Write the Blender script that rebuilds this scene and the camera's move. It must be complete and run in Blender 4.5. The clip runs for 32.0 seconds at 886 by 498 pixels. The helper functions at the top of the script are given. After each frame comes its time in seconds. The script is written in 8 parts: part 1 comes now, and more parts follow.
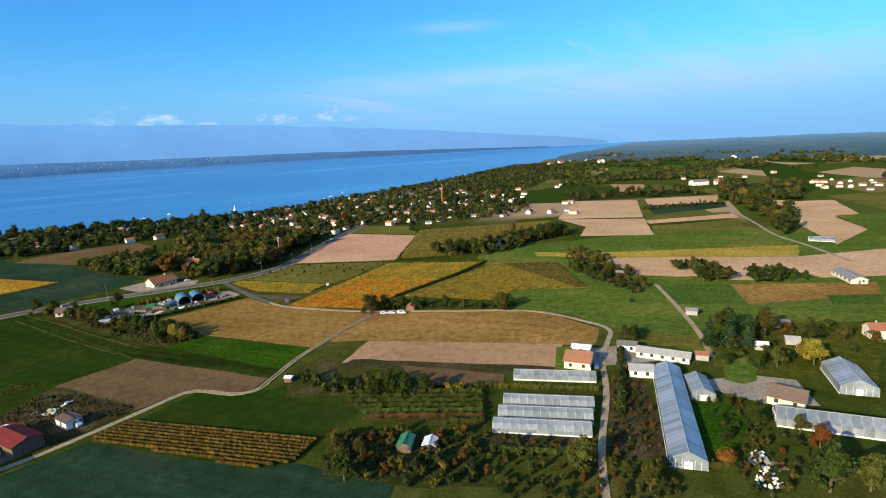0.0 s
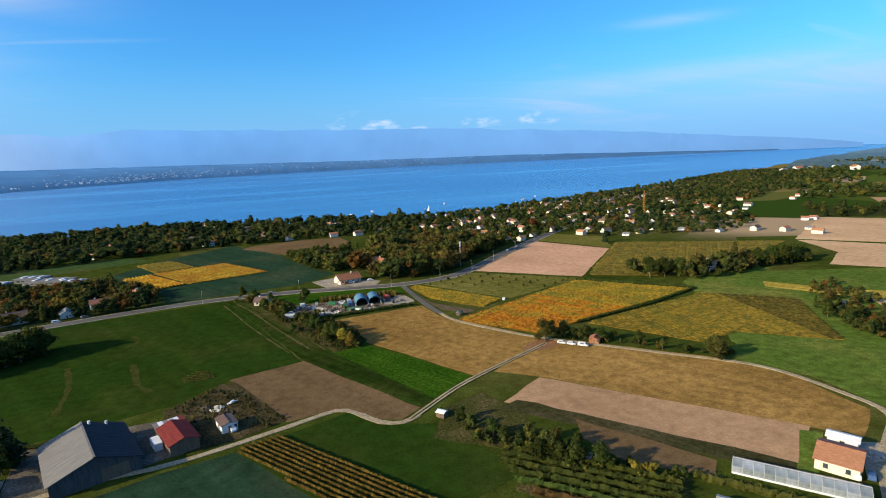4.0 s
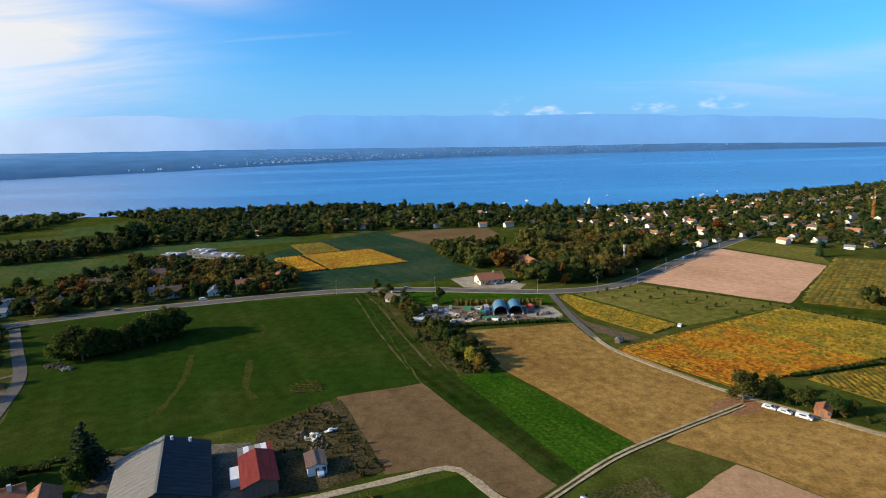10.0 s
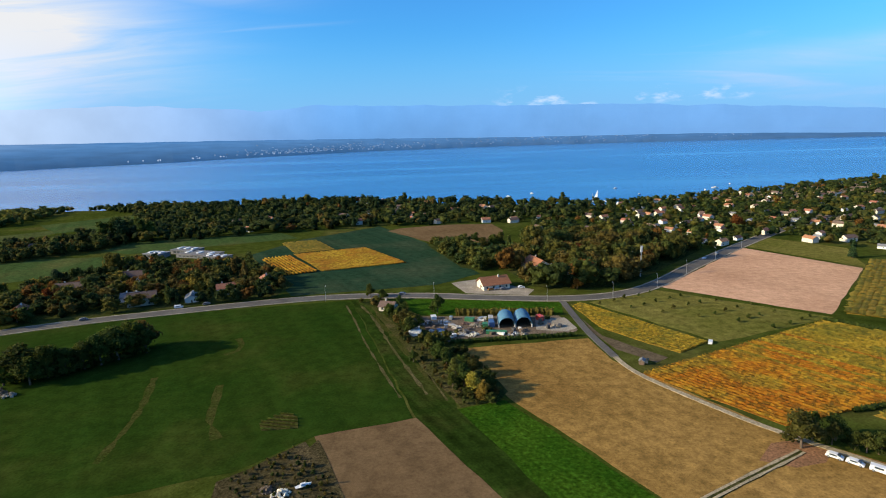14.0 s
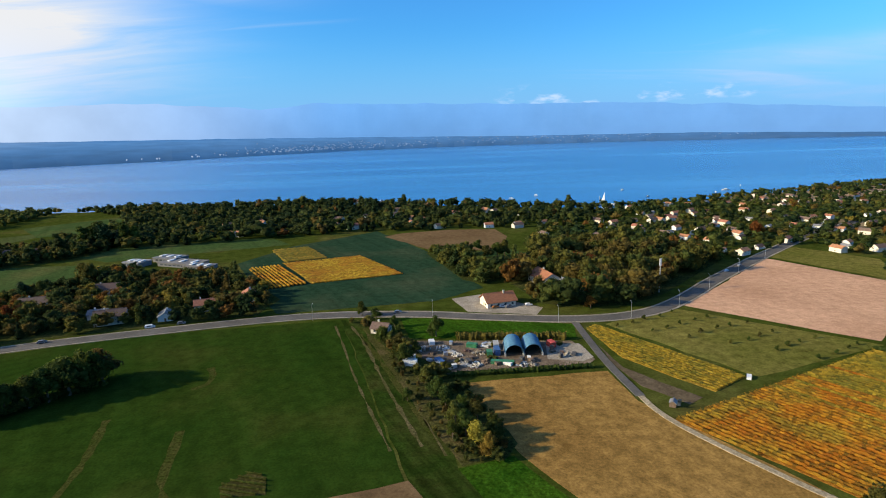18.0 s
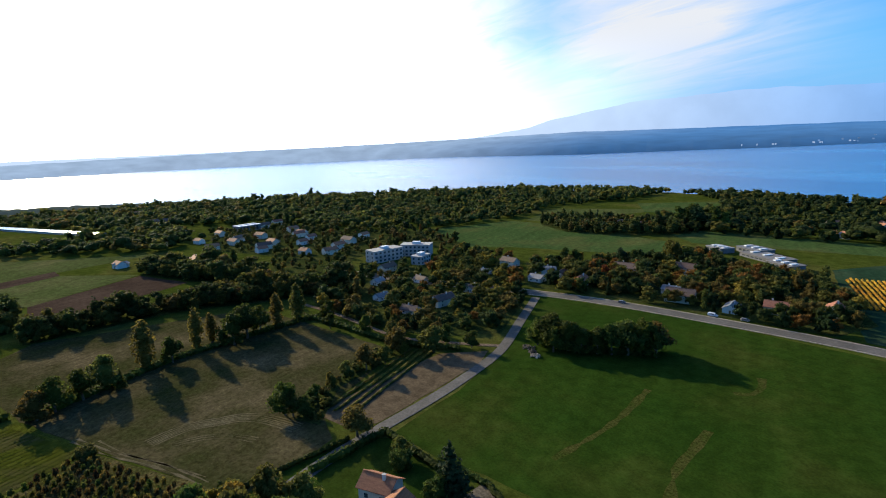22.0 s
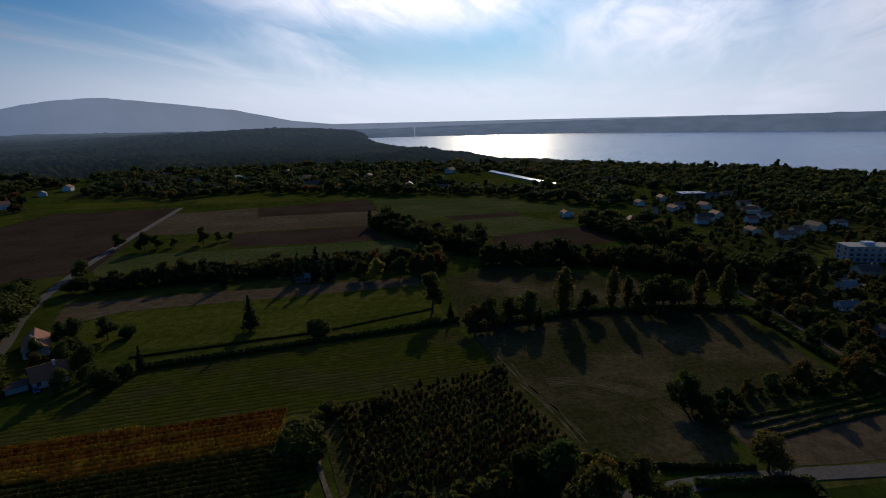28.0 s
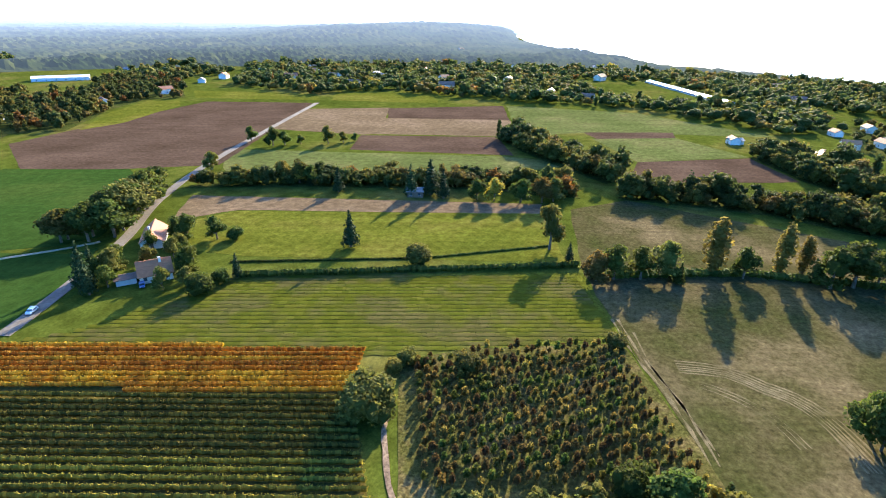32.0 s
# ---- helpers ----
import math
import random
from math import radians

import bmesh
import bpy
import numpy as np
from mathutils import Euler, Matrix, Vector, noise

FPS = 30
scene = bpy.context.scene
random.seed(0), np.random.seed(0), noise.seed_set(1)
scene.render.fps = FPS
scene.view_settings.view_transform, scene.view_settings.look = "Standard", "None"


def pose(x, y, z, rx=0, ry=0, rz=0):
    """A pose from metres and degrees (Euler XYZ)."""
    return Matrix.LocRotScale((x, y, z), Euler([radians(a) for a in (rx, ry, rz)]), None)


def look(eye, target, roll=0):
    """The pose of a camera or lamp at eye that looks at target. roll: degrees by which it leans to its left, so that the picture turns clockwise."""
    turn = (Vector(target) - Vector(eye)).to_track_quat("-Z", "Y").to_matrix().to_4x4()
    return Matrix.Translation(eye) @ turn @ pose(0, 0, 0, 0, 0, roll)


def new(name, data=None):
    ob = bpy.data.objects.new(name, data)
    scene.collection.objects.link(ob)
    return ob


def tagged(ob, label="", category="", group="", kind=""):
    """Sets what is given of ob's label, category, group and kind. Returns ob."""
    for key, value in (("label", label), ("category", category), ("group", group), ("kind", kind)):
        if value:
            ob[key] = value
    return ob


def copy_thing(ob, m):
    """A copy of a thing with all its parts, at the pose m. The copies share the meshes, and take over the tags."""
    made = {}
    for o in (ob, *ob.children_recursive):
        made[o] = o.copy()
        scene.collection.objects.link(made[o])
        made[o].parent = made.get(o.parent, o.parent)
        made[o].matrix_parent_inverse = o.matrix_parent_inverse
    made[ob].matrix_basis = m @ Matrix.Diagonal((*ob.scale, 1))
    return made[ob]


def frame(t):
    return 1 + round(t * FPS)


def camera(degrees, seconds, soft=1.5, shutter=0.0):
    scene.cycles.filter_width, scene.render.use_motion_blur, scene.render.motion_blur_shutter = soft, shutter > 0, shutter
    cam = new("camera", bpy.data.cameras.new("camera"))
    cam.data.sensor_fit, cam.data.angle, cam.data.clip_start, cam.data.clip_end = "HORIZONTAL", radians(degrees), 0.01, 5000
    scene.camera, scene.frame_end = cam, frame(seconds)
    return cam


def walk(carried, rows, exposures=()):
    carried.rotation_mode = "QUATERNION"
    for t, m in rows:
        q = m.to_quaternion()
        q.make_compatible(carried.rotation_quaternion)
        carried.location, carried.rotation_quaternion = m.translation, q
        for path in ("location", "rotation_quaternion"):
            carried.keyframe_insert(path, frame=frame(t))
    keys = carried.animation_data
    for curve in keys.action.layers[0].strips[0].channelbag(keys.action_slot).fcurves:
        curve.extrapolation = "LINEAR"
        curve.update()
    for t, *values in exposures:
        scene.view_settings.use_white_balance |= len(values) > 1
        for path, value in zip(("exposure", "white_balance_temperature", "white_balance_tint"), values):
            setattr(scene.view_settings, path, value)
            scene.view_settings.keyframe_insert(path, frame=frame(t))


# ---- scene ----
# ================= camera and its way =================
cam = camera(79.22, 32.0, soft=1.05)

# seconds, x, y, z, heading to the left of +y, pitch, roll
FLIGHT = [
    (0, -1.32, -1.41, 84.80, -37.54, -10.84, -3.06),
    (0.5, 1.92, 1.92, 84.82, -34.93, -10.64, -2.97),
    (1, 5.04, 5.17, 84.80, -32.24, -10.35, -2.78),
    (1.5, 8.07, 8.66, 84.75, -29.53, -10.04, -2.70),
    (2, 10.98, 12.43, 84.67, -26.98, -9.92, -2.56),
    (2.5, 13.84, 16.49, 84.57, -24.33, -9.84, -2.41),
    (3, 16.54, 20.53, 84.48, -21.77, -9.77, -2.44),
    (3.5, 19.02, 24.48, 84.44, -19.25, -9.61, -2.51),
    (4, 21.40, 27.88, 84.45, -16.92, -9.56, -2.74),
    (4.5, 23.42, 31.51, 84.43, -14.43, -9.51, -2.54),
    (6.5, 30.17, 47.84, 83.91, -7.44, -9.80, -2.36),
    (7, 31.34, 51.82, 83.95, -3.79, -9.79, -2.19),
    (7.5, 32.09, 55.55, 83.93, -0.94, -9.81, -2.03),
    (8, 32.63, 59.40, 83.76, 0.16, -9.82, -1.94),
    (8.5, 33.08, 63.24, 83.60, 0.03, -9.89, -1.89),
    (9, 33.69, 67.12, 83.62, -0.06, -10.02, -1.81),
    (9.5, 34.12, 70.97, 83.71, -0.14, -10.16, -1.70),
    (10, 34.49, 75.00, 83.90, -0.18, -10.36, -1.66),
    (10.5, 34.60, 78.97, 83.92, -0.22, -10.45, -1.66),
    (11, 34.59, 82.94, 83.95, -0.29, -10.55, -1.64),
    (11.5, 34.74, 86.69, 84.09, -0.34, -10.64, -1.63),
    (12, 34.97, 90.41, 84.22, -0.28, -10.79, -1.55),
    (12.5, 35.39, 94.27, 84.40, -0.15, -10.97, -1.58),
    (13, 35.96, 98.08, 84.57, -0.01, -11.05, -1.66),
    (13.5, 36.22, 102.04, 84.71, 0.08, -11.18, -1.63),
    (14, 36.39, 105.93, 84.72, 0.14, -11.34, -1.73),
    (14.5, 36.70, 109.70, 84.73, 0.27, -11.41, -1.82),
    (16.5, 37.36, 124.55, 85.86, 0.48, -11.42, -1.94),
    (17, 37.37, 128.11, 86.15, 0.51, -11.50, -1.92),
    (17.5, 37.46, 131.84, 86.51, 0.36, -11.37, -1.70),
    (18, 37.40, 135.49, 86.83, 0.29, -11.51, -1.62),
    (18.5, 37.75, 138.52, 87.14, 1.67, -12.04, -1.61),
    (19, 37.98, 140.29, 87.30, 8.66, -11.96, -1.54),
    (19.5, 38.50, 141.97, 87.50, 20.37, -11.59, -1.69),
    (20, 38.90, 143.87, 87.54, 32.26, -11.12, -1.73),
    (20.5, 38.88, 145.34, 87.32, 42.00, -10.83, -1.94),
    (21, 38.89, 146.36, 87.08, 49.29, -10.80, -1.96),
    (21.5, 39.34, 146.80, 86.93, 54.80, -10.80, -2.20),
    (22, 39.55, 147.06, 86.75, 59.47, -10.98, -2.08),
    (22.5, 39.21, 147.45, 86.49, 65.78, -11.09, -1.98),
    (23, 38.50, 147.79, 86.15, 76.07, -11.19, -1.78),
    (23.5, 37.77, 148.33, 85.68, 85.79, -11.09, -1.80),
    (24, 37.17, 149.27, 85.18, 92.89, -10.90, -1.63),
    (24.5, 36.78, 150.30, 84.91, 97.32, -11.04, -1.59),
    (25, 35.88, 150.91, 84.68, 107.00, -10.98, -1.59),
    (25.5, 34.76, 151.58, 84.54, 112.85, -11.07, -1.62),
    (27.5, 28.31, 152.88, 83.91, 106.73, -13.16, -0.94),
    (28, 25.94, 152.65, 83.82, 104.96, -13.55, -0.61),
    (28.5, 22.84, 152.37, 83.76, 102.40, -15.48, -0.04),
    (29, 19.36, 151.64, 83.82, 97.92, -20.10, 0.66),
    (29.5, 15.82, 151.03, 83.78, 95.14, -23.34, 1.24),
    (30, 11.81, 150.44, 83.84, 93.77, -23.63, 1.83),
    (30.5, 7.61, 150.15, 83.76, 92.88, -23.83, 2.02),
    (31, 3.27, 149.76, 83.65, 100.31, -24.14, 1.58),
    (31.5, -1.18, 149.06, 83.46, 112.16, -23.94, 0.90),
    (32, -5.52, 148.18, 83.34, 119.74, -23.58, 0.91),
]
PATH = [(t, pose(x, y, z, 90 + pitch, 0, turn) @ pose(0, 0, 0, 0, 0, roll)) for t, x, y, z, turn, pitch, roll in FLIGHT]
walk(cam, PATH, [(0, 0.56, 6500, 10), (18, 0.56, 6500, 10), (19.5, 0.56, 6450, 10), (21, 0.56, 6300, 10), (23.2, 0.4, 6200, 10), (24, -0.02, 6100, 11), (24.4, -0.5, 6050, 11), (25.2, -1.48, 6050, 17), (29.3, -1.5, 6050, 17), (30.5, -0.12, 6150, 18), (31.2, 1.25, 6250, 17), (32, 2.42, 6350, 16)])

# ================= sky and sun =================
SUN_WAY = Vector((-0.936 * 0.986, -0.936 * 0.155, 0.351))   # towards the sun
sun = new("sun", bpy.data.lights.new("sun", "SUN"))
sun.data.energy, sun.data.angle, sun.data.color = 5.7, radians(0.6), (1.0, 0.84, 0.55)
sun.matrix_world = look((0, 0, 500), Vector((0, 0, 500)) - SUN_WAY)

world = bpy.data.worlds.new("sky")
scene.world = world
world.use_nodes = True


CUMULUS = 0.070      # height of the row of small clouds over the horizon


CLOUD_BANKS = [(-62, 5.0, 26, 2.6, 0.62), (-45, 6.6, 15, 1.2, 0.45), (-40, 11.6, 5, 0.6, 0.2), (38, 9.5, 13, 7.5, 1.35), (24, 14.5, 9, 1.8, 0.6), (-35, 6.0, 10, 1.3, 0.45),
               (60, 9, 16, 9, 1.2), (108, 11.5, 20, 3.6, 1.3), (84, 9, 14, 6, 0.9), (110, 2.5, 40, 2.2, 0.6), (40, 10.5, 4, 3.5, 0.75)]


def build_sky(w):
    nt = w.node_tree
    nt.nodes.clear()
    N, L = nt.nodes.new, nt.links.new
    out, bg = N("ShaderNodeOutputWorld"), N("ShaderNodeBackground")
    sky = N("ShaderNodeTexSky")
    sky.sky_type, sky.sun_disc = "NISHITA", False
    sky.sun_elevation = math.asin(SUN_WAY.z)
    sky.sun_rotation = math.atan2(SUN_WAY.x, SUN_WAY.y)
    sky.air_density, sky.dust_density, sky.ozone_density = 1.3, 0.6, 2.5
    tint = N("ShaderNodeMix")
    tint.data_type, tint.blend_type = "RGBA", "MULTIPLY"
    tint.inputs[0].default_value = 1.0
    tint.inputs[7].default_value = (0.36, 1.14, 2.05, 1)
    L(sky.outputs[0], tint.inputs[6])
    # thin high cloud: streaks drawn out along the horizon, denser towards the sun
    co, sep = N("ShaderNodeTexCoord"), N("ShaderNodeSeparateXYZ")
    L(co.outputs["Generated"], sep.inputs[0])
    up = N("ShaderNodeMath"); up.operation = "ADD"; up.inputs[1].default_value = 0.13
    L(sep.outputs[2], up.inputs[0])
    flat = []
    for n in (0, 1):
        d = N("ShaderNodeMath"); d.operation = "DIVIDE"
        L(sep.outputs[n], d.inputs[0]); L(up.outputs[0], d.inputs[1])
        flat.append(d)
    comb = N("ShaderNodeCombineXYZ")
    L(flat[0].outputs[0], comb.inputs[0]); L(flat[1].outputs[0], comb.inputs[1])
    mp = N("ShaderNodeMapping")
    mp.inputs["Rotation"].default_value = (0, 0, radians(38))
    mp.inputs["Scale"].default_value = (0.35, 1.1, 1)
    L(comb.outputs[0], mp.inputs[0])
    n1 = N("ShaderNodeTexNoise")
    n1.inputs["Scale"].default_value, n1.inputs["Detail"].default_value, n1.inputs["Roughness"].default_value = 0.8, 9, 0.56
    n1.inputs["Distortion"].default_value = 0.6
    L(mp.outputs[0], n1.inputs["Vector"])
    dot = N("ShaderNodeVectorMath"); dot.operation = "DOT_PRODUCT"
    dot.inputs[1].default_value = SUN_WAY
    L(co.outputs["Generated"], dot.inputs[0])
    near = N("ShaderNodeMapRange"); near.interpolation_type = "SMOOTHSTEP"
    near.inputs[1].default_value, near.inputs[2].default_value = -0.15, 0.95
    near.inputs[3].default_value, near.inputs[4].default_value = 0.0, 0.09
    L(dot.outputs["Value"], near.inputs[0])
    sm = N("ShaderNodeMath"); sm.operation = "ADD"
    L(n1.outputs[0], sm.inputs[0]); L(near.outputs[0], sm.inputs[1])
    cov = N("ShaderNodeMapRange"); cov.interpolation_type = "SMOOTHSTEP"
    cov.inputs[1].default_value, cov.inputs[2].default_value = 0.53, 0.86
    L(sm.outputs[0], cov.inputs[0])
    glow = N("ShaderNodeMapRange"); glow.interpolation_type = "SMOOTHERSTEP"
    glow.inputs[1].default_value, glow.inputs[2].default_value = 0.62, 1.0
    glow.inputs[3].default_value, glow.inputs[4].default_value = 8.0, 40.0
    L(dot.outputs["Value"], glow.inputs[0])
    white = N("ShaderNodeCombineColor")
    for i, k in enumerate((0.97, 0.98, 1.0)):
        m = N("ShaderNodeMath"); m.operation = "MULTIPLY"; m.inputs[1].default_value = k
        L(glow.outputs[0], m.inputs[0]); L(m.outputs[0], white.inputs[i])
    # the broad soft banks of cloud: bearing to the left of +y, height, half widths (degrees), density
    sx, az, el = N("ShaderNodeMath"), N("ShaderNodeMath"), N("ShaderNodeMath")
    sx.operation, az.operation, el.operation = "MULTIPLY", "ARCTAN2", "ARCSINE"
    sx.inputs[1].default_value = -1
    L(sep.outputs[0], sx.inputs[0]); L(sx.outputs[0], az.inputs[0]); L(sep.outputs[1], az.inputs[1]); L(sep.outputs[2], el.inputs[0])
    wisp, wr0 = N("ShaderNodeTexNoise"), N("ShaderNodeMapRange")
    wisp.inputs["Scale"].default_value, wisp.inputs["Detail"].default_value, wisp.inputs["Roughness"].default_value, wisp.inputs["Distortion"].default_value = 2.6, 8, 0.6, 0.8
    wr0.inputs[1].default_value, wr0.inputs[2].default_value, wr0.inputs[3].default_value, wr0.inputs[4].default_value = 0.28, 0.66, 0.4, 1.15
    L(mp.outputs[0], wisp.inputs["Vector"]); L(wisp.outputs[0], wr0.inputs[0])
    cover = cov.outputs[0]
    for a0, e0, wa, we, thick in CLOUD_BANKS:
        du, dv, qu, qv, dd, fade, amount, most = (N("ShaderNodeMath") for _ in range(8))
        for node, src, mid, half in ((du, az, a0, wa), (dv, el, e0, we)):
            node.operation = "MULTIPLY_ADD"
            node.inputs[1].default_value, node.inputs[2].default_value = 1 / radians(half), -mid / half
            L(src.outputs[0], node.inputs[0])
        for node, src in ((qu, du), (qv, dv)):
            node.operation = "MULTIPLY"
            L(src.outputs[0], node.inputs[0]); L(src.outputs[0], node.inputs[1])
        dd.operation = "ADD"
        L(qu.outputs[0], dd.inputs[0]); L(qv.outputs[0], dd.inputs[1])
        fade.operation, fade.inputs[0].default_value = "POWER", 0.25
        L(dd.outputs[0], fade.inputs[1])
        amount.operation = "MULTIPLY"
        dense = N("ShaderNodeMath"); dense.operation, dense.inputs[1].default_value = "MULTIPLY", thick
        L(fade.outputs[0], dense.inputs[0]); L(dense.outputs[0], amount.inputs[0]); L(wr0.outputs[0], amount.inputs[1])
        most.operation, most.use_clamp = "MAXIMUM", True
        L(cover, most.inputs[0]); L(amount.outputs[0], most.inputs[1])
        cover = most.outputs[0]
    mix = N("ShaderNodeMix"); mix.data_type = "RGBA"
    L(cover, mix.inputs[0]); L(tint.outputs[2], mix.inputs[6]); L(white.outputs[0], mix.inputs[7])
    # haze lying over the horizon
    hz = N("ShaderNodeMapRange"); hz.interpolation_type = "SMOOTHSTEP"
    hz.inputs[1].default_value, hz.inputs[2].default_value = 0.0, 0.20
    hz.inputs[3].default_value, hz.inputs[4].default_value = 0.85, 0.0
    L(sep.outputs[2], hz.inputs[0])
    hazecol = N("ShaderNodeMix"); hazecol.data_type = "RGBA"
    hazecol.inputs[6].default_value, hazecol.inputs[7].default_value = (2.2, 4.7, 9.1, 1), (30, 31.5, 34, 1)
    hs = N("ShaderNodeMapRange"); hs.interpolation_type = "SMOOTHSTEP"
    hs.inputs[1].default_value, hs.inputs[2].default_value = 0.35, 1.0
    L(dot.outputs["Value"], hs.inputs[0]); L(hs.outputs[0], hazecol.inputs[0])
    mix2 = N("ShaderNodeMix"); mix2.data_type = "RGBA"
    L(hz.outputs[0], mix2.inputs[0]); L(mix.outputs[2], mix2.inputs[6]); L(hazecol.outputs[2], mix2.inputs[7])
    # small heaped clouds over the mountains beyond the lake
    mp3, n3, c3, b1, b2, m1, m2, m3 = N("ShaderNodeMapping"), N("ShaderNodeTexNoise"), N("ShaderNodeMapRange"), N("ShaderNodeMapRange"), N("ShaderNodeMapRange"), N("ShaderNodeMath"), N("ShaderNodeMath"), N("ShaderNodeMix")
    mp3.inputs["Scale"].default_value = (1, 1, 2.6)
    L(co.outputs["Generated"], mp3.inputs[0]); L(mp3.outputs[0], n3.inputs["Vector"])
    n3.inputs["Scale"].default_value, n3.inputs["Detail"].default_value, n3.inputs["Roughness"].default_value = 16, 6, 0.6
    for node, lo, hi in ((c3, 0.53, 0.70), (b1, CUMULUS - 0.022, CUMULUS - 0.006), (b2, CUMULUS + 0.026, CUMULUS + 0.004)):
        node.interpolation_type = "SMOOTHSTEP"
        node.inputs[1].default_value, node.inputs[2].default_value = lo, hi
    L(n3.outputs[0], c3.inputs[0]); L(sep.outputs[2], b1.inputs[0]); L(sep.outputs[2], b2.inputs[0])
    m1.operation = m2.operation = "MULTIPLY"
    way, wr, m4 = N("ShaderNodeVectorMath"), N("ShaderNodeMapRange"), N("ShaderNodeMath")
    way.operation, m4.operation = "DOT_PRODUCT", "MULTIPLY"
    way.inputs[1].default_value = (0.33, 0.94, 0.07)
    wr.interpolation_type = "SMOOTHSTEP"
    wr.inputs[1].default_value, wr.inputs[2].default_value = 0.955, 0.99
    L(co.outputs["Generated"], way.inputs[0]); L(way.outputs["Value"], wr.inputs[0])
    L(c3.outputs[0], m1.inputs[0]); L(b1.outputs[0], m1.inputs[1]); L(m1.outputs[0], m2.inputs[0]); L(b2.outputs[0], m2.inputs[1])
    m3.data_type = "RGBA"
    m3.inputs[7].default_value = (5.2, 7.0, 9.8, 1)
    L(m2.outputs[0], m4.inputs[0]); L(wr.outputs[0], m4.inputs[1]); L(m4.outputs[0], m3.inputs[0]); L(mix2.outputs[2], m3.inputs[6])
    L(m3.outputs[2], bg.inputs[0])
    bg.inputs[1].default_value = 0.075
    L(bg.outputs[0], out.inputs[0])


build_sky(world)

# ================= materials =================
MATS = {}


def mat(name, col, col2=None, scale=0.5, rough=0.9, bump=0.0, metal=0.0, fine=0.0, obj_var=0.0, stretch=None, detail=6.0, spec=0.3, col3=None, rows=None):
    """Two-scale mottled surface: col and col2 by a broad noise, a fine grain over it, and optional relief."""
    if name in MATS:
        return MATS[name]
    m = bpy.data.materials.new(name)
    m.use_nodes = True
    nt = m.node_tree
    N, L = nt.nodes.new, nt.links.new
    b = nt.nodes["Principled BSDF"]
    b.inputs["Roughness"].default_value, b.inputs["Metallic"].default_value = rough, metal
    b.inputs["Specular IOR Level"].default_value = spec
    co = N("ShaderNodeTexCoord")
    mp = N("ShaderNodeMapping")
    mp.inputs["Scale"].default_value = stretch or (1, 1, 1)
    L(co.outputs["Object"], mp.inputs[0])
    n = N("ShaderNodeTexNoise")
    n.inputs["Scale"].default_value, n.inputs["Detail"].default_value, n.inputs["Roughness"].default_value = scale, detail, 0.6
    L(mp.outputs[0], n.inputs["Vector"])
    ramp = N("ShaderNodeValToRGB")
    ramp.color_ramp.elements[0].position, ramp.color_ramp.elements[1].position = 0.32, 0.68
    ramp.color_ramp.elements[0].color = (*col, 1)
    ramp.color_ramp.elements[1].color = (*(col2 or col), 1)
    if col3:
        e = ramp.color_ramp.elements.new(0.5)
        e.color = (*col3, 1)
    L(n.outputs[0], ramp.inputs[0])
    last = ramp.outputs[0]
    g = N("ShaderNodeTexNoise")
    g.inputs["Scale"].default_value, g.inputs["Detail"].default_value = scale * 14, 3
    L(mp.outputs[0], g.inputs["Vector"])
    if fine:
        hv = N("ShaderNodeHueSaturation")
        r = N("ShaderNodeMapRange")
        r.inputs[1].default_value, r.inputs[2].default_value = 0.3, 0.7
        r.inputs[3].default_value, r.inputs[4].default_value = 1 - fine, 1 + fine
        L(g.outputs[0], r.inputs[0]); L(r.outputs[0], hv.inputs["Value"]); L(last, hv.inputs["Color"])
        last = hv.outputs[0]
    if fine and scale < 0.2:
        # blades, clods and stones: a close grain over the broad one
        cg, hv, r = N("ShaderNodeTexNoise"), N("ShaderNodeHueSaturation"), N("ShaderNodeMapRange")
        cg.inputs["Scale"].default_value, cg.inputs["Detail"].default_value, cg.inputs["Roughness"].default_value = 1.1, 5, 0.75
        L(co.outputs["Object"], cg.inputs["Vector"])
        r.inputs[1].default_value, r.inputs[2].default_value = 0.32, 0.68
        r.inputs[3].default_value, r.inputs[4].default_value = 1 - 1.3 * fine, 1 + 1.3 * fine
        L(cg.outputs[0], r.inputs[0]); L(r.outputs[0], hv.inputs["Value"]); L(last, hv.inputs["Color"])
        last = hv.outputs[0]
    if rows:
        # long streaks along the way the field is worked: width in metres, strength
        tm, ns, hv, r = N("ShaderNodeMapping"), N("ShaderNodeTexNoise"), N("ShaderNodeHueSaturation"), N("ShaderNodeMapRange")
        tm.vector_type = "TEXTURE"
        tm.inputs["Rotation"].default_value, tm.inputs["Scale"].default_value = (0, 0, radians(-60)), (40, 1, 1)
        L(co.outputs["Object"], tm.inputs[0]); L(tm.outputs[0], ns.inputs["Vector"])
        ns.inputs["Scale"].default_value, ns.inputs["Detail"].default_value, ns.inputs["Roughness"].default_value = 0.55 / rows[0], 4, 0.65
        r.inputs[1].default_value, r.inputs[2].default_value = 0.3, 0.7
        r.inputs[3].default_value, r.inputs[4].default_value = 1 - rows[1], 1 + rows[1]
        L(ns.outputs[0], r.inputs[0]); L(r.outputs[0], hv.inputs["Value"]); L(last, hv.inputs["Color"])
        last = hv.outputs[0]
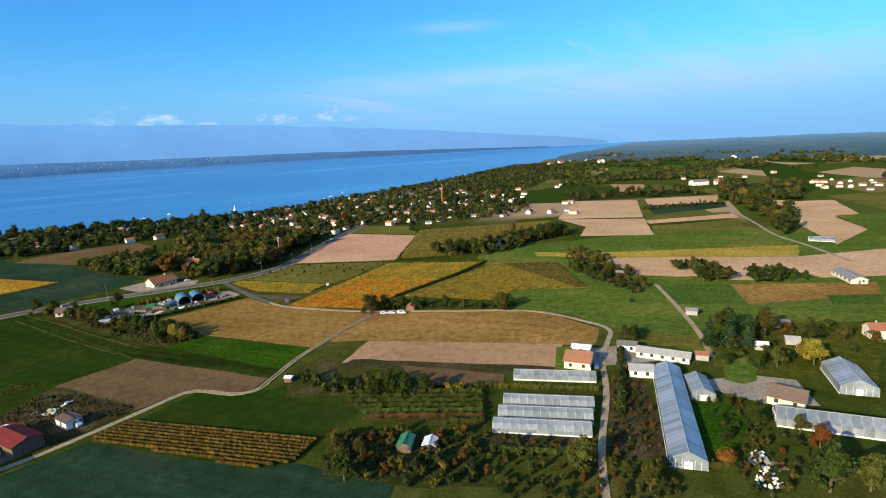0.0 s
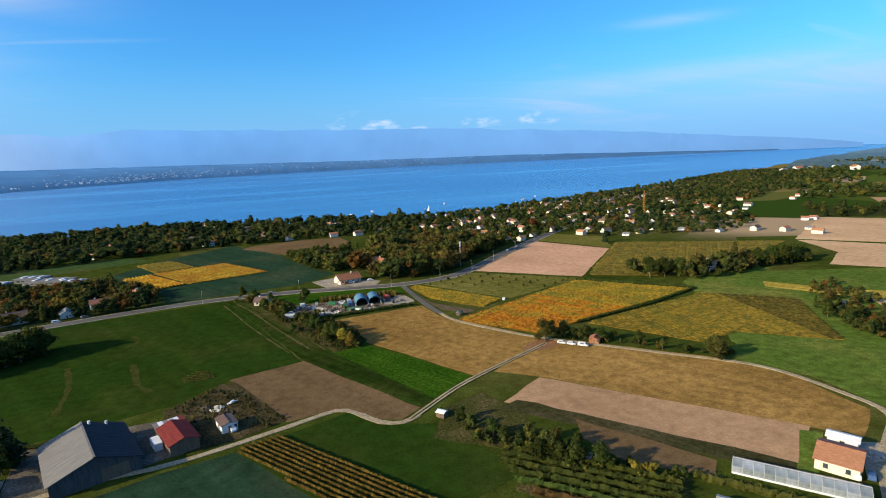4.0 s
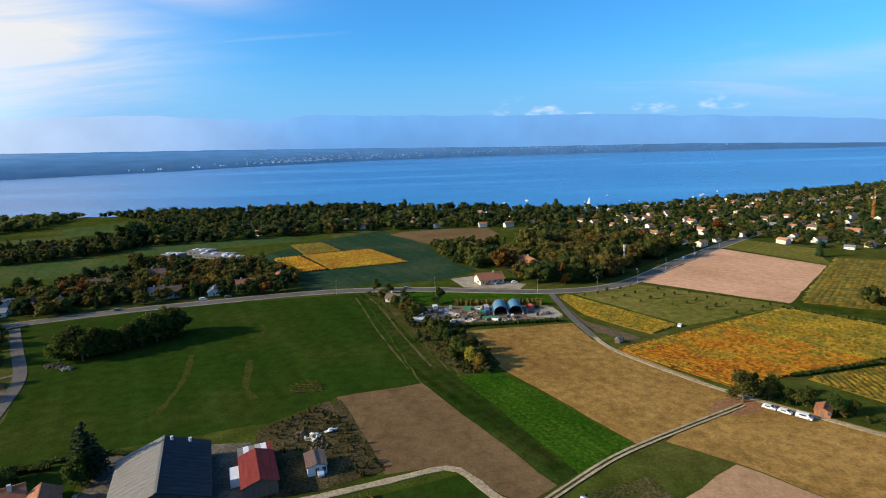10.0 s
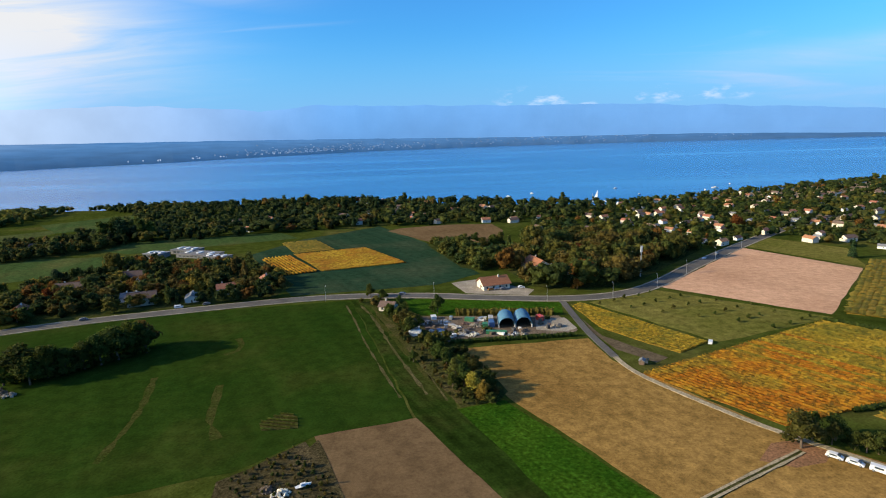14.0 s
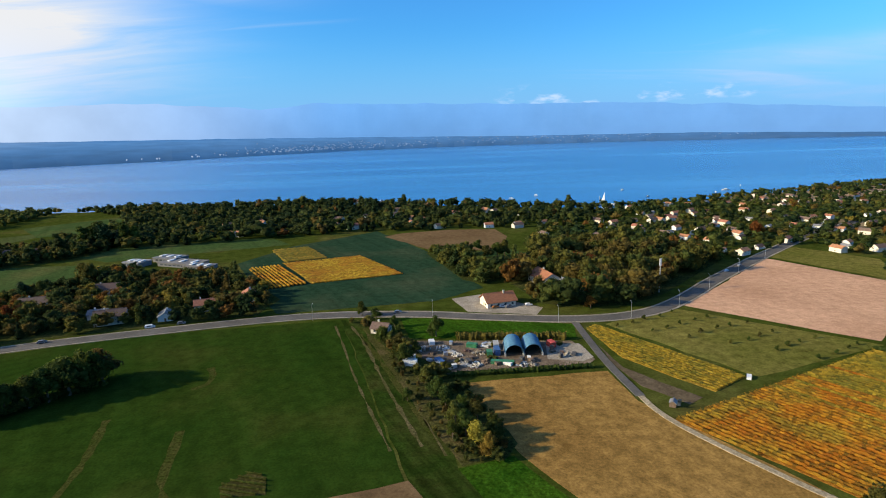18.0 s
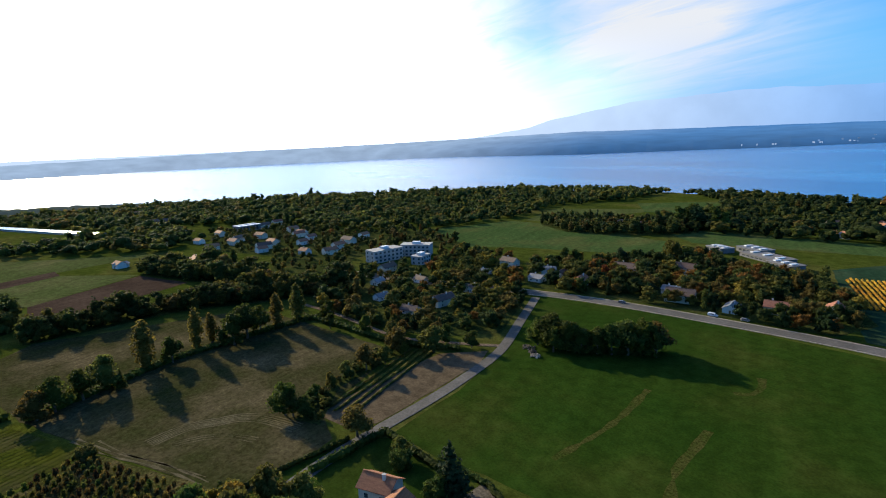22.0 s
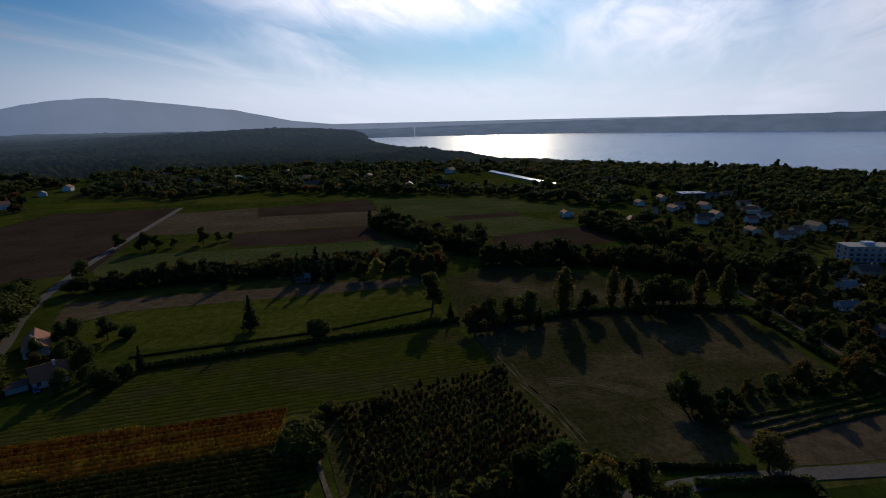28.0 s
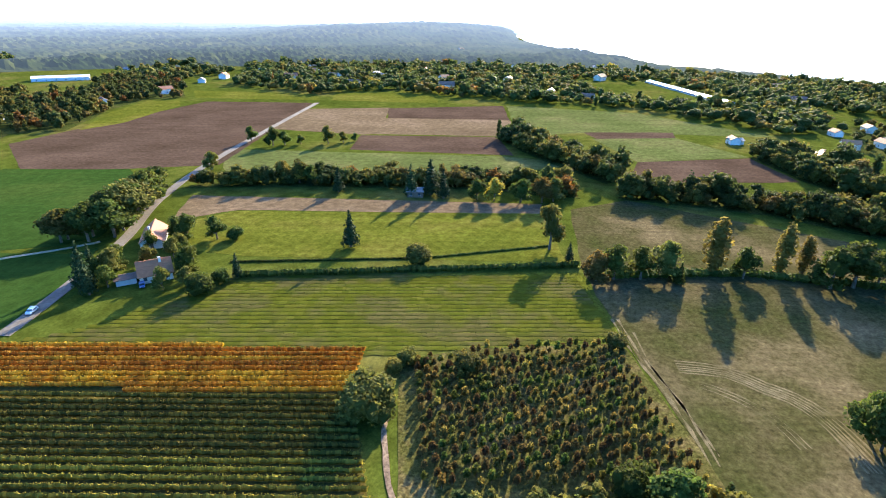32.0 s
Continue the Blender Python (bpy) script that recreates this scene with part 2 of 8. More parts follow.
    if obj_var:
        oi, hv = N("ShaderNodeObjectInfo"), N("ShaderNodeHueSaturation")
        r = N("ShaderNodeMapRange")
        r.inputs[3].default_value, r.inputs[4].default_value = 1 - obj_var, 1 + obj_var
        r2 = N("ShaderNodeMapRange")
        r2.inputs[3].default_value, r2.inputs[4].default_value = 0.5 - obj_var * 0.07, 0.5 + obj_var * 0.07
        L(oi.outputs["Random"], r.inputs[0]); L(r.outputs[0], hv.inputs["Value"])
        L(oi.outputs["Random"], r2.inputs[0]); L(r2.outputs[0], hv.inputs["Hue"])
        L(last, hv.inputs["Color"])
        last = hv.outputs[0]
    L(last, b.inputs["Base Color"])
    if bump:
        bp = N("ShaderNodeBump")
        bp.inputs["Strength"].default_value, bp.inputs["Distance"].default_value = 0.6, bump
        L(g.outputs[0], bp.inputs["Height"]); L(bp.outputs[0], b.inputs["Normal"])
    MATS[name] = m
    return m


def leaf_mat(name, a, b_, c, trans=0.25, vary=0.25, grain=0.0, spec=0.08, rough=0.8, patch=None):
    """Foliage: colour varies from leaf clump to leaf clump and from tree to tree; some light comes through."""
    if name in MATS:
        return MATS[name]
    m = bpy.data.materials.new(name)
    m.use_nodes = True
    nt = m.node_tree
    N, L = nt.nodes.new, nt.links.new
    bs, out = nt.nodes["Principled BSDF"], nt.nodes["Material Output"]
    bs.inputs["Roughness"].default_value, bs.inputs["Specular IOR Level"].default_value = rough, spec
    ge, oi = N("ShaderNodeNewGeometry"), N("ShaderNodeObjectInfo")
    ramp = N("ShaderNodeValToRGB")
    ramp.color_ramp.elements[0].color, ramp.color_ramp.elements[1].color = (*a, 1), (*c, 1)
    e = ramp.color_ramp.elements.new(0.55)
    e.color = (*b_, 1)
    L(ge.outputs["Random Per Island"], ramp.inputs[0])
    hv = N("ShaderNodeHueSaturation")
    r, r2 = N("ShaderNodeMapRange"), N("ShaderNodeMapRange")
    r.inputs[3].default_value, r.inputs[4].default_value = 1 - vary, 1 + vary
    r2.inputs[3].default_value, r2.inputs[4].default_value = 0.5 - vary * 0.09, 0.5 + vary * 0.07
    L(oi.outputs["Random"], r.inputs[0]); L(r.outputs[0], hv.inputs["Value"])
    L(oi.outputs["Random"], r2.inputs[0]); L(r2.outputs[0], hv.inputs["Hue"])
    if patch:
        # other leaf colours in broad patches over the ground
        pn, pr, pm, ramp2 = N("ShaderNodeTexNoise"), N("ShaderNodeMapRange"), N("ShaderNodeMix"), N("ShaderNodeValToRGB")
        ramp2.color_ramp.elements[0].color, ramp2.color_ramp.elements[1].color = (*patch[0], 1), (*patch[1], 1)
        pn.inputs["Scale"].default_value, pn.inputs["Detail"].default_value = 0.07, 5
        pr.inputs[1].default_value, pr.inputs[2].default_value = 0.46, 0.60
        pm.data_type = "RGBA"
        L(ge.outputs["Position"], pn.inputs["Vector"]); L(pn.outputs[0], pr.inputs[0]); L(pr.outputs[0], pm.inputs[0])
        L(ge.outputs["Random Per Island"], ramp2.inputs[0]); L(ramp.outputs[0], pm.inputs[6]); L(ramp2.outputs[0], pm.inputs[7]); L(pm.outputs[2], hv.inputs["Color"])
    else:
        L(ramp.outputs[0], hv.inputs["Color"])
    last = hv.outputs[0]
    if grain:
        co, n, h2, r3, bp = N("ShaderNodeTexCoord"), N("ShaderNodeTexNoise"), N("ShaderNodeHueSaturation"), N("ShaderNodeMapRange"), N("ShaderNodeBump")
        n.inputs["Scale"].default_value, n.inputs["Detail"].default_value, n.inputs["Roughness"].default_value = 0.8, 4, 0.7
        L(co.outputs["Object"], n.inputs["Vector"])
        r3.inputs[1].default_value, r3.inputs[2].default_value = 0.34, 0.66
        r3.inputs[3].default_value, r3.inputs[4].default_value = 1 - grain, 1 + grain
        L(n.outputs[0], r3.inputs[0]); L(r3.outputs[0], h2.inputs["Value"]); L(last, h2.inputs["Color"])
        last = h2.outputs[0]
        bp.inputs["Strength"].default_value, bp.inputs["Distance"].default_value = 1.0, 1.6
        L(n.outputs[0], bp.inputs["Height"]); L(bp.outputs[0], bs.inputs["Normal"])
    L(last, bs.inputs["Base Color"])
    tr, mx = N("ShaderNodeBsdfTranslucent"), N("ShaderNodeMixShader")
    mx.inputs[0].default_value = trans
    L(last, tr.inputs[0]); L(bs.outputs[0], mx.inputs[1]); L(tr.outputs[0], mx.inputs[2])
    L(mx.outputs[0], out.inputs[0])
    MATS[name] = m
    return m


GRASS = mat("grass", (0.0267, 0.0381, 0.0057), (0.0762, 0.0685, 0.0190), 0.011, fine=0.3, bump=0.15, col3=(0.0400, 0.0514, 0.0085), spec=0.0)
CROP_GREEN = mat("young_crop", (0.0139, 0.0326, 0.0045), (0.0319, 0.0407, 0.0081), 0.016, fine=0.22, bump=0.1, col3=(0.0186, 0.0357, 0.0052), spec=0.0, rows=(5, 0.16))
CROP_DEEP = mat("deep_green_crop", (0.014, 0.032, 0.007), (0.026, 0.044, 0.010), 0.02, fine=0.2, bump=0.1, col3=(0.018, 0.037, 0.008), spec=0.0, rows=(4, 0.12))
WORN = mat("worn_meadow", (0.026, 0.030, 0.009), (0.080, 0.064, 0.033), 0.036, fine=0.28, bump=0.15, col3=(0.042, 0.038, 0.016), spec=0.0, rows=(1.1, 0.16))
CROP_TEAL = mat("blue_green_crop", (0.014, 0.034, 0.018), (0.036, 0.050, 0.026), 0.017, fine=0.22, bump=0.1, col3=(0.018, 0.039, 0.020), spec=0.0, rows=(3, 0.2))
STRIP = mat("streaked_grass_strip", (0.013, 0.026, 0.004), (0.036, 0.038, 0.010), 0.02, fine=0.3, bump=0.1, col3=(0.017, 0.031, 0.005), spec=0.0, rows=(1.6, 0.38))
PASTURE = mat("grazed_pasture", (0.0556, 0.0907, 0.0136), (0.1254, 0.1260, 0.0271), 0.02, fine=0.3, bump=0.15, col3=(0.0717, 0.1058, 0.0178), spec=0.0, rows=(4, 0.15))
GOLD_CROP = mat("golden_crop", (0.225, 0.165, 0.028), (0.34, 0.245, 0.043), 0.03, fine=0.35, bump=0.2, spec=0.0, rows=(3, 0.2))
FIELD_GREEN = mat("grassy_field", (0.0322, 0.0582, 0.0165), (0.0667, 0.0717, 0.0231), 0.02, fine=0.25, bump=0.12, col3=(0.0391, 0.0638, 0.0187), spec=0.0, rows=(5, 0.15))
TAN_FIELD = mat("tan_stubble", (0.068, 0.050, 0.030), (0.108, 0.080, 0.052), 0.02, fine=0.25, bump=0.1, col3=(0.086, 0.064, 0.038), spec=0.0, rows=(4, 0.12))
DRY_STREAK = mat("dry_streak", (0.0600, 0.0528, 0.0265), (0.1200, 0.0992, 0.0577), 0.5, fine=0.4, bump=0.1, spec=0.0)
PALE_MEADOW = mat("pale_meadow", (0.042, 0.055, 0.016), (0.080, 0.080, 0.031), 0.02, fine=0.25, bump=0.12, col3=(0.055, 0.067, 0.021), spec=0.0, rows=(5, 0.12))
WASTE = mat("waste_scrub_ground", (0.0308, 0.0252, 0.0112), (0.0840, 0.0630, 0.0314), 0.12, fine=0.45, bump=0.3, col3=(0.0476, 0.0384, 0.0168), spec=0.0)
CROP_BRIGHT = mat("bright_crop", (0.0155, 0.047, 0.0036), (0.032, 0.068, 0.0058), 0.05, fine=0.38, bump=0.3, spec=0.0, rows=(2.2, 0.28))
MEADOW = mat("autumn_meadow", (0.074, 0.078, 0.0135), (0.132, 0.112, 0.028), 0.02, fine=0.3, bump=0.15, spec=0.0, rows=(5, 0.14))
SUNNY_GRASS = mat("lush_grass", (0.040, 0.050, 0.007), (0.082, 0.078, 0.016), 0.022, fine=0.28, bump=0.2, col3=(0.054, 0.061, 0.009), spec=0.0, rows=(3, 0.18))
RED_SOIL = mat("trampled_red_soil", (0.150, 0.080, 0.040), (0.235, 0.120, 0.062), 0.12, fine=0.3, bump=0.1, spec=0.0)
STUBBLE = mat("stubble", (0.1628, 0.0921, 0.0258), (0.2665, 0.1566, 0.0472), 0.022, fine=0.28, bump=0.12, col3=(0.2029, 0.1186, 0.0334), spec=0.0, rows=(3, 0.16))
BARE = mat("bare_earth", (0.1003, 0.0625, 0.0294), (0.1391, 0.0901, 0.0442), 0.02, fine=0.18, bump=0.12, spec=0.0, rows=(4, 0.1))
ROSY_EARTH = mat("rosy_earth", (0.375, 0.210, 0.122), (0.49, 0.288, 0.172), 0.02, fine=0.16, bump=0.1, spec=0.0, rows=(6, 0.08))
PINK_EARTH = mat("reddish_earth", (0.2728, 0.1628, 0.0869), (0.3516, 0.2162, 0.1179), 0.02, fine=0.16, bump=0.1, spec=0.0, rows=(4, 0.08))
SAND = mat("pale_earth", (0.3724, 0.2322, 0.1251), (0.4900, 0.3186, 0.1802), 0.02, fine=0.16, bump=0.1, spec=0.0, rows=(6, 0.08))
DARK_EARTH = mat("ploughed_earth", (0.034, 0.023, 0.016), (0.058, 0.040, 0.028), 0.03, fine=0.2, bump=0.2, spec=0.0, rows=(3, 0.12))
ROUGH = mat("rough_ground", (0.032, 0.032, 0.011), (0.085, 0.064, 0.029), 0.09, fine=0.4, bump=0.35, col3=(0.046, 0.046, 0.013), spec=0.0)
GRAVEL = mat("gravel", (0.19, 0.16, 0.12), (0.31, 0.265, 0.205), 0.12, fine=0.25, bump=0.05, spec=0.0)
DIRT = mat("brown_yard_dirt", (0.085, 0.062, 0.042), (0.19, 0.145, 0.10), 0.11, fine=0.35, bump=0.06, col3=(0.125, 0.093, 0.064), spec=0.0)
YARD = mat("trodden_yard", (0.0638, 0.0561, 0.0408), (0.1700, 0.1462, 0.1105), 0.10, fine=0.3, bump=0.06, col3=(0.0978, 0.0833, 0.0612), spec=0.0)
ASPHALT = mat("asphalt", (0.068, 0.062, 0.054), (0.108, 0.099, 0.086), 0.07, fine=0.14, bump=0.02, spec=0.1)
TRACK = mat("dirt_track", (0.2240, 0.1794, 0.1110), (0.3360, 0.2730, 0.1776), 0.15, fine=0.25, bump=0.05, spec=0.0)
VINE_SOIL = mat("vineyard_soil", (0.0340, 0.0357, 0.0085), (0.0723, 0.0561, 0.0170), 0.05, fine=0.3, bump=0.15, spec=0.0)
LITTER = mat("vine_leaf_litter", (0.19, 0.125, 0.019), (0.31, 0.19, 0.030), 0.06, fine=0.35, bump=0.15, spec=0.0)
LITTER_RED = mat("red_vine_litter", (0.1725, 0.0792, 0.0140), (0.2875, 0.1265, 0.0200), 0.06, fine=0.4, bump=0.15, spec=0.0)
ALLOTMENT = mat("allotment_green", (0.034, 0.075, 0.012), (0.070, 0.098, 0.020), 0.03, fine=0.3, bump=0.12, spec=0.0, rows=(2, 0.2))
BARK = mat("bark", (0.07, 0.05, 0.035), (0.12, 0.09, 0.06), 2.0, fine=0.2, bump=0.03)

# ================= mesh helpers =================


def bm_object(name, bm, material, parent=None):
    me = bpy.data.meshes.new(name)
    bm.to_mesh(me)
    bm.free()
    for m in material if isinstance(material, (list, tuple)) else (material,):
        me.materials.append(m)
    ob = new(name, me)
    ob.parent = parent
    return ob


def part(name, bm, material, parent, label=""):
    return tagged(bm_object(name, bm, material, parent), label)


def thing(name, label, category, group="", kind="", at=None):
    ob = new(name)
    ob.empty_display_size = 0.5
    if at is not None:
        ob.matrix_basis = at
    return tagged(ob, label, category, group, kind)


def box(bm, x0, x1, y0, y1, z0, z1):
    v = [bm.verts.new(p) for p in ((x0, y0, z0), (x1, y0, z0), (x1, y1, z0), (x0, y1, z0), (x0, y0, z1), (x1, y0, z1), (x1, y1, z1), (x0, y1, z1))]
    for f in ((3, 2, 1, 0), (4, 5, 6, 7), (0, 1, 5, 4), (1, 2, 6, 5), (2, 3, 7, 6), (3, 0, 4, 7)):
        bm.faces.new([v[i] for i in f])
    return v


def boxes(*dims):
    bm = bmesh.new()
    for d in dims:
        box(bm, *d)
    return bm


def prism(bm, profile, y0, y1):
    """A solid with that (x, z) outline, from y0 to y1."""
    a = [bm.verts.new((x, y0, z)) for x, z in profile]
    b = [bm.verts.new((x, y1, z)) for x, z in profile]
    n = len(profile)
    bm.faces.new(a)
    bm.faces.new(b[::-1])
    for i in range(n):
        bm.faces.new((a[i], b[i], b[(i + 1) % n], a[(i + 1) % n]))


def cyl(bm, p, q, r0, r1, n=8):
    p, q = Vector(p), Vector(q)
    m = (q - p).to_track_quat("Z", "Y").to_matrix()
    ring = [[bm.verts.new(c + m @ Vector((r * math.cos(a), r * math.sin(a), 0))) for a in (2 * math.pi * i / n for i in range(n))] for c, r in ((p, r0), (q, r1))]
    for i in range(n):
        bm.faces.new((ring[0][i], ring[0][(i + 1) % n], ring[1][(i + 1) % n], ring[1][i]))
    bm.faces.new(ring[0][::-1])
    bm.faces.new(ring[1])


# ================= land, lake and distance =================
SHORE = [(-4600, -1900), (-2700, -1010), (-1760, -560), (-1200, -20), (-1040, 320), (-900, 560), (-770, 800), (-520, 930), (-137, 950), (60, 885), (232, 815), (400, 885),
         (627, 985), (874, 1085), (1584, 1440), (2760, 2008), (4700, 2900)]


def lake_level(x, y):
    return -3 + 0.004 * x + 0.009 * (y - 900)


def shore_side(x, y):
    """Metres inland of the near shore (below nought: out on the lake)."""
    best, side = 1e9, 1
    for (ax, ay), (bx, by) in zip(SHORE, SHORE[1:]):
        dx, dy = bx - ax, by - ay
        u = min(1, max(0, ((x - ax) * dx + (y - ay) * dy) / (dx * dx + dy * dy)))
        d = math.hypot(x - ax - u * dx, y - ay - u * dy)
        if d < best:
            best, side = d, (1 if (dx * (y - ay) - dy * (x - ax)) < 0 else -1)
    return best * side


def smooth(a, b, v):
    v = min(1, max(0, (v - a) / (b - a)))
    return v * v * (3 - 2 * v)


def land_height(x, y):
    far = math.hypot(x, y - 150)
    z = max(0.0, lake_level(x, y) + 2.5) * smooth(900, 1500, far)
    # the wooded hill to the south-west and the rise beyond the fields to the east
    z += 46 * math.exp(-(((x + 2000) / 650) ** 2) - ((y + 1090) / 520) ** 2) + 8 * smooth(700, 2600, far) * smooth(200, -1500, y - 0.2 * x)
    z += 2 * smooth(1300, 3500, far) * smooth(0.1, 0.8, (x - y) / (far + 1))
    return z


def ground_z(x, y):
    s = shore_side(x, y)
    if s > 60:
        return land_height(x, y)
    k = smooth(-30, 40, s)
    return land_height(x, y) * k + (lake_level(x, y) - 5) * (1 - k)


def farmland_mat():
    """Rough grass close by; a patchwork of meadows, crops and bare strips from half a kilometre on."""
    m = GRASS.copy()
    m.name = "farmland"
    nt = m.node_tree
    N, L = nt.nodes.new, nt.links.new
    b = nt.nodes["Principled BSDF"]
    old = b.inputs["Base Color"].links[0].from_socket
    co, mp, vo, ramp = N("ShaderNodeTexCoord"), N("ShaderNodeMapping"), N("ShaderNodeTexVoronoi"), N("ShaderNodeValToRGB")
    mp.vector_type = "TEXTURE"
    mp.inputs["Rotation"].default_value, mp.inputs["Scale"].default_value = (0, 0, radians(35)), (260, 95, 1000)
    L(co.outputs["Object"], mp.inputs[0]); L(mp.outputs[0], vo.inputs["Vector"])
    vo.inputs["Scale"].default_value, vo.inputs["Randomness"].default_value = 1.0, 0.7
    sep = N("ShaderNodeSeparateColor")
    L(vo.outputs["Color"], sep.inputs[0]); L(sep.outputs[0], ramp.inputs[0])
    ramp.color_ramp.interpolation = "CONSTANT"
    e = ramp.color_ramp.elements
    # bare and pale strips only on the eastern farmland
    east, er, em = N("ShaderNodeSeparateXYZ"), N("ShaderNodeMapRange"), N("ShaderNodeMath")
    em.operation = "MULTIPLY"
    L(co.outputs["Object"], east.inputs[0]); L(east.outputs[0], er.inputs[0])
    er.inputs[1].default_value, er.inputs[2].default_value = 350, 450
    e[0].color, e[1].color, e[1].position = (0.050, 0.066, 0.012, 1), (0.30, 0.21, 0.12, 1), 0.76
    for p, c in ((0.2, (0.085, 0.088, 0.022)), (0.38, (0.026, 0.048, 0.008)), (0.55, (0.14, 0.115, 0.038)), (0.7, (0.055, 0.078, 0.014))):
        e.new(p).color = (*c, 1)
    far, r, mx = N("ShaderNodeVectorMath"), N("ShaderNodeMapRange"), N("ShaderNodeMix")
    far.operation = "LENGTH"
    L(co.outputs["Object"], far.inputs[0]); L(far.outputs["Value"], r.inputs[0])
    r.inputs[1].default_value, r.inputs[2].default_value = 560, 640
    mx.data_type = "RGBA"
    L(r.outputs[0], em.inputs[0]); L(er.outputs[0], em.inputs[1]); L(em.outputs[0], mx.inputs[0]); L(old, mx.inputs[6]); L(ramp.outputs[0], mx.inputs[7]); L(mx.outputs[2], b.inputs["Base Color"])
    return m


def build_ground():
    rings = [0, 400, 650]
    while rings[-1] < 4880:
        rings.append(min(4880, rings[-1] * 1.035 + 6))
    n = 200
    verts, faces = [(0, 150, 0)], []
    for r in rings[1:]:
        for i in range(n):
            a = 2 * math.pi * i / n
            x, y = r * math.cos(a), 150 + r * math.sin(a)
            verts.append((x, y, ground_z(x, y) if r > 400 else 0.0))
    for i in range(n):
        faces.append((0, 1 + i, 1 + (i + 1) % n))
    for k in range(len(rings) - 2):
        for i in range(n):
            a, b = 1 + k * n + i, 1 + k * n + (i + 1) % n
            faces.append((a, a + n, b + n, b))
    me = bpy.data.meshes.new("ground")
    me.from_pydata(verts, [], faces)
    me.polygons.foreach_set("use_smooth", [True] * len(me.polygons))
    me.materials.append(farmland_mat())
    return tagged(new("ground", me), "green autumn farmland reaching to the horizon", "ground", kind="structure")


build_ground()


def water_mat():
    m = bpy.data.materials.new("lake_water")
    m.use_nodes = True
    nt = m.node_tree
    N, L = nt.nodes.new, nt.links.new
    b = nt.nodes["Principled BSDF"]
    b.inputs["Roughness"].default_value, b.inputs["IOR"].default_value = 0.27, 1.33
    co, mp, n, n2, r = N("ShaderNodeTexCoord"), N("ShaderNodeMapping"), N("ShaderNodeTexNoise"), N("ShaderNodeTexNoise"), N("ShaderNodeValToRGB")
    mp.inputs["Scale"].default_value = (0.3, 1.2, 1)
    L(co.outputs["Object"], mp.inputs[0])
    n.inputs["Scale"].default_value, n.inputs["Detail"].default_value = 0.0022, 5
    L(mp.outputs[0], n.inputs["Vector"])
    r.color_ramp.elements[0].position, r.color_ramp.elements[1].position = 0.36, 0.66
    r.color_ramp.elements[0].color, r.color_ramp.elements[1].color = (0.008, 0.100, 0.29, 1), (0.040, 0.200, 0.43, 1)
    L(n.outputs[0], r.inputs[0]); L(r.outputs[0], b.inputs["Base Color"])
    n2.inputs["Scale"].default_value, n2.inputs["Detail"].default_value = 0.35, 6
    L(co.outputs["Object"], n2.inputs["Vector"])
    bp = N("ShaderNodeBump")
    bp.inputs["Strength"].default_value, bp.inputs["Distance"].default_value = 0.5, 0.35
    L(n2.outputs[0], bp.inputs["Height"]); L(bp.outputs[0], b.inputs["Normal"])
    return m


def build_lake():
    bm = bmesh.new()
    pts = [(-4700, -2100), (4700, 700), (4700, 4600), (-4700, 4600)]
    bm.faces.new([bm.verts.new((x, y, lake_level(x, y))) for x, y in pts])
    return tagged(bm_object("water", bm, water_mat()), "wide blue lake with faint wind streaks", "lake", kind="structure")


build_lake()

# ================= fields, roads =================


SHEETS = []


def uneven(pts, step=7.0, by=1.0):
    """The outline cut into short lengths and shifted a little, as ploughs and verges leave it."""
    out = []
    for a, b in zip(pts, list(pts[1:]) + [pts[0]]):
        n = max(1, int(math.dist(a, b) / step))
        for k in range(n):
            x, y = a[0] + (b[0] - a[0]) * k / n, a[1] + (b[1] - a[1]) * k / n
            out.append((x + by * noise.noise((x * 0.09, y * 0.09, 1)), y + by * noise.noise((x * 0.09, y * 0.09, 7))))
    return out


def sheet(name, pts, z, material, label, category="field"):
    """A flat piece of ground cover with a thin edge; each lies a little over the one before."""
    z = 0.03 + 0.0007 * len(SHEETS)
    SHEETS.append(z)
    bm = bmesh.new()
    pts = uneven(pts)
    top = [bm.verts.new((x, y, z)) for x, y in pts]
    low = [bm.verts.new((x, y, -0.3)) for x, y in pts]
    f = bm.faces.new(top)
    for i in range(len(pts)):
        bm.faces.new((top[i], low[i], low[(i + 1) % len(pts)], top[(i + 1) % len(pts)]))
    f.normal_update()
    if f.normal.z < 0:
        bmesh.ops.reverse_faces(bm, faces=bm.faces[:])
    bmesh.ops.triangulate(bm, faces=[f])
    return tagged(bm_object(name, bm, material), label, category, kind="structure")


def curve_pts(pts, step=4.0):
    """Catmull-Rom through the points."""
    out = []
    q = [Vector(p) for p in pts]
    q = [2 * q[0] - q[1]] + q + [2 * q[-1] - q[-2]]
    for i in range(1, len(q) - 2):
        n = max(2, int((q[i + 1] - q[i]).length / step))
        for k in range(n):
            t = k / n
            out.append(0.5 * (2 * q[i] + (q[i + 1] - q[i - 1]) * t + (2 * q[i - 1] - 5 * q[i] + 4 * q[i + 1] - q[i + 2]) * t * t + (3 * q[i] - q[i - 1] - 3 * q[i + 1] + q[i + 2]) * t ** 3))
    return out + [q[-2]]


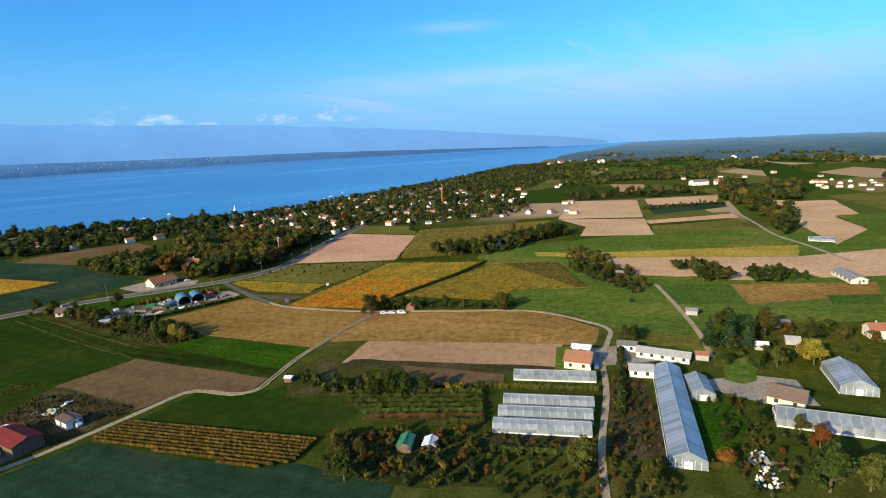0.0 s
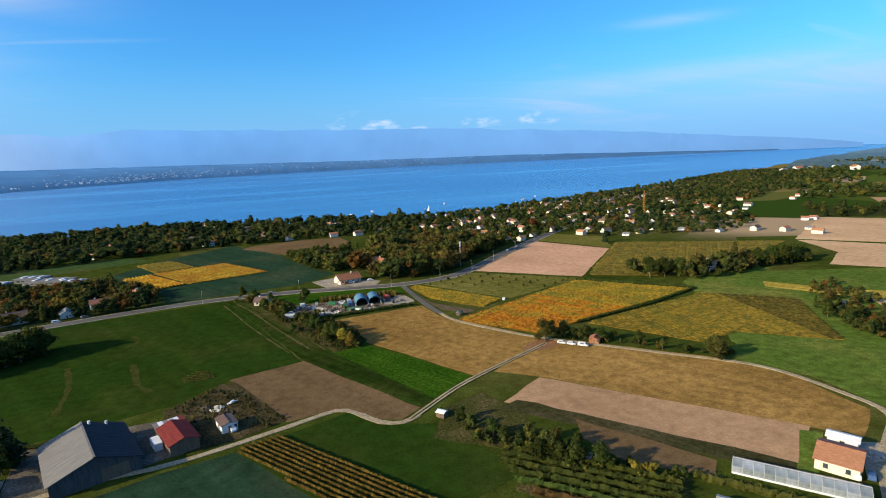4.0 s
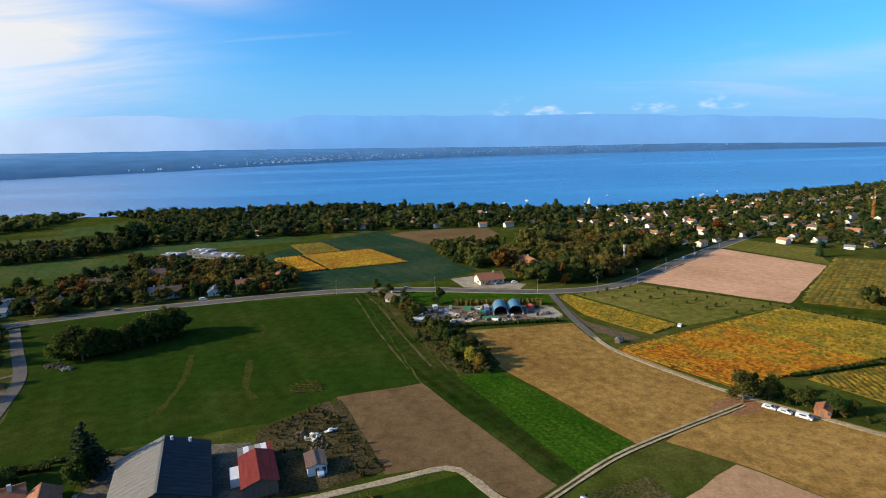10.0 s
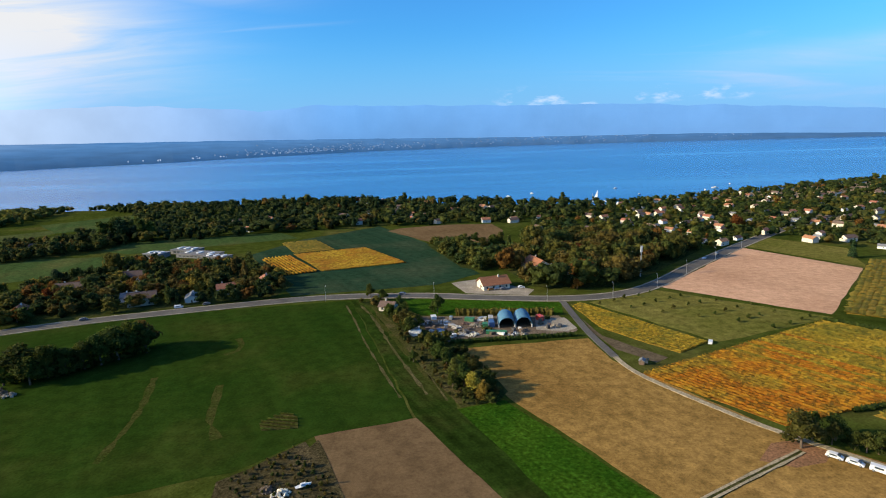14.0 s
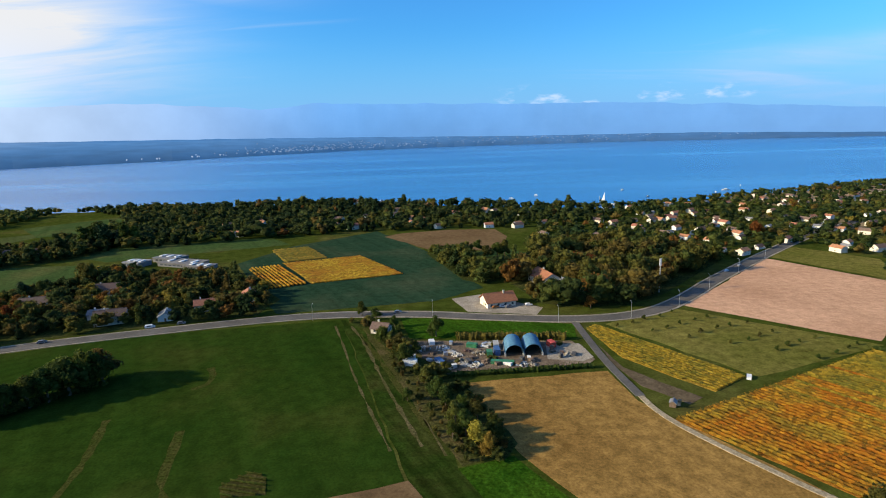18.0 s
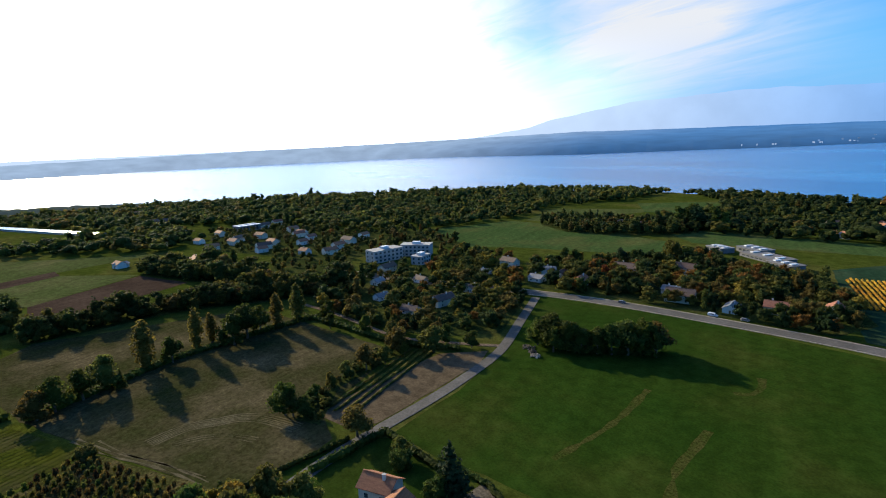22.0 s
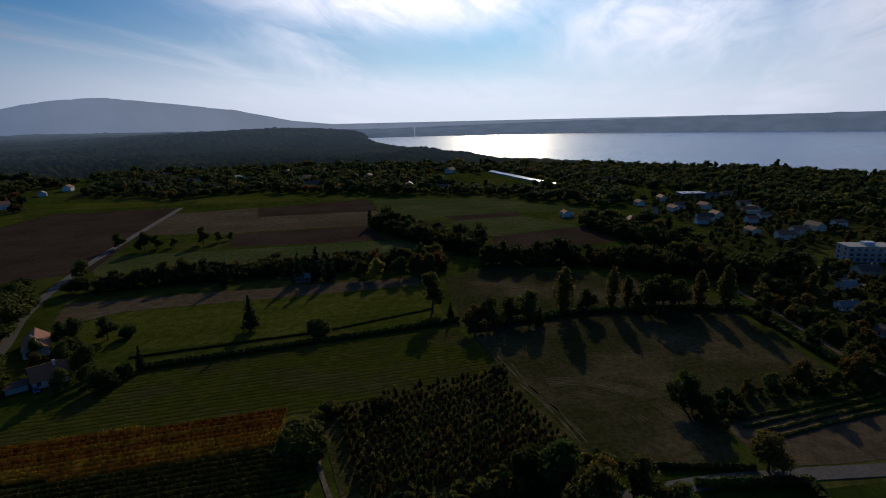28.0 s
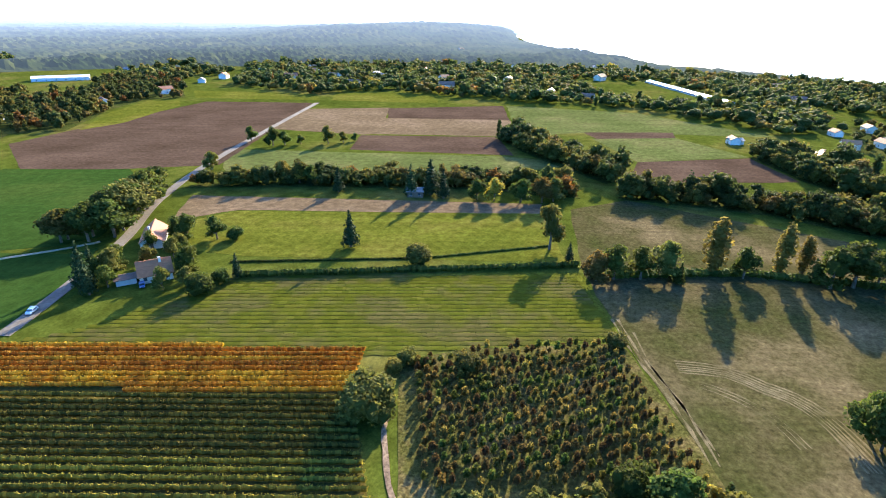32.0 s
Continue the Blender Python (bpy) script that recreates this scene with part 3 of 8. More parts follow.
def ribbon(pts, width, z, off=0.0, wob=0.0):
    p = curve_pts(pts)
    bm = bmesh.new()
    rows = []
    for i, c in enumerate(p):
        d = (p[min(i + 1, len(p) - 1)] - p[max(i - 1, 0)]).normalized()
        s = Vector((-d.y, d.x))
        w = width * (1 + wob * (noise.noise((c.x * 0.2, c.y * 0.2, 3)) if wob else 0)) / 2
        rows.append([bm.verts.new((*(c + s * (off - w)), -0.3)), bm.verts.new((*(c + s * (off - w)), z)), bm.verts.new((*(c + s * (off + w)), z)), bm.verts.new((*(c + s * (off + w)), -0.3))])
    for a, b in zip(rows, rows[1:]):
        for k in range(3):
            bm.faces.new((a[k], b[k], b[k + 1], a[k + 1]))
    bmesh.ops.recalc_face_normals(bm, faces=bm.faces[:])
    if sum(f.normal.z for f in bm.faces) < 0:
        bmesh.ops.reverse_faces(bm, faces=bm.faces[:])
    return bm


ROADS = []


def road(name, pts, width, z, material, label, category="road", wob=0.0):
    z = 0.176 + 0.003 * len(ROADS)
    ROADS.append(z)
    return tagged(bm_object(name, ribbon(pts, width, z, 0, wob), material), label, category, kind="structure")

sheet("field", [(196, 92), (300, 20), (560, 120), (480, 240), (330, 300), (255, 284), (205, 205)], 0, PASTURE, "wide green pasture east of the vineyards")
sheet("field", [(-188, 344), (-118, 372), (-59, 384), (-16, 391), (25, 260), (-4, 251), (-22, 234), (-67, 220), (-80, 214), (-100, 209), (-113, 242), (-136, 280)], 0.05, CROP_GREEN, "large dark green field of young winter crop")
sheet("field", [(-16, 391), (-6, 390), (38, 271), (39, 265), (69, 202), (62, 197), (26, 260)], 0.06, STRIP, "narrow streaked strip of dark green crop")
sheet("field", [(-4, 251), (26, 260), (62, 197), (54, 191), (47, 194), (41, 203), (34, 207), (18, 204)], 0.07, BARE, "bare brown field bounded by a curved lane")
sheet("field", [(39, 265), (55, 270), (89, 213), (69, 202)], 0.06, CROP_BRIGHT, "bright green field of leafy crop")
sheet("field", [(39, 316), (97, 324), (100, 300), (128, 253), (132, 244), (124, 235), (90, 213), (57, 271)], 0.05, STUBBLE, "golden brown stubble field")
sheet("field", [(111, 375), (153, 395), (215, 341), (149, 315)], 0.05, MEADOW, "olive meadow dotted with young trees")
sheet("field", [(159, 399), (260, 499), (296, 428), (217, 345)], 0.06, ROSY_EARTH, "pale bare field beside the main road")
sheet("field", [(101, 350), (104, 326), (122, 301), (116, 297), (105, 310), (101, 330)], 0, TAN_FIELD, "bare brown bed beside the lane")
sheet("field", [(264, 503), (299, 536), (330, 488), (300, 431)], 0.05, MEADOW, "yellowish meadow beyond the pale field")
sheet("field", [(187, 192), (221, 212), (266, 156), (216, 112), (203, 137), (201, 166)], 0.05, PASTURE, "green pasture with low shrubs")
sheet("field", [(135, 244), (186, 192), (196, 166), (194, 140), (176, 129), (111, 205), (97, 216), (112, 229), (127, 239)], 0.05, STUBBLE, "tan stubble field along the lane")
sheet("field", [(111, 204), (168, 139), (146, 125), (90, 190)], 0.06, PINK_EARTH, "reddish bare field")
sheet("field", [(276, 163), (303, 131), (273, 109), (249, 135)], 0.05, ALLOTMENT, "green allotment field")
sheet("field", [(303, 131), (356, 78), (330, 70), (273, 109)], 0.05, STUBBLE, "brown allotment strips")
sheet("field", [(312, 88), (333, 69), (313, 65), (297, 80)], 0.07, ALLOTMENT, "small green plot")
sheet("field", [(233, 108), (284, 59), (204, 41), (189, 86)], 0.05, SUNNY_GRASS, "lawns and gardens behind the nursery")
sheet("field", [(15, 195), (38, 203), (54, 188), (64, 184), (79, 150), (57, 141)], 0.05, CROP_GREEN, "green field beside the curved lane")
sheet("field", [(-39, 178), (-18, 186), (2, 190), (48, 131), (62, 106), (30, 80), (-60, 120)], 0.05, CROP_TEAL, "dark green field with pale streaks")
sheet("field", [(82, 159), (117, 131), (98, 111), (73, 143)], 0.05, ROUGH, "rough orchard ground")
sheet("field", [(-64, -4), (-117, 5), (-178, 105), (-143, 129), (-102, 75), (-52, -15)], 0.05, SUNNY_GRASS, "bright green field ribbed with mown rows")
sheet("field", [(-132, -58), (-159, -48), (-231, 72), (-185, 99), (-126, -6), (-119, -29)], 0.05, SUNNY_GRASS, "sunlit green meadow with a lone conifer")
sheet("field", [(-163, -85), (-244, 67), (-230, 71), (-160, -49), (-135, -62)], 0.06, TAN_FIELD, "narrow brown stubble strip")
sheet("field", [(-237, -154), (-323, 14), (-330, 60), (-283, 28), (-202, -109)], 0.05, PALE_MEADOW, "pale green meadow")
sheet("field", [(-169, -282), (-367, -336), (-422, -244), (-209, -122), (-138, -196)], 0.05, DARK_EARTH, "dark brown ploughed field")
sheet("field", [(-137, -214), (-175, -156), (-152, -103), (-109, -69), (-95, -74), (-60, -110), (-40, -170)], 0.06, CROP_DEEP, "deep green crop field by the lane")
sheet("field", [(-80, -85), (-93, -63), (-102, -59), (-76, -33), (-50, -20), (-20, -60)], 0.06, CROP_DEEP, "green meadow beside the narrow lane")
road("track", [(-30, -96), (-70, -82), (-94, -69), (-106, -64)], 1.6, 0, TRACK, "pale farm track between green fields", wob=0.3)
sheet("field", [(-301, -183), (-391, -222), (-442, -163), (-401, -138), (-340, -93), (-326, -107)], 0.06, TAN_FIELD, "brownish worn stubble field")
sheet("field", [(-437, -162), (-518, -77), (-447, -39), (-394, -131)], 0.05, DARK_EARTH, "dark ploughed strip")
sheet("field", [(-394, -131), (-447, -39), (-385, -5), (-327, -110)], 0.07, TAN_FIELD, "brownish worn stubble strip")
sheet("field", [(-323, -106), (-375, -18), (-328, 16), (-282, -83)], 0.05, DARK_EARTH, "ploughed dark earth")
sheet("field", [(-520, -74), (-551, 47), (-497, 165), (-434, 37), (-385, -5)], 0.05, PALE_MEADOW, "far light green field")
sheet("field", [(-430, 32), (-470, 93), (-448, 98), (-411, 48)], 0.07, DARK_EARTH, "narrow dark ploughed strip")
sheet("field", [(-409, 45), (-448, 98), (-410, 150), (-355, 89)], 0.06, PALE_MEADOW, "pale meadow strip")
sheet("field", [(-355, 89), (-407, 150), (-359, 177), (-302, 94)], 0.05, DARK_EARTH, "dark ploughed field by a hedge")
sheet("field", [(-243, 81), (-272, 101), (-265, 204), (-160, 240), (-127, 196), (-107, 192), (-93, 165), (-97, 160), (-178, 107)], 0.05, WORN, "worn olive meadow with bare patches")
sheet("field", [(-444, 420), (-436, 520), (-387, 532), (-239, 536), (-204, 489), (-313, 424), (-338, 396)], 0.05, FIELD_GREEN, "wide green field before the shore woods")
sheet("field", [(-429, 534), (-485, 627), (-376, 720), (-401, 544)], 0.06, PALE_MEADOW, "meadow among the shore woods")
sheet("field", [(-127, 193), (-147, 253), (-137, 272), (-129, 262), (-108, 207), (-113, 198)], 0.06, TAN_FIELD, "brown ploughed strip by the road")
sheet("field", [(-52, 403), (-119, 526), (-95, 590), (-30, 658), (20, 560), (59, 443), (31, 419)], 0.05, CROP_TEAL, "blue-green crop field round the small vineyards")
sheet("field", [(-19, 626), (-7, 641), (40, 656), (86, 652), (93, 612), (84, 563), (66, 552), (30, 552)], 0.06, BARE, "brown field at the wood's edge")
sheet("field", [(54, 546), (66, 551), (84, 561), (99, 540), (102, 515), (98, 491), (83, 497), (66, 458), (58, 468), (52, 505)], 0.06, FIELD_GREEN, "lawn between wood and copse", "lawn")
sheet("field", [(-448, 743), (-380, 822), (-318, 717), (-382, 676)], 0.05, FIELD_GREEN, "clearing in the shore woods")
sheet("pavement", [(40, 422), (56, 429), (87, 402), (82, 391), (48, 399)], 0.08, GRAVEL, "pale gravel yard round the roadside house", "yard")
sheet("pavement", [(11, 368), (23, 360), (91, 355), (95, 335), (90, 328), (37, 324), (24, 330)], 0.07, DIRT, "brown dirt storage yard", "yard")
sheet("pavement", [(79, 352), (93, 352), (95, 337), (90, 333), (77, 336)], 0.07, GRAVEL, "pale gravel end of the storage yard", "yard")
sheet("field", [(20, 363), (94, 358), (97, 376), (58, 385), (14, 391)], 0.07, CROP_BRIGHT, "green lawn between road and yard", "lawn")
sheet("garden_ground", [(-8, 390), (11, 372), (37, 324), (55, 272), (40, 266), (15, 328)], 0.06, ROUGH, "overgrown garden strip", "garden")

MAIN = [(-330, 270), (-262, 305), (-201, 342), (-161, 362), (-110, 379), (-38, 397), (18, 397), (59, 389), (101, 383), (134, 389), (162, 409), (203, 451), (271, 515), (340, 575), (430, 640)]
road("road", MAIN, 7.4, 0.12, ASPHALT, "grey asphalt main road with pale kerb paths")
road("road", [(-60, 120), (-70, 136), (-81, 157), (-95, 182), (-104, 205), (-112, 228), (-121, 250), (-135, 277), (-160, 308), (-186, 340)], 4.7, 0.10, ASPHALT, "narrow asphalt side road")
road("road", [(-54, -20), (-77, -34), (-113, -59), (-154, -95), (-230, -142), (-424, -241)], 4.5, 0.10, ASPHALT, "narrow lane past the farmhouses")
road("track", [(-70, 178), (-39, 188), (-18, 190), (-2, 194), (19, 201), (34, 206), (40, 202), (47, 192), (54, 189), (60, 192)], 2.3, 0.12, TRACK, "pale curved farm lane", wob=0.3)
RUTS = [(57, 190), (63, 195), (81, 209), (104, 222), (125, 233), (131, 236.3)]
road("track", RUTS, 2.3, 0.12, ROUGH, "dark grass strip between two wheel ruts", wob=0.4)
for _o in (-0.72, 0.72):
    tagged(bm_object("track", ribbon(RUTS, 0.72, 0.245, _o, 0.5), TRACK), "pale wheel rut of the field lane", "road", kind="structure")
sheet("field", [(118, 233), (125, 241), (132, 242), (139, 236), (134, 231), (125, 229)], 0, RED_SOIL, "reddish trampled soil at the lane's fork")
road("track", [(102, 306), (103, 296), (107, 284), (118, 265), (133, 244), (169, 206), (193, 179), (198, 150), (196, 136), (182, 127), (166, 118), (143, 100), (114, 81), (95, 66)], 2.1, 0.11, TRACK, "pale gravel lane by the vineyards", wob=0.1)
road("track", [(98, 379), (99, 334), (102, 303)], 3.3, 0.11, ASPHALT, "narrow grey farm lane")
road("track", [(277, 161), (248, 133), (219, 107), (196, 90)], 2.2, 0.11, TRACK, "pale farm track")

# pale footways beside the main road
for _o in (-4.6, 4.6):
    tagged(bm_object("pavement", ribbon(MAIN, 1.1, 0.21, _o), GRAVEL), "pale footway beside the main road", "pavement", kind="structure")
# faint wheel tracks and worn streaks
TRAM = mat("worn_crop", (0.024, 0.036, 0.006), (0.050, 0.046, 0.013), 0.12, fine=0.35, spec=0.0)
STREAK = mat("worn_streak", (0.040, 0.042, 0.010), (0.100, 0.080, 0.040), 0.10, fine=0.4, spec=0.0)
for _p, _m, _w in (([(-17, 382), (-8, 355), (0, 329), (11, 298), (20, 274)], STREAK, 0.9), ([(-9, 381), (1, 357), (13, 320), (22, 295), (29, 276)], STREAK, 1.3), ([(-5, 387), (17, 326), (30, 289), (36, 271)], STREAK, 0.8), ([(-3, 370), (10, 338), (24, 302), (33, 278)], TRAM, 1.6),
                   ([(-47, 288), (-43, 274), (-40, 263), (-33, 251)], TRAM, 2.6), ([(-57, 317), (-53, 321), (-54, 329), (-58, 336)], TRAM, 2.2), ([(-75, 296), (-66, 268), (-62, 240)], TRAM, 2.2)):
    tagged(bm_object("track", ribbon(_p, _w, 0.042, 0, 1.6), _m), "faint worn wheel track on the field", "track", kind="structure")
for _p, _w, _offs in (([(-153, 124), (-137, 134), (-126, 143), (-114, 151), (-105, 156)], 0.6, (-0.9, 0.9)), ([(-148, 130), (-133, 138), (-121, 147), (-108, 156)], 0.4, (0.6,)),
                      ([(-137, 144), (-141, 155), (-139, 164), (-138, 170), (-134, 176), (-127, 181), (-120, 185)], 0.45, (-2.4, -1.3, -0.5, 0.4, 1.5, 2.7)), ([(-132, 150), (-131, 158), (-127, 166), (-120, 172)], 0.35, (-1.0, 0.4, 1.6))):
    for _o in _offs:
        tagged(bm_object("track", ribbon(_p, _w, 0.072, _o, 2.4), DRY_STREAK), "bare pale streak worn into the meadow", "track", kind="structure")
sheet("field", [(60, 176), (80, 160), (94, 178), (90, 189), (86, 200), (70, 194)], 0, ROUGH, "rough grass strip beside the lane")
sheet("field", [(95, 190), (87, 186), (142, 122), (148, 126)], 0, WORN, "narrow worn verge of the bare field")
sheet("field", [(120, 122), (150, 104), (146, 96), (114, 118)], 0, GRASS, "mown grass between the greenhouses")
sheet("pavement", [(168, 86), (190, 74), (196, 62), (182, 50), (172, 62)], 0, GRAVEL, "pale yard of the nursery house", "yard")
sheet("pavement", [(158, 116), (170, 108), (190, 96), (186, 120), (172, 128)], 0, GRAVEL, "gravel yard between nursery sheds", "yard")
sheet("pavement", [(-66, 181), (-77, 179), (-82, 190), (-72, 190), (-60, 200), (-58, 192)], 0, GRAVEL, "gravel drive of the farmhouse", "yard")
# tree shade is put into the colour: dark crop green on a lawn
sheet("field", [(-60, 118), (-98, 170), (-104, 198), (-98, 207), (-70, 214), (-56, 190), (-52, 150)], 0, CROP_GREEN, "lawn of the roadside house coloured dark for tree shade")
sheet("field", [(660, 140), (780, 230), (860, 180), (740, 60)], 0, MEADOW, "light meadow in the east")
sheet("field", [(340, 60), (400, 90), (390, 20), (330, 20)], 0, MEADOW, "light meadow near the nursery")
sheet("field", [(-230, 545), (-100, 600), (-130, 640), (-300, 590)], 0, FIELD_GREEN, "light meadow before the shore woods")
sheet("field", [(-560, -130), (-470, -200), (-500, -260), (-600, -200)], 0, SUNNY_GRASS, "bright grass strip before the woodland")

sheet("field", [(-219, -291), (-279, -352), (-337, -386), (-362, -372), (-336, -335), (-254, -293)], 0, SUNNY_GRASS, "light green strip behind the ploughed field")
sheet("field", [(-377, -368), (-413, -417), (-473, -286), (-440, -251)], 0, SUNNY_GRASS, "mown green verge before the woodland")
sheet("field", [(-446, -241), (-496, -279), (-522, -217), (-540, -167), (-494, -140)], 0, SUNNY_GRASS, "mown green field before the woodland")
sheet("field", [(-456, -895), (-519, -1007), (-599, -938), (-511, -772)], 0, STUBBLE, "far pale yellow stubble field")
sheet("field", [(-417, -883), (-366, -762), (-461, -664), (-523, -760)], 0, SUNNY_GRASS, "far green field among the woods")
sheet("field", [(-674, -1044), (-793, -1234), (-924, -1184), (-757, -945)], 0, MEADOW, "far light meadow among the woods")
sheet("field", [(-488, -720), (-598, -913), (-660, -858), (-571, -714)], 0, DARK_EARTH, "far brown ploughed field")

# the strips of the eastern farmland
sheet("field", [(255, 278), (287, 238), (332, 269), (320, 297), (400, 330), (338, 347), (262, 300)], 0, PASTURE, "green field behind the vineyards")
sheet("field", [(611, 480), (709, 499), (839, 391), (739, 344), (652, 407)], 0, MEADOW, "light meadow in the east")
sheet("field", [(601, 474), (650, 410), (511, 314), (455, 383)], 0, SAND, "pale tan bare field in the east")
sheet("field", [(452, 379), (502, 307), (422, 249), (382, 296), (426, 323)], 0, SAND, "pale strip of bare earth in the east")
sheet("field", [(662, 405), (739, 344), (669, 310), (600, 362)], 0, SAND, "long pale bare strip by the hedge")
sheet("field", [(600, 366), (669, 302), (627, 280), (533, 314)], 0, CROP_TEAL, "blue-green crop strip in the east")
sheet("field", [(513, 311), (590, 262), (577, 253), (490, 299)], 0, MEADOW, "olive strip between pale strips")
sheet("field", [(490, 299), (577, 253), (555, 236), (475, 285)], 0, SAND, "narrow pale strips in the east")
sheet("field", [(463, 276), (542, 230), (496, 203), (428, 253)], 0, MEADOW, "olive field in the east")
sheet("field", [(364, 282), (493, 200), (442, 145), (327, 248), (332, 288)], 0, PASTURE, "deep green crop field in the east")
sheet("field", [(305, 280), (325, 247), (440, 144), (401, 131), (321, 223), (295, 270)], 0, GOLD_CROP, "golden strip of ripe crop in the east")
sheet("field", [(319, 226), (399, 131), (470, 90), (410, 70), (354, 116), (304, 159), (289, 183)], 0, SAND, "long pale bare field behind the hedge")
sheet("field", [(715, 299), (709, 237), (737, 210), (628, 157), (598, 169), (537, 127), (483, 126), (455, 125), (520, 166), (595, 216)], 0, SAND, "pale bare field behind the tree band")
sheet("field", [(609, 171), (660, 120), (520, 90), (484, 122), (537, 127)], 0, PASTURE, "green field beside the pale field")
sheet("field", [(328, 143), (343, 129), (324, 123), (313, 136)], 0, SAND, "short pale strip beside the copse")
sheet("field", [(356, 116), (400, 84), (384, 70), (349, 101)], 0, SAND, "pale strip before the white farm buildings")
sheet("field", [(1437, 720), (1391, 586), (1318, 574), (1380, 752)], 0, STUBBLE, "far tan field among woods")
sheet("field", [(1829, 773), (1792, 520), (1750, 398), (1446, 327), (1409, 439), (1605, 592)], 0, SAND, "far pale field before the horizon")
road("track", [(626, 282), (578, 246), (523, 207), (473, 172), (444, 141), (425, 123), (403, 102)], 2.6, 0, GRAVEL, "pale farm lane between eastern fields")
road("road", [(-139, 279), (-150, 268), (-173, 249), (-194, 243), (-224, 237), (-262, 226)], 2.6, 0, DIRT, "narrow village lane beside the meadow")
sheet("field", [(518, 619), (559, 608), (595, 570), (510, 518), (475, 541)], 0, BARE, "tan field below the village")
sheet("field", [(734, 490), (848, 590), (863, 532), (776, 466)], 0, PINK_EARTH, "reddish field in the east")
sheet("field", [(106, 170), (129, 135), (123, 129), (106, 144), (102, 158)], 0, BARE, "bare brown plot by the orchard")
sheet("field", [(154, 106), (160, 95), (123, 66), (111, 77)], 0, WASTE, "overgrown brown nursery bed")
sheet("field", [(98, 110), (118, 87), (113, 82), (92, 104)], 0, WASTE, "brown soil bed before the tunnels")
sheet("field", [(144, 124), (163, 138), (168, 135), (148, 121)], 0, PASTURE, "green verge beside the barn")
sheet("field", [(157, 79), (167, 71), (155, 59), (139, 57), (132, 62)], 0, CROP_BRIGHT, "green nursery plots in rows")
sheet("field", [(197, 87), (207, 79), (187, 70), (181, 72), (180, 78)], 0, PASTURE, "mown lawn of the nursery house")
sheet("field", [(203, 127), (214, 105), (202, 97), (193, 113), (195, 125)], 0, MEADOW, "dry grass plot behind the long shed")
road("track", [(-92, 84), (-87, 88), (-79, 92), (-74, 96), (-69, 100), (-65, 104), (-61, 111)], 1.2, 0, DIRT, "narrow worn path beside the orchard", wob=0.4)
sheet("garden_ground", [(-24, 230), (-6, 248), (8, 226), (18, 206), (1, 197), (-12, 195), (-21, 210)], 0, WASTE, "brown overgrown ground round the small hut", "garden")

# ================= vegetation =================
LEAF = {
    "green": leaf_mat("leaf_green", (0.028, 0.044, 0.0088), (0.046, 0.065, 0.0125), (0.074, 0.092, 0.0188), 0.5),
    "moss": leaf_mat("leaf_moss", (0.0415, 0.0586, 0.0098), (0.0634, 0.0805, 0.0134), (0.0927, 0.1098, 0.0207), 0.5),
    "olive": leaf_mat("leaf_olive", (0.0561, 0.0610, 0.0122), (0.0878, 0.0903, 0.0183), (0.1281, 0.1220, 0.0293), 0.5),
    "bronze": leaf_mat("leaf_bronze", (0.0805, 0.0634, 0.0134), (0.1171, 0.0903, 0.0195), (0.1647, 0.1196, 0.0281), 0.5),
    "yellow": leaf_mat("leaf_yellow", (0.1586, 0.1220, 0.0195), (0.2318, 0.1769, 0.0268), (0.3416, 0.2562, 0.0415), 0.5),
    "orange": leaf_mat("leaf_orange", (0.1098, 0.0439, 0.0110), (0.1830, 0.0756, 0.0159), (0.2684, 0.1196, 0.0220), 0.5),
    "dark": leaf_mat("leaf_conifer", (0.0098, 0.0220, 0.0073), (0.0183, 0.0354, 0.0122), (0.0317, 0.0525, 0.0183), 0.15),
    "rust": leaf_mat("leaf_rust", (0.044, 0.032, 0.010), (0.070, 0.048, 0.014), (0.100, 0.062, 0.020), 0.4),
    "vine_gold": leaf_mat("vine_gold", (0.22, 0.128, 0.012), (0.40, 0.245, 0.020), (0.56, 0.37, 0.036), 0.4, 0.05, patch=((0.24, 0.115, 0.012), (0.46, 0.23, 0.022))),
    "vine_orange": leaf_mat("vine_orange", (0.18, 0.072, 0.009), (0.32, 0.134, 0.013), (0.42, 0.215, 0.024), 0.4, 0.07),
    "vine_green": leaf_mat("vine_green", (0.054, 0.050, 0.009), (0.100, 0.084, 0.014), (0.19, 0.148, 0.024), 0.4, 0.1),
    "vine_lime": leaf_mat("vine_lime", (0.10, 0.092, 0.014), (0.18, 0.155, 0.022), (0.28, 0.23, 0.034), 0.4, 0.08),
    "vine_mixed": leaf_mat("vine_mixed", (0.105, 0.100, 0.015), (0.215, 0.165, 0.021), (0.36, 0.235, 0.03), 0.4, 0.06),
    "vine_brown": leaf_mat("vine_brown", (0.035, 0.030, 0.008), (0.080, 0.056, 0.012), (0.165, 0.105, 0.020), 0.4, 0.06),
    "vine_blaze": leaf_mat("vine_blaze", (0.16, 0.085, 0.012), (0.38, 0.135, 0.012), (0.48, 0.225, 0.019), 0.4, 0.05, patch=((0.15, 0.105, 0.016), (0.40, 0.25, 0.025))),
    "vine_sun": leaf_mat("vine_sun", (0.13, 0.105, 0.016), (0.29, 0.195, 0.019), (0.40, 0.27, 0.03), 0.4, 0.05, patch=((0.10, 0.098, 0.016), (0.25, 0.195, 0.024))),
    "ridge": leaf_mat("field_ridge", (0.040, 0.048, 0.006), (0.050, 0.058, 0.007), (0.064, 0.068, 0.010), 0.15, 0.05, spec=0.0, patch=((0.044, 0.046, 0.012), (0.066, 0.060, 0.020))),
}
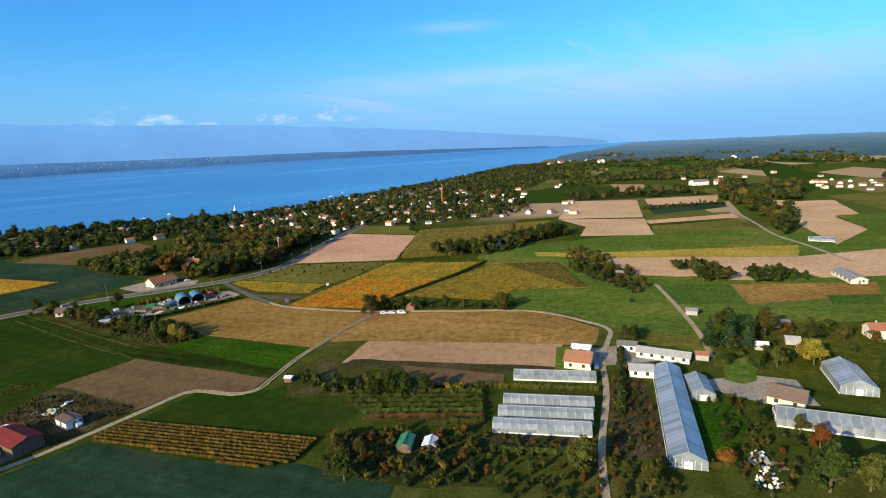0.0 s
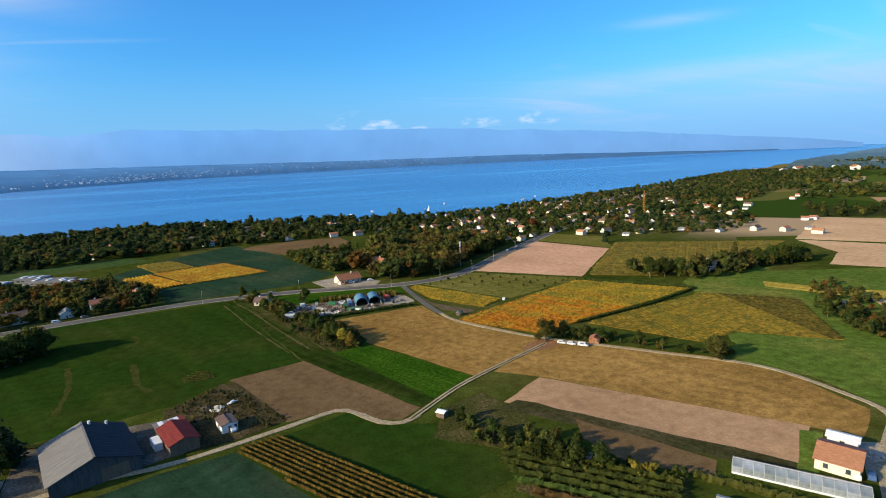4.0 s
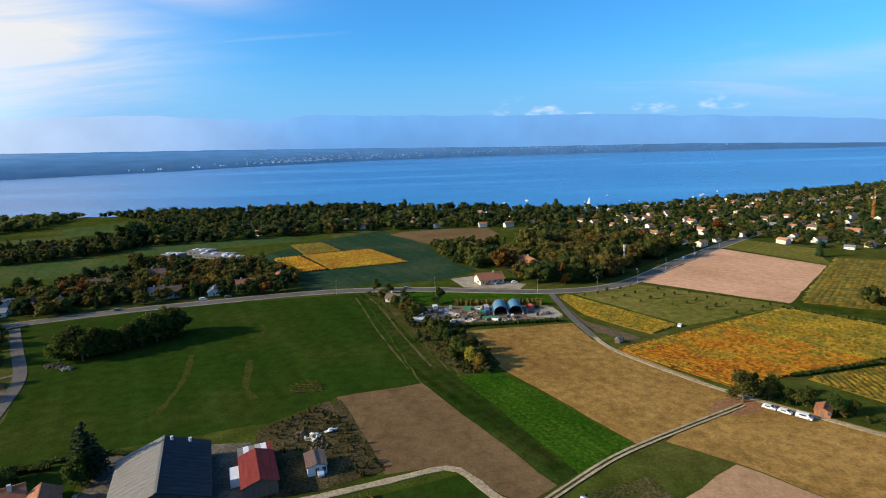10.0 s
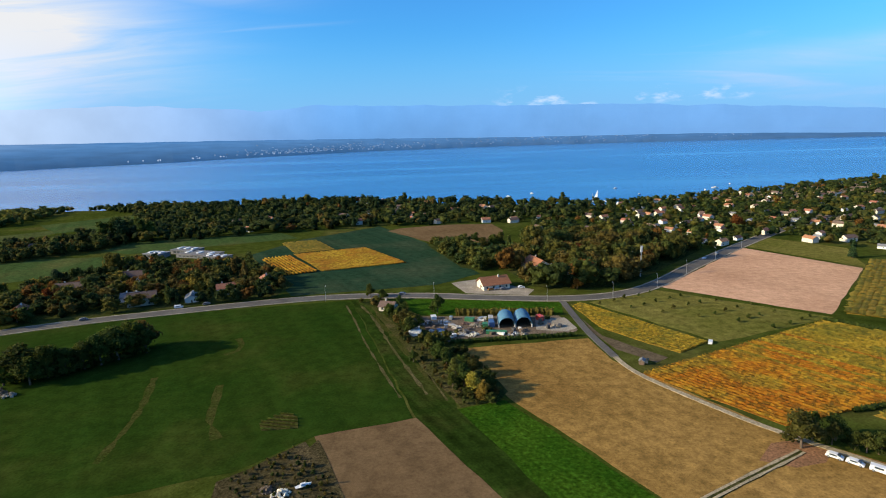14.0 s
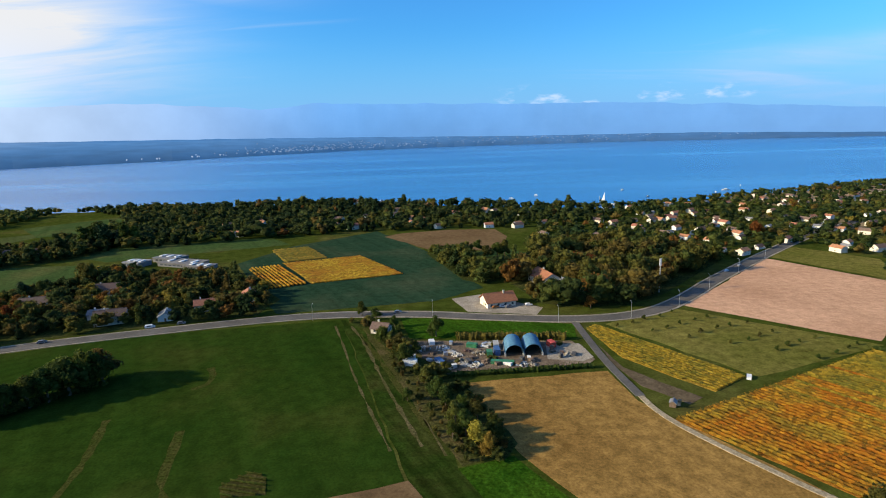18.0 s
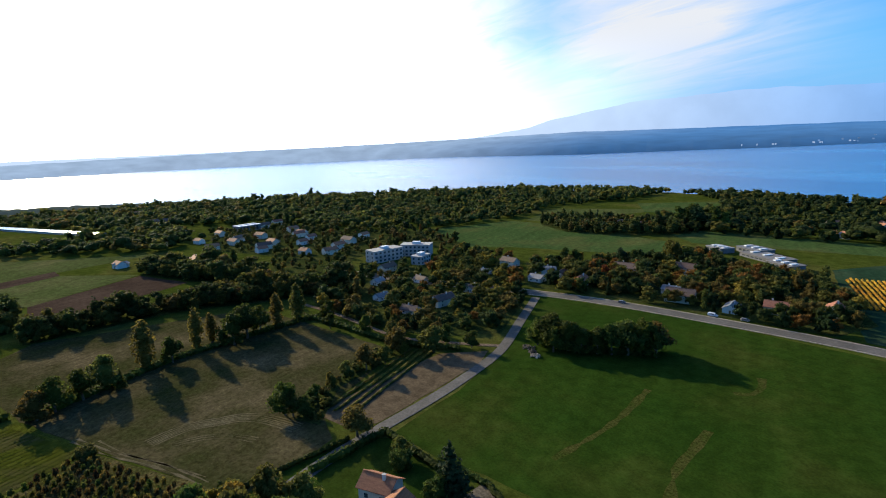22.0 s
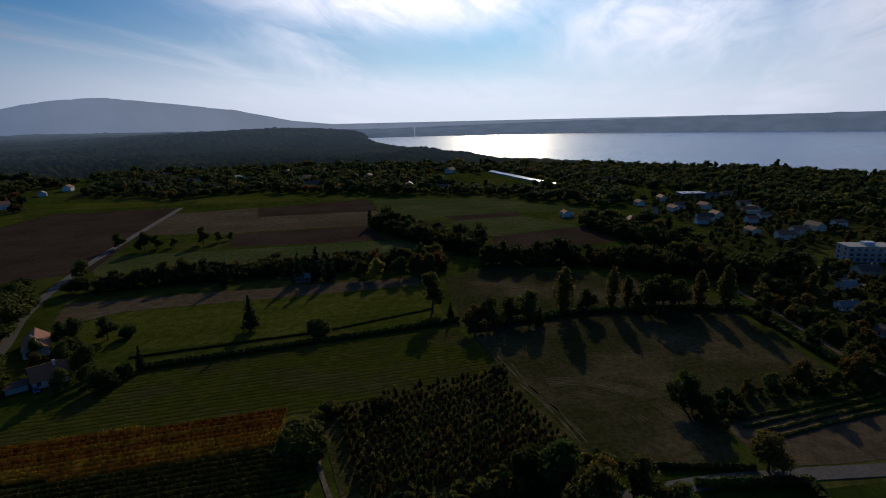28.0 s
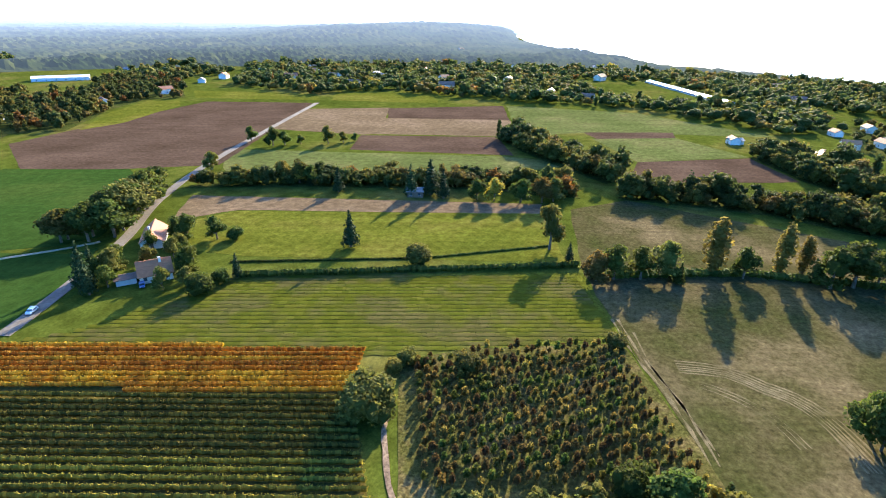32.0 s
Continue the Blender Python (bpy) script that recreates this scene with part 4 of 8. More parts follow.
# woods: each tree nearly of one colour, with a leafy grain
for _p, _c in (("green", (0.0440, 0.0600, 0.0165)), ("moss", (0.0660, 0.0800, 0.0185)), ("olive", (0.1000, 0.0940, 0.0200)), ("bronze", (0.1150, 0.0850, 0.0220)), ("yellow", (0.1913, 0.1476, 0.0246)), ("orange", (0.1500, 0.0730, 0.0175)), ("dark", (0.0192, 0.0355, 0.0123))):
    LEAF["wood_" + _p] = leaf_mat("wood_leaf_" + _p, tuple(v * 0.7 for v in _c), tuple(v * 1.0 for v in _c), tuple(v * 1.35 for v in _c), 0.42, 0.12, 0.3, 0.05, 0.8)
ICO = [(0, 0, 1), (0.894, 0, 0.447), (0.276, 0.851, 0.447), (-0.724, 0.526, 0.447), (-0.724, -0.526, 0.447), (0.276, -0.851, 0.447),
       (0.724, 0.526, -0.447), (-0.276, 0.851, -0.447), (-0.894, 0, -0.447), (-0.276, -0.851, -0.447), (0.724, -0.526, -0.447), (0, 0, -1)]
ICO_F = [(0, 1, 2), (0, 2, 3), (0, 3, 4), (0, 4, 5), (0, 5, 1), (1, 6, 2), (2, 7, 3), (3, 8, 4), (4, 9, 5), (5, 10, 1), (6, 7, 2), (7, 8, 3), (8, 9, 4), (9, 10, 5), (10, 6, 1),
         (6, 11, 7), (7, 11, 8), (8, 11, 9), (9, 11, 10), (10, 11, 6)]


def foliage(lobes, leaves, size, rng, core=0.82):
    """Arrays of a crown: a rough dark heart for each lobe (x, y, z, rx, rz), and small leaf clumps all over."""
    V, F = [], []
    for x, y, z, r, rz in lobes:
        b = len(V)
        k = core * rng.uniform(0.8, 1.12, (12, 1))
        V += (np.array(ICO) * k * (r, r, rz) + (x, y, z)).tolist()
        F += [tuple(b + i for i in f) for f in ICO_F]
    w = np.array([lo[3] ** 2 for lo in lobes])
    for n in rng.choice(len(lobes), leaves, p=w / w.sum()):
        x, y, z, r, rz = lobes[n]
        d = rng.normal(size=3)
        d /= np.linalg.norm(d)
        if d[2] < -0.55:
            d[2] *= -1
        c = np.array((x, y, z)) + d * (r, r, rz) * rng.uniform(0.78, 1.1)
        a = d + rng.normal(size=3) * 0.7
        a /= np.linalg.norm(a)
        u = np.cross(a, rng.normal(size=3))
        u /= np.linalg.norm(u) + 1e-9
        v = np.cross(a, u)
        s = size * rng.uniform(0.55, 1.3)
        b = len(V)
        V += [(c + u * s).tolist(), (c + v * s * 0.8).tolist(), (c - u * s * 0.9).tolist(), (c - v * s + a * s * 0.4).tolist()]
        F.append((b, b + 1, b + 2, b + 3))
    return V, F


def py_mesh(name, V, F, materials):
    me = bpy.data.meshes.new(name)
    me.from_pydata(V, [], F)
    for m in materials:
        me.materials.append(m)
    return me


def lobes_for(kind, rng):
    """Lobes of a crown for a tree ten metres high."""
    if kind == "poplar":
        return [(rng.normal() * 0.12, rng.normal() * 0.12, z, r, 1.3) for z, r in ((1.2, 0.9), (2.6, 1.2), (4.3, 1.35), (5.7, 1.35), (7.0, 1.2), (8.2, 0.95), (9.2, 0.6))]
    if kind == "conifer":
        return [(rng.normal() * 0.1, rng.normal() * 0.1, z, 2.3 * (1 - z / 10.6) + 0.12, 0.75) for z in np.arange(1.2, 10, 0.85)]
    if kind == "tall":
        out = [(0, 0, 5.4, 2.1, 3.2)]
        for _ in range(9):
            a, z = rng.uniform(0, 6.28), rng.uniform(2.2, 8.6)
            out.append((1.5 * math.cos(a), 1.5 * math.sin(a), z, rng.uniform(1.0, 1.5), rng.uniform(0.9, 1.4)))
        return out
    if kind == "round":
        return [(0, 0, 4.6, 4.4, 4.6)] + [(3.3 * math.cos(a), 3.3 * math.sin(a), rng.uniform(1.9, 6.2), 2.5, 2.5) for a in np.arange(0, 6.2, 0.6)]
    out = [(0, 0, 5.2, 3.0, 3.6)]
    for i in range(13):
        a, z = i * 2.4 + rng.uniform(-0.3, 0.3), 1.9 + 6.6 * ((i * 0.618) % 1)
        r = (2.9 if z < 5.5 else 2.9 - (z - 5.5) * 0.62) * rng.uniform(0.75, 1.05)
        out.append((r * math.cos(a), r * math.sin(a), z, rng.uniform(1.1, 1.9), rng.uniform(1.1, 1.7)))
    out.append((rng.uniform(-0.6, 0.6), rng.uniform(-0.6, 0.6), 8.7, 1.3, 1.2))
    return out


def trunk_mesh(kind, rng):
    bm = bmesh.new()
    base = 0.9 if kind in ("round",) else 1.0
    cyl(bm, (0, 0, -0.15), (0.06, 0.03, 2.4 * base), 0.34, 0.24, 7)
    cyl(bm, (0.06, 0.03, 2.4 * base), (0.1, -0.05, 6.5), 0.24, 0.09, 6)
    if kind in ("broad", "tall", "round"):
        for i in range(6):
            a, z = i * 1.05 + rng.uniform(-0.2, 0.2), rng.uniform(2.0, 4.6)
            r = rng.uniform(1.4, 2.3)
            cyl(bm, (0.08, 0, z), (r * math.cos(a), r * math.sin(a), z + rng.uniform(1.2, 2.4)), 0.13, 0.04, 5)
    me = bpy.data.meshes.new("trunk")
    bm.to_mesh(me)
    bm.free()
    me.materials.append(BARK)
    return me


TREES = {}
TREE_WORDS = {"green": "dark green", "moss": "mossy green", "bronze": "bronze-tinged", "olive": "olive green", "yellow": "yellow autumn", "orange": "orange autumn", "dark": "blackish green", "rust": "rust-brown"}
KIND_WORDS = {"poplar": ("poplar_tree", "slender", "poplar"), "conifer": ("conifer_tree", "pointed", "conifer"), "tall": ("broadleaf_tree", "tall", "tree"),
              "round": ("broadleaf_tree", "rounded", "tree"), "broad": ("broadleaf_tree", "leafy", "tree")}


def plant(x, y, h, kind="broad", pal="green", where="standing in grass", group="field trees", spread=1.0):
    """One tree, h metres high: an own thing with trunk and crown."""
    shape = random.randrange(3)
    key = (kind, pal, shape)
    s = h / 10
    wide = s * random.uniform(0.85, 1.15) * spread
    m = pose(x, y, land_height(x, y), 0, 0, random.uniform(0, 360)) @ Matrix.Diagonal((wide, wide, s, 1))
    if key not in TREES:
        rng = np.random.default_rng(shape * 17 + len(kind) * 5 + len(pal))
        V, F = foliage(lobes_for(kind, rng), {"conifer": 760, "poplar": 800, "round": 1250}.get(kind, 1150), {"conifer": 0.27, "poplar": 0.25, "round": 0.42}.get(kind, 0.33), rng, 0.88 if kind == "round" else 0.74)
        name, adj, noun = KIND_WORDS[kind]
        top = thing(name, f"{adj} {TREE_WORDS[pal]} {noun} {where}", "tree", group)
        t = new("trunk", trunk_mesh(kind, rng))
        t.parent = top
        c = new("crown", py_mesh("crown", V, F, [LEAF[pal]]))
        c.parent = top
        top.matrix_basis = m
        TREES[key] = top
        return top
    ob = copy_thing(TREES[key], Matrix())
    ob.matrix_basis = m
    ob["label"] = f"{KIND_WORDS[kind][1]} {TREE_WORDS[pal]} {KIND_WORDS[kind][2]} {where}"
    ob["group"] = group
    return ob


def pick(mix):
    return random.choices(list(mix), list(mix.values()))[0]


GREENS = {"green": 5, "moss": 3.5, "olive": 2.5, "bronze": 0.8, "yellow": 0.1}

# the tree group in the big green field and the one by the side road
for row in [(-130, 293, 11), (-125, 297, 13), (-120, 293, 10), (-118, 299, 12), (-113, 302, 10), (-108, 306, 11), (-104, 310, 12), (-100, 315, 13), (-97, 320, 14), (-95, 326, 12), (-126, 303, 9), (-111, 309, 9), (-104, 318, 12), (-122, 303, 9), (-99, 326, 10), (-116, 307, 8), (-92, 322, 10)]:
    plant(row[0], row[1], row[2] * 1.12, spread=1.15, pal=pick({"green": 5, "moss": 1.5, "bronze": 0.6}), where="in a clump on the green field", group="clump in the big field")
plant(-104, 199, 10, pal="bronze", spread=1.3, where="beside the side road", group="roadside trees")
for x, y, h, p in [(68, 523, 10, "olive"), (76, 528, 11, "moss"), (82, 533, 12, "olive"), (63, 551, 9, "green"), (124, 484, 12, "orange"), (117, 478, 9, "yellow"), (129, 470, 13, "orange"), (135, 463, 12, "bronze"), (136, 436, 11, "bronze"), (111, 399, 7, "orange"), (132, 446, 12, "yellow"), (296, 577, 14, "orange"), (303, 583, 11, "orange"), (150, 470, 13, "bronze")]:
    plant(x, y, h, "broad", p, "at the edge of the roadside wood", "trees of the roadside wood", 1.2)
for x, y, h in [(-206, 226, 8), (-190, 238, 9), (-172, 244, 10), (-160, 240, 11), (-150, 252, 12), (-156, 262, 9), (-178, 252, 7), (-200, 246, 8), (-226, 232, 9), (-144, 268, 8)]:
    plant(x, y, h, "broad", pick({"green": 4, "moss": 2, "olive": 2, "bronze": 1.5}), "along the village lane", "lane trees", 1.15)
# tall trees at the ends of the wide green field
for x, y, h, k, p in [(-286, 608, 21, "tall", "green"), (-279, 613, 24, "tall", "green"), (-270, 611, 22, "broad", "dark"), (-252, 612, 23, "tall", "green"), (-246, 616, 18, "broad", "moss"), (-193, 471, 18, "tall", "olive"), (-201, 478, 15, "broad", "olive"), (-187, 478, 12, "broad", "moss"),
                      (-184, 486, 10, "broad", "orange"), (-177, 492, 7, "broad", "orange"), (-190, 400, 10, "broad", "orange"), (-193, 404, 8, "broad", "yellow"), (-199, 367, 8, "broad", "orange"), (-184, 369, 8, "broad", "orange"), (-116, 474, 9, "broad", "yellow"), (-240, 414, 12, "broad", "green"), (-234, 418, 11, "broad", "green"), (-213, 440, 12, "broad", "dark"), (-206, 446, 11, "broad", "green")]:
    plant(x, y, h, k, p, "among the gardens by the green field", "trees of the roadside gardens")
# row of poplars and broad trees along the worn meadow
for x, y, h, k in [(-180, 117, 13, "broad"), (-185, 125, 12, "broad"), (-191, 132, 14, "broad"), (-188, 137, 8, "conifer"), (-203, 146, 21, "poplar"), (-205, 156, 12, "broad"), (-216, 167, 19, "poplar"),
                   (-221, 174, 14, "poplar"), (-212, 182, 16, "broad"), (-217, 189, 17, "broad"), (-221, 196, 14, "broad"), (-225, 205, 17, "poplar"), (-226, 216, 20, "poplar"), (-176, 112, 11, "broad")]:
    plant(x, y, h, k, pick({"olive": 3, "bronze": 2}) if k == "poplar" else pick({"green": 3, "moss": 2, "olive": 2, "bronze": 1}), "in the row by the worn meadow", "tree row by the meadow", 1.35 if k == "poplar" else 1.15)
plant(-154, 22, 15, "conifer", "dark", "alone on the bright meadow", "meadow trees")
plant(-156, 52, 8, "round", "olive", "at the dark hedge", "meadow trees")
plant(-193, 89, 21, "tall", "olive", "at the meadow's end", "meadow trees")
plant(-186, 99, 8, "conifer", "dark", "at the hedge's end", "meadow trees")
plant(-81, 86, 11, "round", "olive", "between vineyard and orchard", "orchard trees")
for x, y, h in [(-102, 83, 5), (-107, 98, 6), (-97, 82, 4.5), (-103, 88, 3.5), (-138, 128, 5)]:
    plant(x, y, h, "round", pick({"green": 2, "bronze": 1, "olive": 2}), "at the orchard's edge", "orchard trees")
# taller trees in the long hedgerow
for x, y, h, k, p in [(-236, 45, 12, "broad", "yellow"), (-233, 37, 11, "broad", "green"), (-246, 66, 13, "broad", "bronze"), (-251, 70, 12, "broad", "olive"), (-241, 57, 12, "broad", "green"), (-221, 6, 16, "conifer", "dark"), (-227, 14, 18, "conifer", "dark"), (-226, 22, 15, "conifer", "dark"), (-206, -28, 13, "conifer", "dark"),
                      (-190, -84, 9, "broad", "olive"), (-197, -76, 9, "broad", "moss"), (-204, -64, 12, "broad", "bronze"), (-207, -56, 13, "broad", "olive"), (-208, -48, 11, "broad", "green"), (-186, -90, 7, "broad", "moss")]:
    plant(x, y, h, k, p, "in the long hedgerow", "hedgerow trees", 1.15)
# round the farmhouses by the lane
for x, y, h, k in [(-82, -30, 16, "conifer"), (-80, -24, 13, "conifer"), (-99, 5, 8, "round"), (-107, 5, 6, "round"), (-113, 6, 9, "conifer"), (-106, -12, 9, "broad"), (-101, -77, 13, "broad"), (-108, -72, 15, "broad"), (-112, -64, 16, "broad"),
                   (-124, -73, 18, "broad"), (-132, -80, 17, "broad"), (-139, -84, 18, "broad"), (-150, -98, 14, "broad"), (-126, -38, 11, "broad"), (-132, -28, 10, "broad"), (-136, -22, 6, "round"), (-88, -33, 8, "broad"), (-118, -68, 12, "broad"),
                   (-100, -3, 7, "broad"), (-94, -7, 9, "broad"), (-103, -28, 8, "broad"), (-112, -40, 8, "broad"), (-126, -44, 9, "broad"), (-86, -24, 8, "broad"), (-106, -10, 11, "broad"), (-110, -16, 10, "broad"), (-92, -32, 10, "broad"), (-88, -36, 12, "conifer"), (-96, -36, 9, "broad"), (-112, -27, 8, "broad"), (-118, -32, 7, "round"), (-98, -76, 13, "broad"), (-104, -68, 15, "broad"), (-116, -72, 17, "broad"), (-128, -80, 17, "broad"), (-136, -86, 15, "broad"), (-146, -96, 15, "broad"), (-158, -106, 13, "broad"), (-166, -114, 9, "broad")]:
    plant(x, y, h, k, "dark" if k == "conifer" else pick({"green": 5, "moss": 2, "olive": 2}), "beside the farmhouses", "trees round the farmhouses", 1.35 if h > 11 and k != "conifer" else 1.0)
for x, y, h in [(-200, -117, 11), (-204, -121, 9), (-263, -155, 11), (-262, -133, 13), (-268, -128, 10), (-287, -106, 13), (-296, -100, 8), (-305, -97, 6), (-276, -121, 7), (-75, -110, 14)]:
    plant(x, y, h, "broad", pick({"green": 3, "olive": 2, "yellow": 0.5}), "by the lane through the fields", "lane trees")
# hedge trees over the brown strip and the road garden
for x, y, h in [(-149, 221, 11), (-131, 184, 12), (-125, 189, 8), (-136, 196, 6), (-143, 204, 6), (-147, 212, 7), (-151, 230, 8), (-153, 240, 6), (-128, 186, 10)]:
    plant(x, y, h, "broad", pick({"green": 3, "moss": 2, "olive": 2, "bronze": 1}), "in the overgrown hedge", "hedge trees")
plant(-62.5, 207, 16, "conifer", "dark", "beside the grey warehouse", "trees round the roadside house", 1.7)
for x, y, h, k, p in [(-62, 203, 9, "broad", "green"), (-82, 168, 14, "broad", "olive"), (-84, 160, 11, "broad", "yellow"), (-85, 151, 13, "broad", "green"), (-72, 158, 17, "broad", "olive"), (-70, 167, 13, "broad", "green"),
                      (-80, 176, 10, "broad", "olive"), (-88, 143, 9, "round", "green"), (-87, 205, 7, "broad", "olive"), (-82, 203, 6, "round", "green"), (-92, 150, 7, "round", "olive")]:
    plant(x, y, h, k, p, "by the tile-roofed house", "trees round the roadside house")
# beside the strip garden and the storage yard
for x, y, h in [(-6, 396, 8), (2, 388, 7), (12, 378, 6), (32, 364, 10), (17, 348, 8), (20, 334, 9), (29, 318, 7), (33, 306, 8), (36, 298, 8), (39, 289, 8), (42, 281, 9), (45, 275, 8), (48, 271, 7), (23, 304, 5), (50, 278, 7), (46, 290, 7), (24, 345, 6), (8, 360, 7), (15, 368, 5), (38, 280, 6), (41, 296, 6)]:
    plant(x, y, h, "broad", pick({"green": 4, "moss": 2, "olive": 2, "yellow": 0.4}), "in the overgrown garden strip", "garden strip trees")
# along the vineyard lane and on the meadows to the east
plant(132, 238, 11, "broad", "olive", "at the lane's fork", "lane trees", 1.2)
for x, y, h in [(137, 241, 9), (145, 236, 6), (155, 228, 7), (161, 228, 5), (167, 218, 7), (172, 209, 5), (186, 195, 9), (184, 191, 9), (147.5, 235, 6), (178, 202, 4), (141, 239, 7), (143.5, 241, 8), (150, 234, 7)]:
    plant(x, y, h, "broad", pick({"green": 4, "moss": 2, "olive": 2, "bronze": 1}), "beside the vineyard lane", "lane trees")
for x, y, h in [(193, 126, 9), (198, 124, 8), (277, 217, 13), (272, 203, 11), (265, 188, 11), (268, 178, 10), (261, 165, 10), (258, 172, 9), (280, 205, 10), (275, 192, 9), (270, 212, 12), (285, 196, 8), (300, 145, 11), (306, 140, 11), (312, 136, 10),
                (325, 115, 13), (332, 110, 9), (338, 106, 7), (254, 321, 13), (263, 318, 12), (272, 315, 12), (288, 312, 12), (300, 316, 10), (338, 314, 12), (349, 313, 13), (358, 312, 13), (367, 312, 13), (378, 316, 12)]:
    plant(x, y, h * (0.62 if x < 290 and y < 225 else (0.85 if x < 340 and y < 150 else 1.1)), "broad", pick({"green": 4, "moss": 2.5, "olive": 1.5, "bronze": 0.5}), "between the eastern fields", "eastern field trees")
plant(326, 323, 17, "poplar", "olive", "among the eastern fields", "eastern field trees")
plant(310, 456, 14, "conifer", "dark", "alone on the yellow meadow", "eastern field trees")
for x, y, h, k, p in [(210, 90, 16, "conifer", "dark"), (214, 85, 15, "conifer", "dark"), (206, 96, 13, "conifer", "dark"), (227, 99, 11, "broad", "green"), (231, 85, 13, "broad", "olive"), (214, 62, 10, "broad", "yellow"), (218, 66, 8, "broad", "yellow"), (222, 94, 12, "conifer", "dark"),
                      (102, 78, 10, "broad", "olive"), (137, 34, 13, "broad", "green"), (144, 28, 10, "broad", "olive"), (153, 57, 7, "broad", "green"), (107, 62, 8, "broad", "olive"), (131, 55, 5, "round", "orange"), (160, 48, 6, "broad", "olive"), (196, 74, 7, "broad", "green"),
                      (203, 70, 8, "broad", "olive"), (236, 70, 9, "broad", "green"), (246, 62, 8, "broad", "olive"), (190, 120, 7, "broad", "green"), (156, 42, 7, "broad", "orange")]:
    plant(x, y, h, k, p, "in the nursery gardens", "nursery garden trees")
for x, y, h in [(53, 117, 9), (88, 154, 8), (86, 161, 7), (78, 170, 6), (96, 152, 6), (92, 146, 8), (98, 142, 8), (89, 149, 7), (72, 183, 5), (80, 166, 5), (57, 128, 6), (62, 124, 6), (84, 152, 7), (93, 158, 6)]:
    plant(x, y, h, "broad", pick({"green": 4, "moss": 2, "olive": 2, "yellow": 0.8}), "in the scrub by the lane", "scrub trees")


# ---- woods that nobody could count: joined, real trees of few faces ----
FAR, FAR_MID, FAR_LITE = [], [], []
_rng = np.random.default_rng(4)
for _k in ("broad", "broad", "tall", "poplar", "conifer", "broad"):
    if _k == "broad":
        lo = [(0, 0, 4.8, 3.1, 3.6)]
        for _i in range(6):
            _a, _z = _i * 1.05 + _rng.uniform(-0.4, 0.4), (3.4, 5.9, 4.4, 6.8, 3.8, 6.2)[_i]
            lo.append((2.3 * math.cos(_a), 2.3 * math.sin(_a), _z + _rng.normal() * 0.5, _rng.uniform(1.6, 2.3), _rng.uniform(1.5, 2.1)))
        lo.append((_rng.uniform(-0.7, 0.7), _rng.uniform(-0.7, 0.7), 8.0, 1.7, 1.5))
    elif _k == "tall":
        lo = [(0, 0, 3.8, 2.3, 3.4), (0.9, 0.4, 6.0, 1.8, 2.3), (-0.9, -0.5, 7.0, 1.6, 1.9), (0.2, -0.9, 5.0, 1.7, 1.8), (0.1, 0.5, 8.6, 1.2, 1.3)]
    elif _k == "poplar":
        lo = [(0, 0, 3.0, 1.2, 2.9), (0.1, 0, 5.6, 1.25, 2.6), (0, 0.1, 8.0, 0.9, 2.2)]
    else:
        lo = [(0, 0, 2.0, 2.2, 1.9), (0, 0, 4.4, 1.6, 2.0), (0, 0, 7.0, 0.9, 2.9)]
    V_, F_ = foliage(lo, 185, 0.48, _rng, 0.78)
    FAR.append((np.array(V_), F_))
    V_, F_ = foliage(lo[:5] + lo[7:], 62, 0.70, _rng, 0.82)
    FAR_MID.append((np.array(V_), F_))
    V_, F_ = foliage(lo[:1] + lo[1:5:2], 25, 0.98, _rng, 0.9)
    FAR_LITE.append((np.array(V_), F_))
FAR_PAL = ["green", "olive", "yellow", "orange", "dark", "moss", "bronze"]


HERE = Vector((20, 130))


def inside(x, y, poly):
    hit = False
    for (ax, ay), (bx, by) in zip(poly, poly[1:] + poly[:1]):
        if (ay > y) != (by > y) and x < (bx - ax) * (y - ay) / (by - ay) + ax:
            hit = not hit
    return hit


WOOD_FLOOR = mat("undergrowth", (0.020, 0.028, 0.007), (0.050, 0.050, 0.015), 0.05, fine=0.4, bump=0.3, col3=(0.030, 0.038, 0.010), spec=0.0)
CLEAR = []      # discs kept free of trees: x, y, radius


